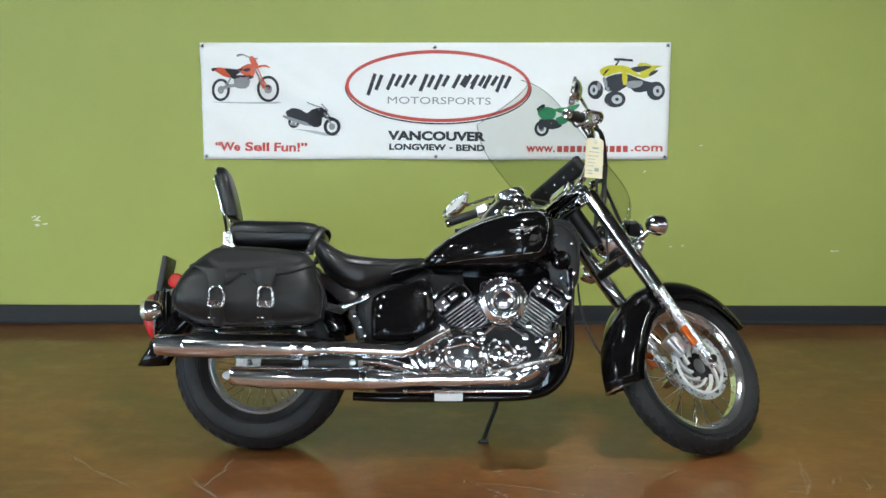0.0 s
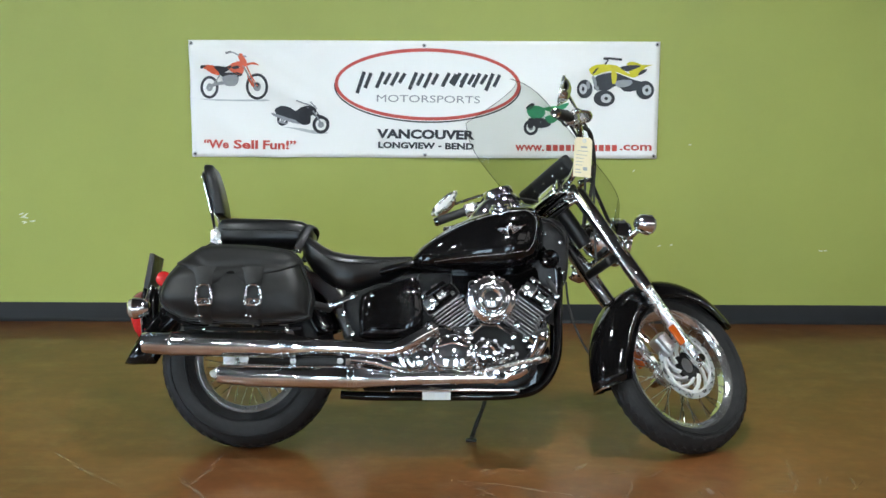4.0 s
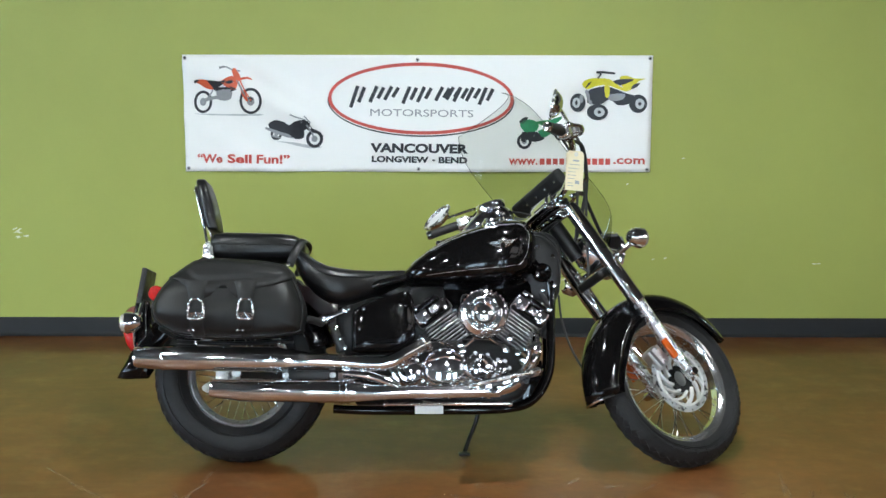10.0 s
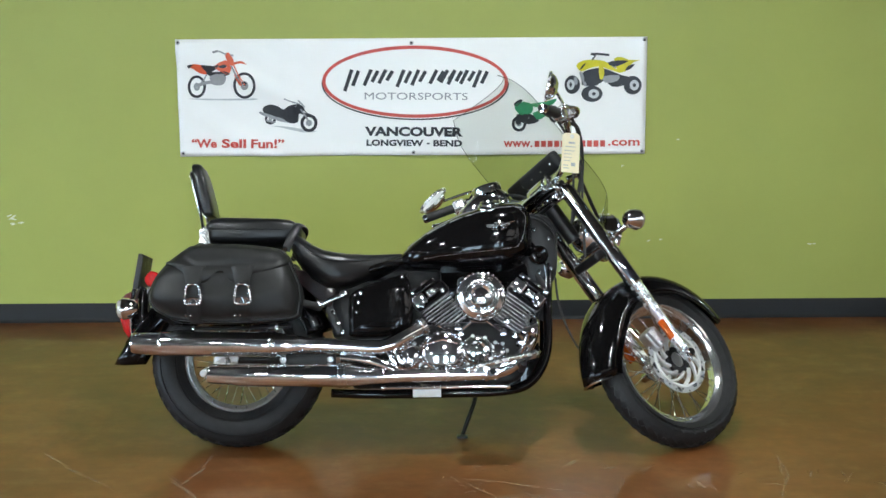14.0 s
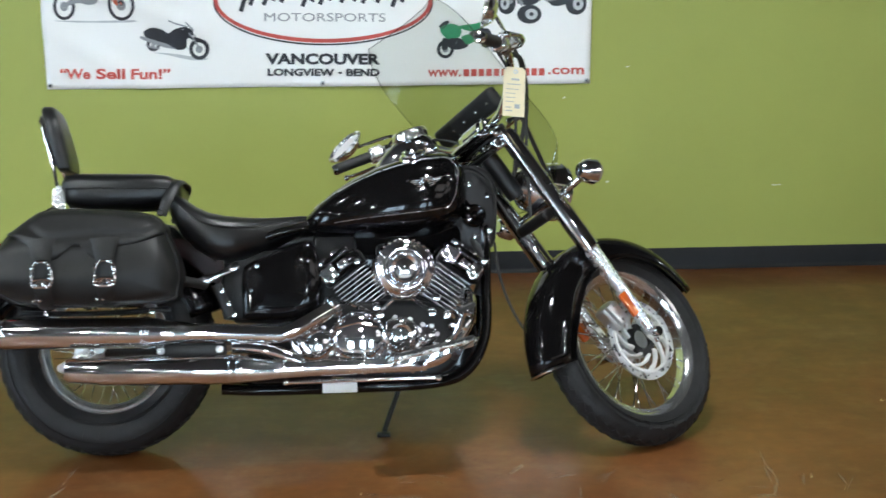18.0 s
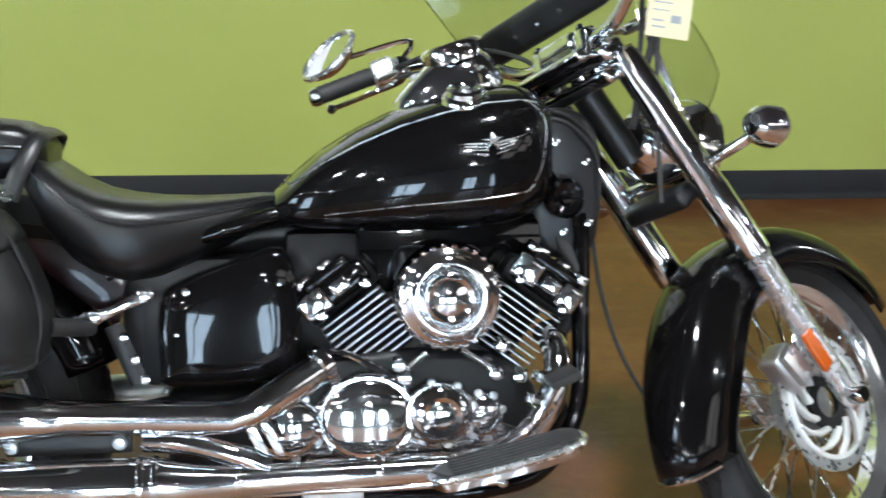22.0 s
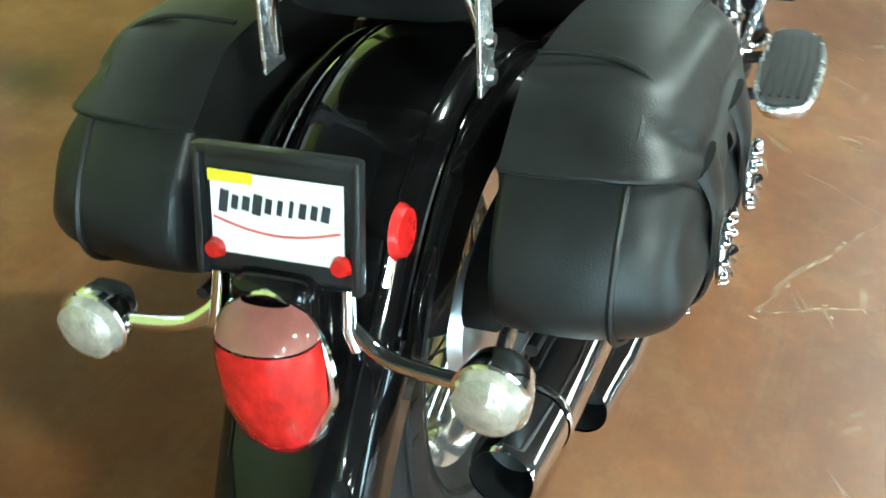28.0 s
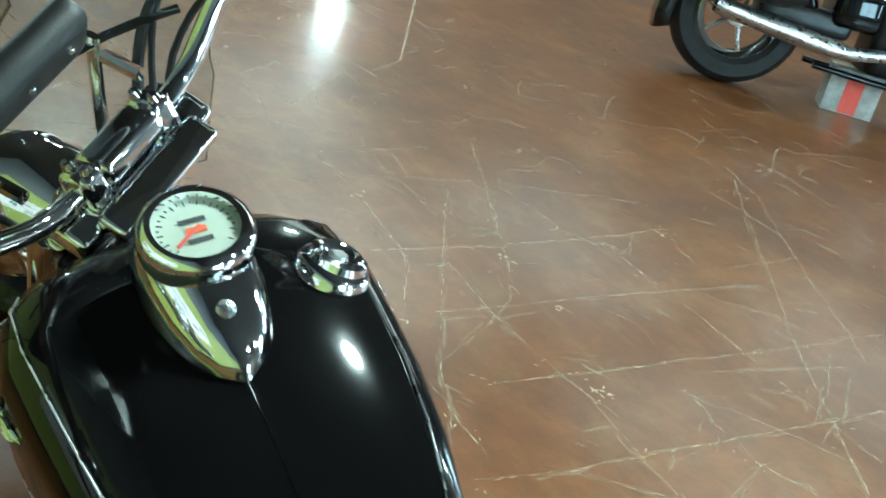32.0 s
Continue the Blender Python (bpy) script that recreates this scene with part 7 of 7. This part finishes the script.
for x in (0.0, 1.22):
    for y, sd in ((-0.42, -1), (0.36, 1)):
        knobby(V(x, y, 0.28), 0.28, 0.10, -1 if y < 0 else -1)
part("chassis", box((1.15, 0.34, 0.22), (0.62, -0.03, 0.42), 0.05, 3), M_SATIN, quad)
part("seat", loft([oval(x, -0.03, hw, z0, z1, 24, 0.6, 0.6) for x, z0, z1, hw in ((0.40, 0.74, 0.80, 0.10), (0.48, 0.70, 0.84, 0.15), (0.80, 0.68, 0.84, 0.17), (1.05, 0.70, 0.84, 0.15), (1.10, 0.74, 0.80, 0.10))]), M_VINYL, quad)
for x, n_ in ((0.0, "front_mudguard"), (1.22, "rear_mudguard")):
    for y in (-0.40, 0.34):
        rows = [[V(x + 0.36 * math.cos(a), y + dy, 0.31 + 0.36 * math.sin(a) * 0.92) for dy in (-0.13, -0.12, 0.12, 0.13)] for a in (radians(20 + 14 * k) for k in range(11))]
        g = part(n_, loft(rows, cap=False, closed=False), M_SATIN, quad)
        md = g.modifiers.new("thick", "SOLIDIFY")
        md.thickness = 0.006
rk = bmesh.new()
for y in (-0.36, -0.20, -0.03, 0.14, 0.30):
    tube([(-0.40, y, 0.775), (0.16, y, 0.775)], 0.011, 8, into=rk)
loop_tube([V(-0.41, -0.38, 0.775), V(-0.41, 0.32, 0.775), V(0.17, 0.32, 0.775), V(0.17, -0.38, 0.775)], 0.013, 8, into=rk)
for y in (-0.2, 0.14):
    tube([(-0.1, y, 0.775), (0.02, y, 0.50)], 0.012, 8, into=rk)
part("front_rack", rk, M_SATIN, quad)
part("bumper", tube(curve([(-0.20, -0.22, 0.38), (-0.34, -0.2, 0.50), (-0.36, 0, 0.54), (-0.34, 0.16, 0.50), (-0.20, 0.18, 0.38)]), 0.016, 10), M_SATIN, quad)
part("steering_column", tube([(0.20, -0.03, 0.50), (0.36, -0.03, 0.98)], 0.03, 12), M_SATIN, quad)
part("handlebar", tube(curve([(0.46, -0.42, 1.0), (0.38, -0.25, 1.03), (0.36, -0.03, 1.0), (0.38, 0.19, 1.03), (0.46, 0.36, 1.0)]), 0.012, 10), M_SATIN, quad)
part("headlight_pod", box((0.16, 0.22, 0.14), (0.22, -0.03, 0.92), 0.04, 3), M_SATIN, quad)
for y in (-0.36, 0.30):
    part("axle", tube([(0, y * 1.1, 0.28), (0.02, 0, 0.32)], 0.02, 10), M_SATIN, quad)
    part("axle", tube([(1.22, y * 1.1, 0.28), (1.22, 0, 0.30)], 0.025, 10), M_SATIN, quad)

# ---- second cruiser parked across the floor ----
OB = pose(4.395, -3.77, 0, 0, 0, -122) @ pose(0, 0, 0, -6)
ob2 = thing("parked_motorcycle", "black cruiser motorcycle with a slash-cut chrome muffler", "motorcycle", OB)


def ob_wheel(x, R, hw, rr):
    c = V(x, 0, R)
    t = part("tyre", lathe([(rr, -hw * 0.7), (rr + 0.03, -hw), (R - 0.04, -hw * 0.95), (R - 0.01, -hw * 0.5), (R, 0), (R - 0.01, hw * 0.5), (R - 0.04, hw * 0.95), (rr + 0.03, hw), (rr, hw * 0.7)], c, seg=48), M_RUBBER, ob2)
    part("rim", lathe([(rr - 0.03, -hw * 0.4), (rr, -hw * 0.75), (rr + 0.008, -hw * 0.7), (rr + 0.008, hw * 0.7), (rr, hw * 0.75), (rr - 0.03, hw * 0.4), (rr - 0.03, -hw * 0.4)], c, seg=40), M_CHROME, ob2)
    h = part("hub", lathe([(0, -0.07), (0.05, -0.06), (0.055, 0), (0.05, 0.06), (0, 0.07)], c, seg=20), M_ALU, ob2)
    for k in range(5):
        a = 2 * math.pi * k / 5
        part("wheel_spoke", tube([c + V(0.05 * math.cos(a), 0, 0.05 * math.sin(a)), c + V((rr - 0.02) * math.cos(a), 0, (rr - 0.02) * math.sin(a))], [0.013, 0.009], 8), M_STEEL, h)


ob_wheel(0.0, 0.33, 0.085, 0.20)
ob_wheel(1.66, 0.32, 0.065, 0.21)
rows = []
for k in range(21):
    a = radians(15 + 186 * k / 20)
    r = 0.375 + 0.05 * max(0, (k - 15) / 5) ** 1.5
    rows.append([V(r2 * math.cos(a), y, 0.33 + r2 * math.sin(a)) for y, r2 in ((-0.10, r - 0.08), (-0.098, r - 0.03), (-0.07, r - 0.004), (0, r), (0.07, r - 0.004), (0.098, r - 0.03), (0.10, r - 0.08))])
g = part("rear_fender", loft(rows, cap=False, closed=False), M_BLACK, ob2)
md = g.modifiers.new("thick", "SOLIDIFY")
md.thickness = 0.004
rows = []
for k in range(17):
    a = radians(35 + 120 * k / 16)
    r = 0.36
    rows.append([V(1.66 + r2 * math.cos(a), y, 0.32 + r2 * math.sin(a)) for y, r2 in ((-0.085, r - 0.07), (-0.08, r - 0.02), (0, r), (0.08, r - 0.02), (0.085, r - 0.07))])
g = part("front_fender", loft(rows, cap=False, closed=False), M_BLACK, ob2)
md = g.modifiers.new("thick", "SOLIDIFY")
md.thickness = 0.004
mf = tube([(-0.16, -0.205, 0.375), (-0.05, -0.205, 0.355), (0.42, -0.205, 0.305), (0.52, -0.20, 0.30), (0.70, -0.19, 0.33), (0.86, -0.15, 0.44)], [0.046, 0.046, 0.046, 0.034, 0.03, 0.03], 24, cap=False)
m2 = part("muffler", mf, M_STEEL, ob2, "chrome slash-cut muffler")
part("muffler_mouth", lathe([(0.045, 0), (0.042, 0.06), (0, 0.08)], (-0.158, -0.205, 0.375), V(1, 0, -0.15), 24), M_SATIN, m2)
part("muffler_rim", loop_tube([V(-0.205 + 0.105 * math.cos(a), -0.205 + 0.047 * math.sin(a), 0.378 - 0.046 * math.cos(a)) for a in (2 * math.pi * k / 32 for k in range(32))], 0.0045, 8), M_CHROME, m2, "slanted chrome muffler rim")
part("muffler_throat", lathe([(0, 0.0), (1, 0.0)], (0, 0, 0), (0, 0, 1), 32, into=None), M_SATIN, m2, m=Matrix.Translation((-0.204, -0.205, 0.377)) @ Matrix.Rotation(math.atan2(0.046, 0.105), 4, "Y") @ Matrix.Diagonal((0.113, 0.046, 1, 1)))
part("engine", box((0.46, 0.30, 0.40), (0.86, 0, 0.42), 0.06, 3), M_ENGINE, ob2)
part("engine_cover", lathe([(0, 0.05), (0.06, 0.045), (0.085, 0.02), (0.09, 0)], (0.84, -0.15, 0.36), (0, -1, 0), 28), M_CHROME, ob2)
part("air_cleaner", lathe([(0, 0.07), (0.05, 0.068), (0.085, 0.05), (0.09, 0)], (0.90, -0.13, 0.56), (0, -1, 0), 32), M_CHROME, ob2)
part("fuel_tank", loft([oval(x, 0, hw, z0, z1, 28, 0.8, 0.55) for x, z0, z1, hw in ((0.60, 0.68, 0.71, 0.06), (0.70, 0.66, 0.80, 0.14), (0.90, 0.65, 0.89, 0.19), (1.05, 0.67, 0.90, 0.18), (1.12, 0.73, 0.85, 0.08))]), M_BLACK, ob2)
part("seat", loft([oval(x, 0, hw, z0, z1, 24, 0.6, 0.6) for x, z0, z1, hw in ((-0.08, 0.76, 0.80, 0.10), (0.1, 0.73, 0.83, 0.13), (0.22, 0.66, 0.79, 0.15), (0.38, 0.60, 0.71, 0.17), (0.55, 0.64, 0.72, 0.12), (0.63, 0.68, 0.71, 0.07))]), M_VINYL, ob2)
part("side_cover", box((0.24, 0.30, 0.20), (0.53, 0, 0.50), 0.05, 3), M_BLACK, ob2)
part("lower_body", box((0.46, 0.22, 0.12), (0.30, 0, 0.40), 0.04, 3), M_SATIN, ob2)
for s in (-1, 1):
    part("fork_leg", tube([(1.66, s * 0.10, 0.32), (1.22, s * 0.10, 0.95)], 0.027, 14), M_CHROME, ob2)
    part("frame_tube", tube(curve([(0.40, s * 0.1, 0.20), (0.95, s * 0.1, 0.19), (1.12, s * 0.09, 0.30), (1.16, s * 0.04, 0.70)]), 0.016, 10), M_BLACK, ob2)
    part("handlebar", tube(curve([(1.13, 0, 0.98), (1.12, s * 0.2, 1.02), (1.0, s * 0.36, 1.05), (0.88, s * 0.42, 1.0)]), 0.0125, 10), M_CHROME, ob2)
    part("turn_signal", ball((-0.36, s * 0.2, 0.52), 0.036), M_LENS, ob2)
    part("signal_stalk", tube([(-0.35, s * 0.05, 0.54), (-0.36, s * 0.18, 0.52)], 0.008, 8), M_CHROME, ob2)
for s in (-1, 1):
    part("saddlebag", loft([oval(x, s * 0.235, 0.085, z0, z1, 24, 0.5, 0.5) for x, z0, z1 in ((-0.34, 0.47, 0.58), (-0.31, 0.43, 0.64), (-0.10, 0.43, 0.68), (0.14, 0.43, 0.68), (0.22, 0.46, 0.63))]), M_LEATHER, ob2, "black leather saddlebag")
part("tail_lamp", ball((-0.39, 0, 0.53), 0.05, (0.7, 1.1, 1.3)), M_RED, ob2)
part("headlight", lathe([(0, -0.1), (0.07, -0.06), (0.09, 0), (0.095, 0.05), (0.08, 0.06), (0, 0.075)], (1.38, 0, 0.80), (1, 0, 0), 28), M_CHROME, ob2)
part("side_stand", tube([(0.86, 0.12, 0.19), (0.80, 0.24, 0.0265)], 0.012, 8), M_SATIN, ob2)

# cartons on the floor beside it
cart = thing("carton", "small red and white cardboard carton on the floor", "box", pose(4.09, -4.36, 0, 0, 0, -38))
# the paper's grey holds the shadow beside the parked machine
part("carton_body", box((0.16, 0.26, 0.22), (0, 0, 0.11), 0.003, 1), M_CARD, cart)
part("red_panel", box((0.162, 0.09, 0.20), (0, 0.0, 0.105), 0.002, 1), M_BRED, cart)
part("flap_tape", box((0.05, 0.262, 0.003), (0, 0, 0.2205), 0.001, 1), M_PAPER, cart)
